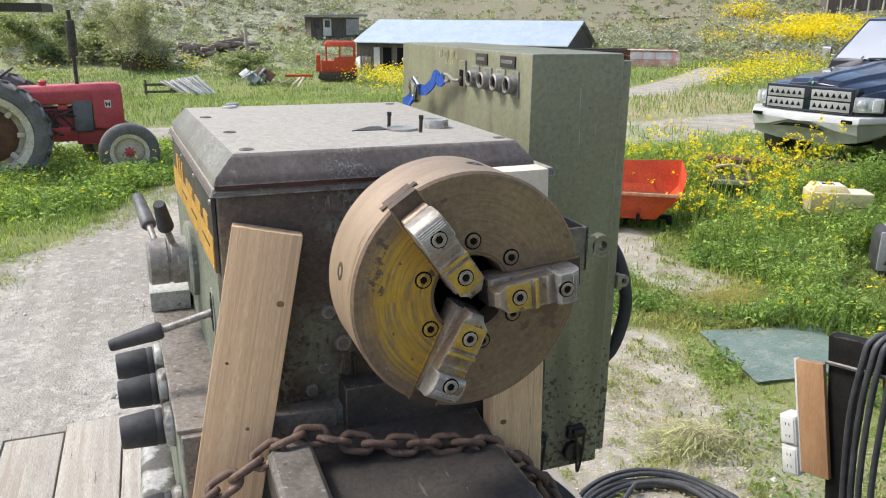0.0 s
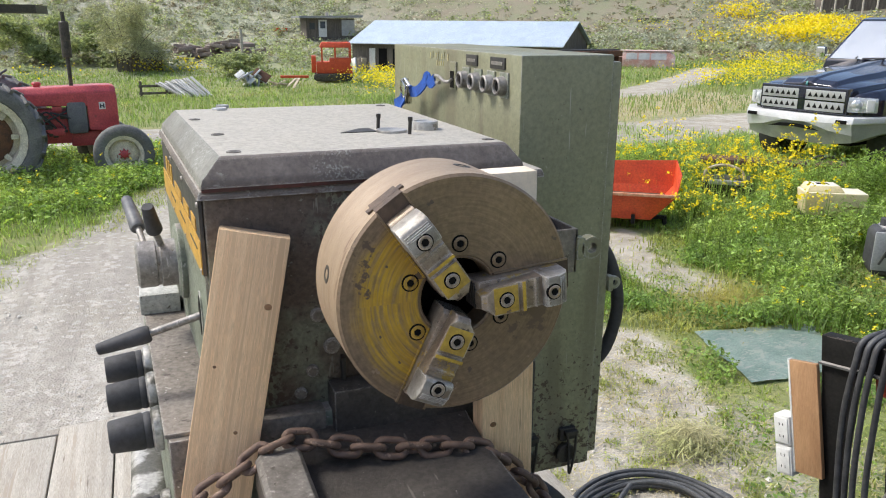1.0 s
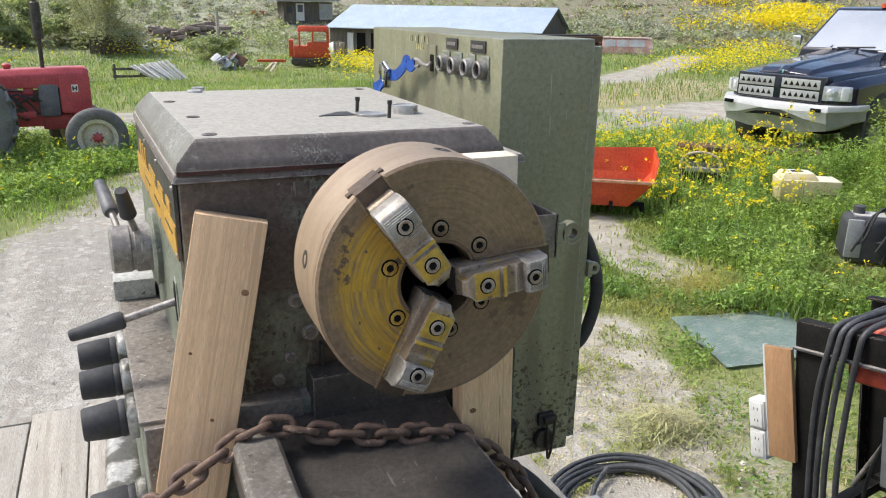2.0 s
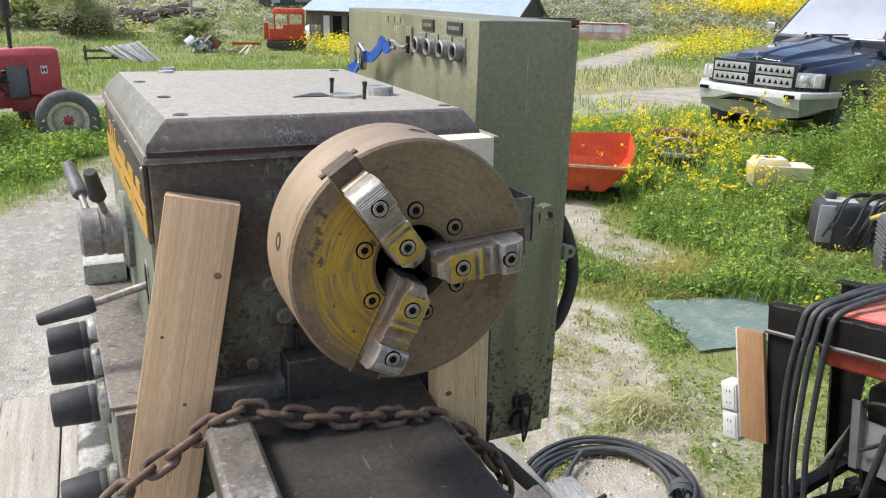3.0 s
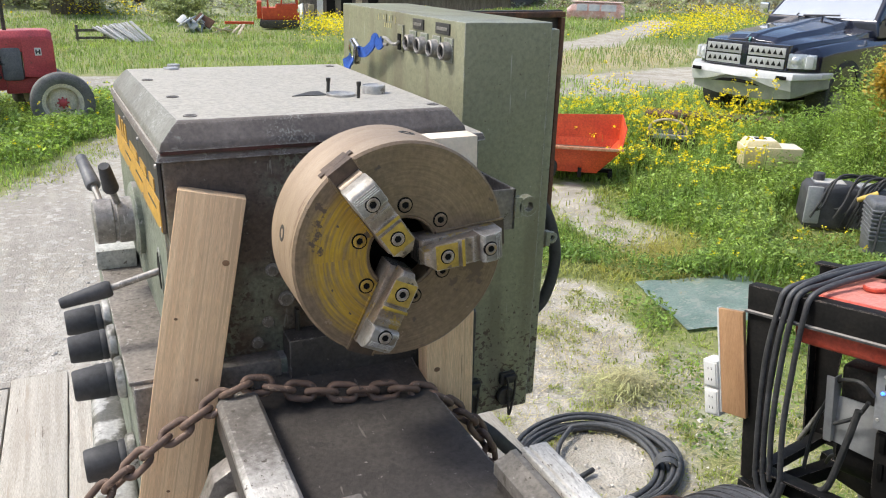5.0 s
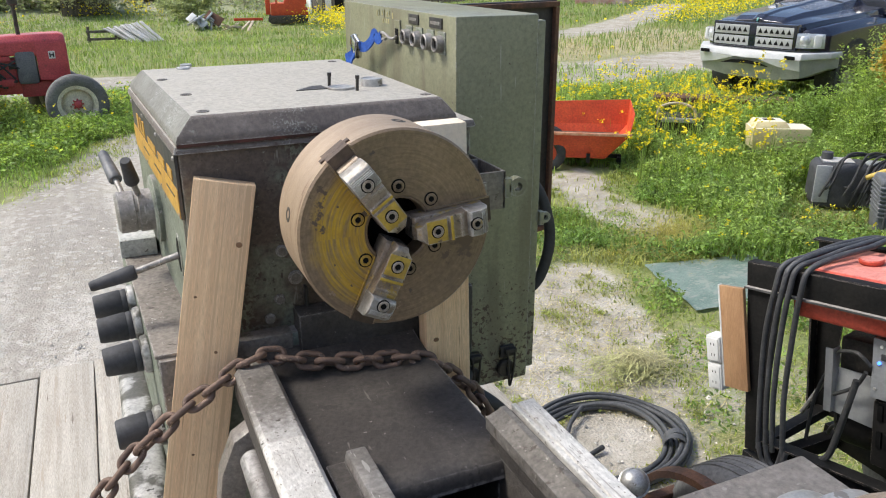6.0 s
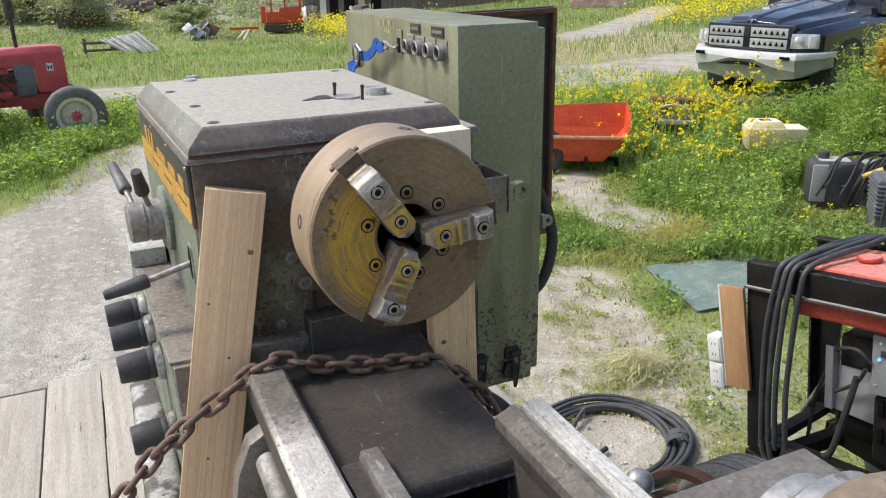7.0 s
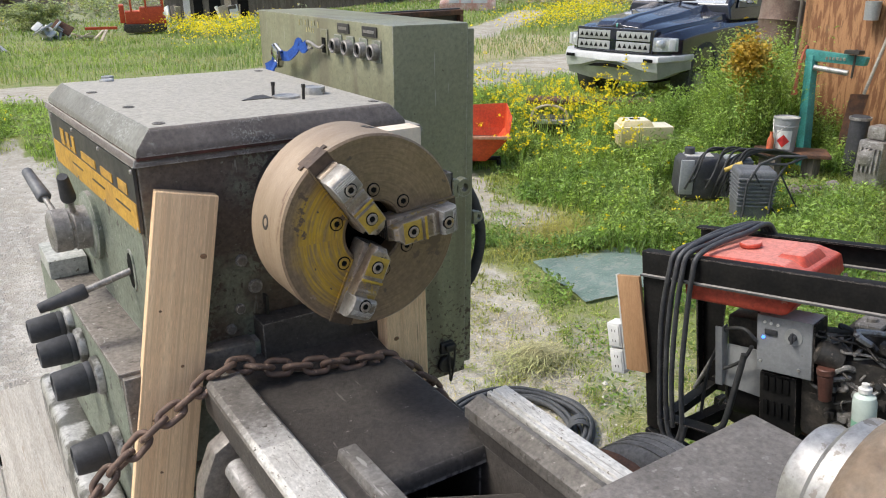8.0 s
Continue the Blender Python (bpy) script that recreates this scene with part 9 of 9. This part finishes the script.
# meadow beyond the road
x, y = sector(110000, 16.0, 62.0, -16, 66, 0.75)
x, y = filtered(x, y, lambda a, c: max(0.0, cover(a, c) - 0.3))
n = len(x)
r = np.hypot(x, y)
v, q = blades(with_z(x, y, -0.02), RV.uniform(0.08, 0.30, n) * np.array([1.0 + 0.9 * noise.noise((a * 0.35, c * 0.35, 31)) for a, c in zip(x, y)]), RV.uniform(0.0009, 0.0014, n) * r * 0.34, 0.7)
mesh_np("meadow_grass", v, q, mat("meadow_green", (0.29, 0.40, 0.12), (0.17, 0.27, 0.08), 0.65, 0, 0.22, 2.0, 0, island=0.35, trans=0.45, spot=((0.36, 0.36, 0.16), 0.5, 0.56)), "tall green meadow grass beyond the road", "grass")
# rough grass between the weeds and the track
x, y = sector(52000, 9.6, 16.5, 8, 62, 0.9)
x, y = filtered(x, y, lambda a, c: max(0.0, cover(a, c) - 0.12))
n = len(x)
v, q = blades(with_z(x, y, -0.01), RV.uniform(0.05, 0.20, n), RV.uniform(0.005, 0.009, n), 0.9)
mesh_np("verge_grass", v, q, M_WEED, "rough green grass beside the track", "grass")
# straw verge by the road
x, y = sector(26000, 12.5, 27.0, 15, 52, 0.9)
x, y = filtered(x, y, lambda a, c: 0.9 * (1 - fall(seg_dist(a, c, STRAW), 1.2, 3.2)) * (cover(a, c) > 0.3))
n = len(x)
v, q = blades(with_z(x, y, -0.01), RV.uniform(0.03, 0.11, n), RV.uniform(0.004, 0.008, n), 1.6)
mesh_np("dry_verge", v, q, M_STRAW, "dry straw-coloured grass verge", "dry grass")


def weed_height(a, c):
    """Height of the tall weeds, 0 where there are none."""
    r, az = math.hypot(a, c), math.degrees(math.atan2(a, c))
    h = 0.0
    if 30 < az < 64 and 5.9 < r < 10.7:
        h = 0.22 + 0.28 * fall(r, 7.0, 9.5)
        h *= fall(az, 30, 36)
        h *= 0.8 + 0.75 * noise.noise((a * 1.5, c * 1.5, 12))
        if az > 47:
            h += 0.75 * fall(az, 51, 54.5) * fall(r, 8.4, 9.4) * (1 - fall(az, 57.0, 59.0))
    if 8.2 < a < 10.2 and 5.45 < c < 6.2:
        h = max(h, 0.75 + 0.4 * noise.noise((a * 2, c * 2, 5)) + 0.25 * fall(a, 8.2, 9.0))
    if 44 < az < 64 and 6.0 < r < 8.6:
        h = max(h, 0.24)
    h *= 0.08 + 0.92 * fall(min(seg_dist(a, c, DIRT_PATH), seg_dist(a, c, DIRT_SPOT) + 0.1), 0.35, 0.8)
    # keep the yard things in sight
    for p, q, rr in ((4.72, 6.86, 0.75), (4.35, 6.3, 0.6), (6.3, 7.2, 0.45), (6.6, 7.55, 0.5), (5.95, 6.8, 0.35), (6.5, 5.98, 0.33), (6.05, 4.7, 0.5), (5.75, 4.45, 0.45), (5.45, 4.1, 0.55), (5.98, 4.03, 0.5), (7.4, 4.6, 0.5), (7.0, 4.3, 0.7), (7.9, 4.75, 0.3), (7.3, 4.0, 0.5)):
        if (a - p) ** 2 + (c - q) ** 2 < rr * rr:
            h *= 0.25
    return h


def stems_and_leaves(xs, ys, hs, per, size):
    C, stems = [], []
    for a, c, h in zip(xs, ys, hs):
        z = ground_z(a, c)
        lx, ly = RV.uniform(-0.25, 0.25, 2)
        k = int(per * (0.5 + h))
        t = RV.uniform(0.08, 1.0, k)
        spread = 0.05 + 0.16 * h * (1 - t * 0.7)
        an = RV.uniform(0, 6.283, k)
        C.append(np.stack([a + lx * h * t + spread * np.cos(an), c + ly * h * t + spread * np.sin(an), z + h * t], 1))
        stems.append((a, c, z))
    C = np.concatenate(C)
    P = np.array(stems)
    lv = leaves(C, size * (0.5 + 1.3 * RV.uniform(0, 1, len(C)) ** 2), 0.36, 0.7)
    bl = blades(P, np.array(hs) * 0.95, np.full(len(P), 0.005), 0.25)
    return lv, bl


x, y = sector(8200, 5.9, 11.6, 29, 65, 0.75)
hs = np.array([weed_height(a, c) for a, c in zip(x, y)]) * RV.uniform(0.65, 1.25, len(x))
m = hs > 0.08
lv, bl = stems_and_leaves(x[m], y[m], hs[m], 72, 0.037)
v, q = merge([lv, bl])
mesh_np("tall_weeds", v, q, M_WEED, "dense tall green weeds beside the yard", "weeds")
x, y = sector(26000, 5.4, 11.2, 30, 66, 0.75)
hh = np.array([weed_height(a, c) for a, c in zip(x, y)])
m = hh > 0.05
x, y, hh = x[m], y[m], hh[m]
v, q = blades(with_z(x, y), hh * RV.uniform(0.5, 1.05, len(x)) + 0.05, RV.uniform(0.004, 0.008, len(x)), 0.5)
mesh_np("tall_grass", v, q, M_LEAF, "tall grass blades among the weeds", "grass")
x, y = sector(2400, 9.0, 12.2, -16, 3, 0.9)
hs = np.array([0.30 * max(0.0, cover(a, c) - 0.45) * (0.9 + 0.9 * noise.noise((a * 1.3, c * 1.3, 21))) for a, c in zip(x, y)]) * RV.uniform(0.7, 1.4, len(x))
m = hs > 0.05
lv, bl = stems_and_leaves(x[m], y[m], hs[m], 40, 0.045)
v, q = merge([lv, bl])
mesh_np("tall_weeds", v, q, M_WEED, "leafy weeds growing up the tractor wheels", "weeds")
# yellow-green dry bush
C = np.array([7.52, 5.33, 1.31]) + RV.normal(size=(2600, 3)) * np.array([0.10, 0.10, 0.105])
P = np.array([7.52, 5.33, ground_z(7.52, 5.33)]) + RV.normal(size=(40, 3)) * np.array([0.06, 0.06, 0.0])
v, q = merge([leaves(C, RV.uniform(0.03, 0.07, 2600), 0.6), blades(P, RV.uniform(0.9, 1.25, 40), np.full(40, 0.005), 0.12)])
mesh_np("yellow_shrub", v, q, mat("yellowing_leaf", (0.48, 0.33, 0.05), (0.36, 0.29, 0.06), 0.7, 0, 2, 9, 0, island=0.3, trans=0.3), "yellowing dry shrub in the weeds", "shrub")


def mustard(name, xs, ys, hs, clusters, petals, size, label):
    """Thin stalks that end in loose yellow flower heads."""
    C, P = [], []
    for a, c, h in zip(xs, ys, hs):
        z = ground_z(a, c)
        P.append((a, c, z))
        for _ in range(clusters):
            o = np.array([a, c, z]) + np.array([RV.normal() * 0.10, RV.normal() * 0.10, h * RV.uniform(0.8, 1.05)])
            C.append(o + RV.normal(size=(petals, 3)) * size * 0.6)
            P.append((a, c, z))
    C = np.concatenate(C)
    v, q = leaves(C, RV.uniform(size * 0.7, size * 1.3, len(C)), 0.9, 0.1)
    mesh_np(name, v, q, M_FLOWER, label, "flowers")
    P = np.array(P)
    k = clusters + 1
    v, q = blades(P, np.repeat(hs, k) * 0.95, np.full(len(P), 0.0035), 0.3)
    mesh_np(name + "_stalks", v, q, M_WEED, "thin green stalks of the mustard flowers", "stalks")


x, y = sector(300, 7.6, 11.2, 30, 48, 0.8)
open_ = (np.degrees(np.arctan2(x, y)) > 37) | (np.hypot(x, y) > 8.7)
x, y = x[open_], y[open_]
h = np.array([max(weed_height(a, c), 0.3) for a, c in zip(x, y)]) * RV.uniform(1.2, 2.1, len(x))
mustard("mustard_flowers", x, y, h, 2, 9, 0.026, "yellow mustard flowers over the weeds")
x, y = sector(60, 9.0, 11.4, 37, 47, 0.8)
mustard("mustard_flowers", x, y, RV.uniform(0.35, 0.8, 60), 3, 7, 0.025, "yellow mustard flowers before the parked truck")
x, y = filtered(*sector(60, 5.4, 8.6, 40, 60, 0.8), lambda a, c: 1.0)
mustard("mustard_flowers", x, y, RV.uniform(0.12, 0.35, len(x)), 1, 8, 0.020, "scattered yellow flowers in the lawn")
x, y = sector(120, 8.6, 12.6, -14, 3, 0.8)
x, y = filtered(x, y, lambda a, c: cover(a, c) > 0.6)
mustard("mustard_flowers", x, y, RV.uniform(0.2, 0.45, len(x)), 1, 6, 0.02, "few yellow flowers round the tractor")


def field(n, cx, cy, sx, sy, rot, size, name="mustard_field"):
    a, c = RV.normal(size=n), RV.normal(size=n)
    rr = math.radians(rot)
    x, y = cx + a * sx * math.cos(rr) - c * sy * math.sin(rr), cy + a * sx * math.sin(rr) + c * sy * math.cos(rr)
    C = with_z(x, y, 0.0) + np.stack([0 * x, 0 * x, RV.uniform(0.15, 0.5 + size * 4, n)], 1)
    return leaves(C, RV.uniform(size * 0.6, size * 1.4, n), 0.8, 0.1)


fl = [field(1900, 14.2, 46, 1.5, 3.0, 0, 0.12), field(350, 12.5, 38, 1.2, 3, 0, 0.09), field(3400, 50, 49.5, 2.3, 1.5, -46, 0.2), field(2200, 55.5, 53.5, 2.0, 1.4, -46, 0.22), field(1500, 25.5, 27.8, 3.6, 1.0, 32, 0.085), field(900, 34.5, 36, 3.4, 1.3, 42, 0.11), field(420, 20.5, 24, 1.4, 0.7, 32, 0.07),
      field(260, 43, 51.8, 1.0, 0.5, -40, 0.16), field(120, 0.4, 60, 0.9, 0.5, 0, 0.14), field(140, 3.3, 60, 1.2, 0.5, 0, 0.14), field(60, -6, 54, 1.2, 0.5, 0, 0.14), field(700, 54.8, 62.6, 1.6, 1.0, -40, 0.22), field(120, 46, 60, 3, 1.5, -40, 0.16)]
v, q = merge(fl)
mesh_np("mustard_field", v, q, M_FLOWER, "patches of yellow mustard across the meadow", "flowers")


def clump(x, y, w, h, n, size):
    z = ground_z(x, y)
    d = RV.normal(size=(n, 3))
    d /= np.linalg.norm(d, axis=1)[:, None]
    d[:, 2] = np.abs(d[:, 2])
    r = RV.uniform(0.45, 1.0, n)[:, None] * (1 + 0.25 * np.sin(d[:, :1] * 5 + x) * np.cos(d[:, 1:2] * 4 + y))
    C = np.array([x, y, z - 0.05]) + d * r * np.array([w / 2, w / 2, h])
    return leaves(C, RV.uniform(size * 0.6, size * 1.5, n), 0.6, 0.2)


# sagebrush over the hillside
parts_ = []
x, y = sector(6500, 63, 180, -22, 70, 1.1)
for a, c in zip(x, y):
    if noise.noise((a * 0.05, c * 0.05, 3)) < -0.12:
        continue
    s = RV.uniform(0.7, 1.7)
    parts_.append(clump(a, c, s * 1.2, s * 0.75, 46, 0.24))
v, q = merge(parts_)
mesh_np("sagebrush", v, q, M_SAGE, "grey-green sagebrush scattered over the hillside", "brush")
parts_ = []
x, y = sector(1300, 60, 150, -22, 70, 1.2)
for a, c in zip(x, y):
    if RV.rand() < (0.7 if math.degrees(math.atan2(a, c)) < 24 else 0.55):
        s = RV.uniform(0.8, 2.0)
        parts_.append(clump(a, c, s * 1.4, s * 0.8, 80, 0.26))
v, q = merge(parts_)
mesh_np("hillside_shrubs", v, q, M_BUSH, "green shrubs scattered over the hillside", "shrubs")


# low brush at the foot of the slope
for name, count, material, label in (("low_brush", 2600, M_SAGE, "low grey-green brush at the foot of the slope"), ("low_brush", 700, M_BUSH, "low dark green brush at the foot of the slope"),
                                     ("dry_brush", 3200, mat("dry_brush_brown", (0.33, 0.28, 0.20), (0.25, 0.22, 0.15), 0.8, 0, 0.5, 5, 0, island=0.3, trans=0.2), "dry brown brush on the lower slope")):
    parts_ = []
    x, y = sector(count, 56, 105, -22, 66, 0.9)
    for a, c in zip(x, y):
        if math.degrees(math.atan2(a, c)) < 20 and math.hypot(a, c) < 64:
            continue
        if name == "low_brush" and math.degrees(math.atan2(a, c)) > 24 and RV.rand() < 0.6:
            continue
        s = RV.uniform(0.4, 1.2) * (0.7 if name == "dry_brush" else 1.0)
        parts_.append(clump(a, c, s * 1.5, s * 0.7, 30, 0.2))
    v, q = merge(parts_)
    mesh_np(name, v, q, material, label, "brush")


def tree(name, x, y, h, w, n, size, material, label):
    """Trunk and forked limbs with a loose, uneven crown of single leaves."""
    z = ground_z(x, y)
    tt = thing(name, (x, y, z), label, "tree")
    b = B()
    tips = []
    rt_ = random.Random(int(x * 100) + 5)
    for k in range(6):
        a = 2 * math.pi * k / 6 + rt_.uniform(-0.4, 0.4)
        s = rt_.uniform(0.35, 0.95) * w / 2
        tip = Vector((x + s * math.cos(a), y + s * math.sin(a), z + h * rt_.uniform(0.55, 0.95)))
        pts = smooth_path([(x, y, z - 0.3), (x + 0.1 * math.cos(a), y + 0.1 * math.sin(a), z + h * 0.2), (x + s * 0.5 * math.cos(a), y + s * 0.5 * math.sin(a), z + h * 0.45), tip], 4)
        tube(b, pts, [0.011 * h * (1 - 0.85 * i / (len(pts) - 1)) for i in range(len(pts))], 6)
        tips.append(tip)
    part("trunk", b, M_BARK, tt)
    C = []
    for k in range(26):
        c0 = np.array(rt_.choice(tips)) + RV.normal(size=3) * np.array([w * 0.17, w * 0.17, h * 0.14])
        c0[2] = z + h * rt_.uniform(0.10, 0.85) if name == "bush" else z + h * rt_.uniform(0.22, 0.95)
        C.append(c0 + RV.normal(size=(n // 26, 3)) * np.array([w * 0.08, w * 0.08, h * 0.065]))
    C = np.concatenate(C)
    C[:, 2] = np.maximum(C[:, 2], z + 0.1)
    v, q = leaves(C, RV.uniform(size * 0.6, size * 1.4, len(C)), 0.5, 0.3)
    me = bpy.data.meshes.new("crown")
    me.from_pydata([tuple(p - np.array([x, y, z])) for p in v], [], [tuple(int(i) for i in f) for f in q])
    me.materials.append(material)
    ob = new("crown", me)
    ob.parent = tt
    return tt


M_WILLOW = mat("willow_grey_green", (0.42, 0.44, 0.34), (0.34, 0.36, 0.26), 0.75, 0, 0.6, 6, 0, island=0.35, trans=0.45)
tree("bush", -6.6, 66, 3.7, 4.8, 12000, 0.24, M_BUSH, "large dark green bush at the foot of the hill")
tree("bush", -2.6, 66, 3.6, 4.0, 8000, 0.25, M_BUSH, "dark green bush beside the shelter")
tree("willow", -0.6, 60, 5.2, 4.6, 15000, 0.17, M_WILLOW, "sparse grey-green willow in front of the shelter")
tree("bush", 6.2, 55, 1.7, 3.0, 6500, 0.17, M_BUSH, "round green bush in the meadow")
tree("bush", -12, 74, 5.0, 6.0, 4200, 0.3, M_BUSH, "dark green bush on the lower slope")
tree("bush", 33, 92, 5.5, 9.0, 6000, 0.35, M_LEAF, "bright green tree on the slope behind the barn")
tree("bush", 43, 92, 5.0, 8.0, 5000, 0.35, M_LEAF, "bright green tree behind the barn roof")
tree("bush", 23, 98, 5.0, 7.0, 4000, 0.35, M_BUSH, "green bush high on the slope")
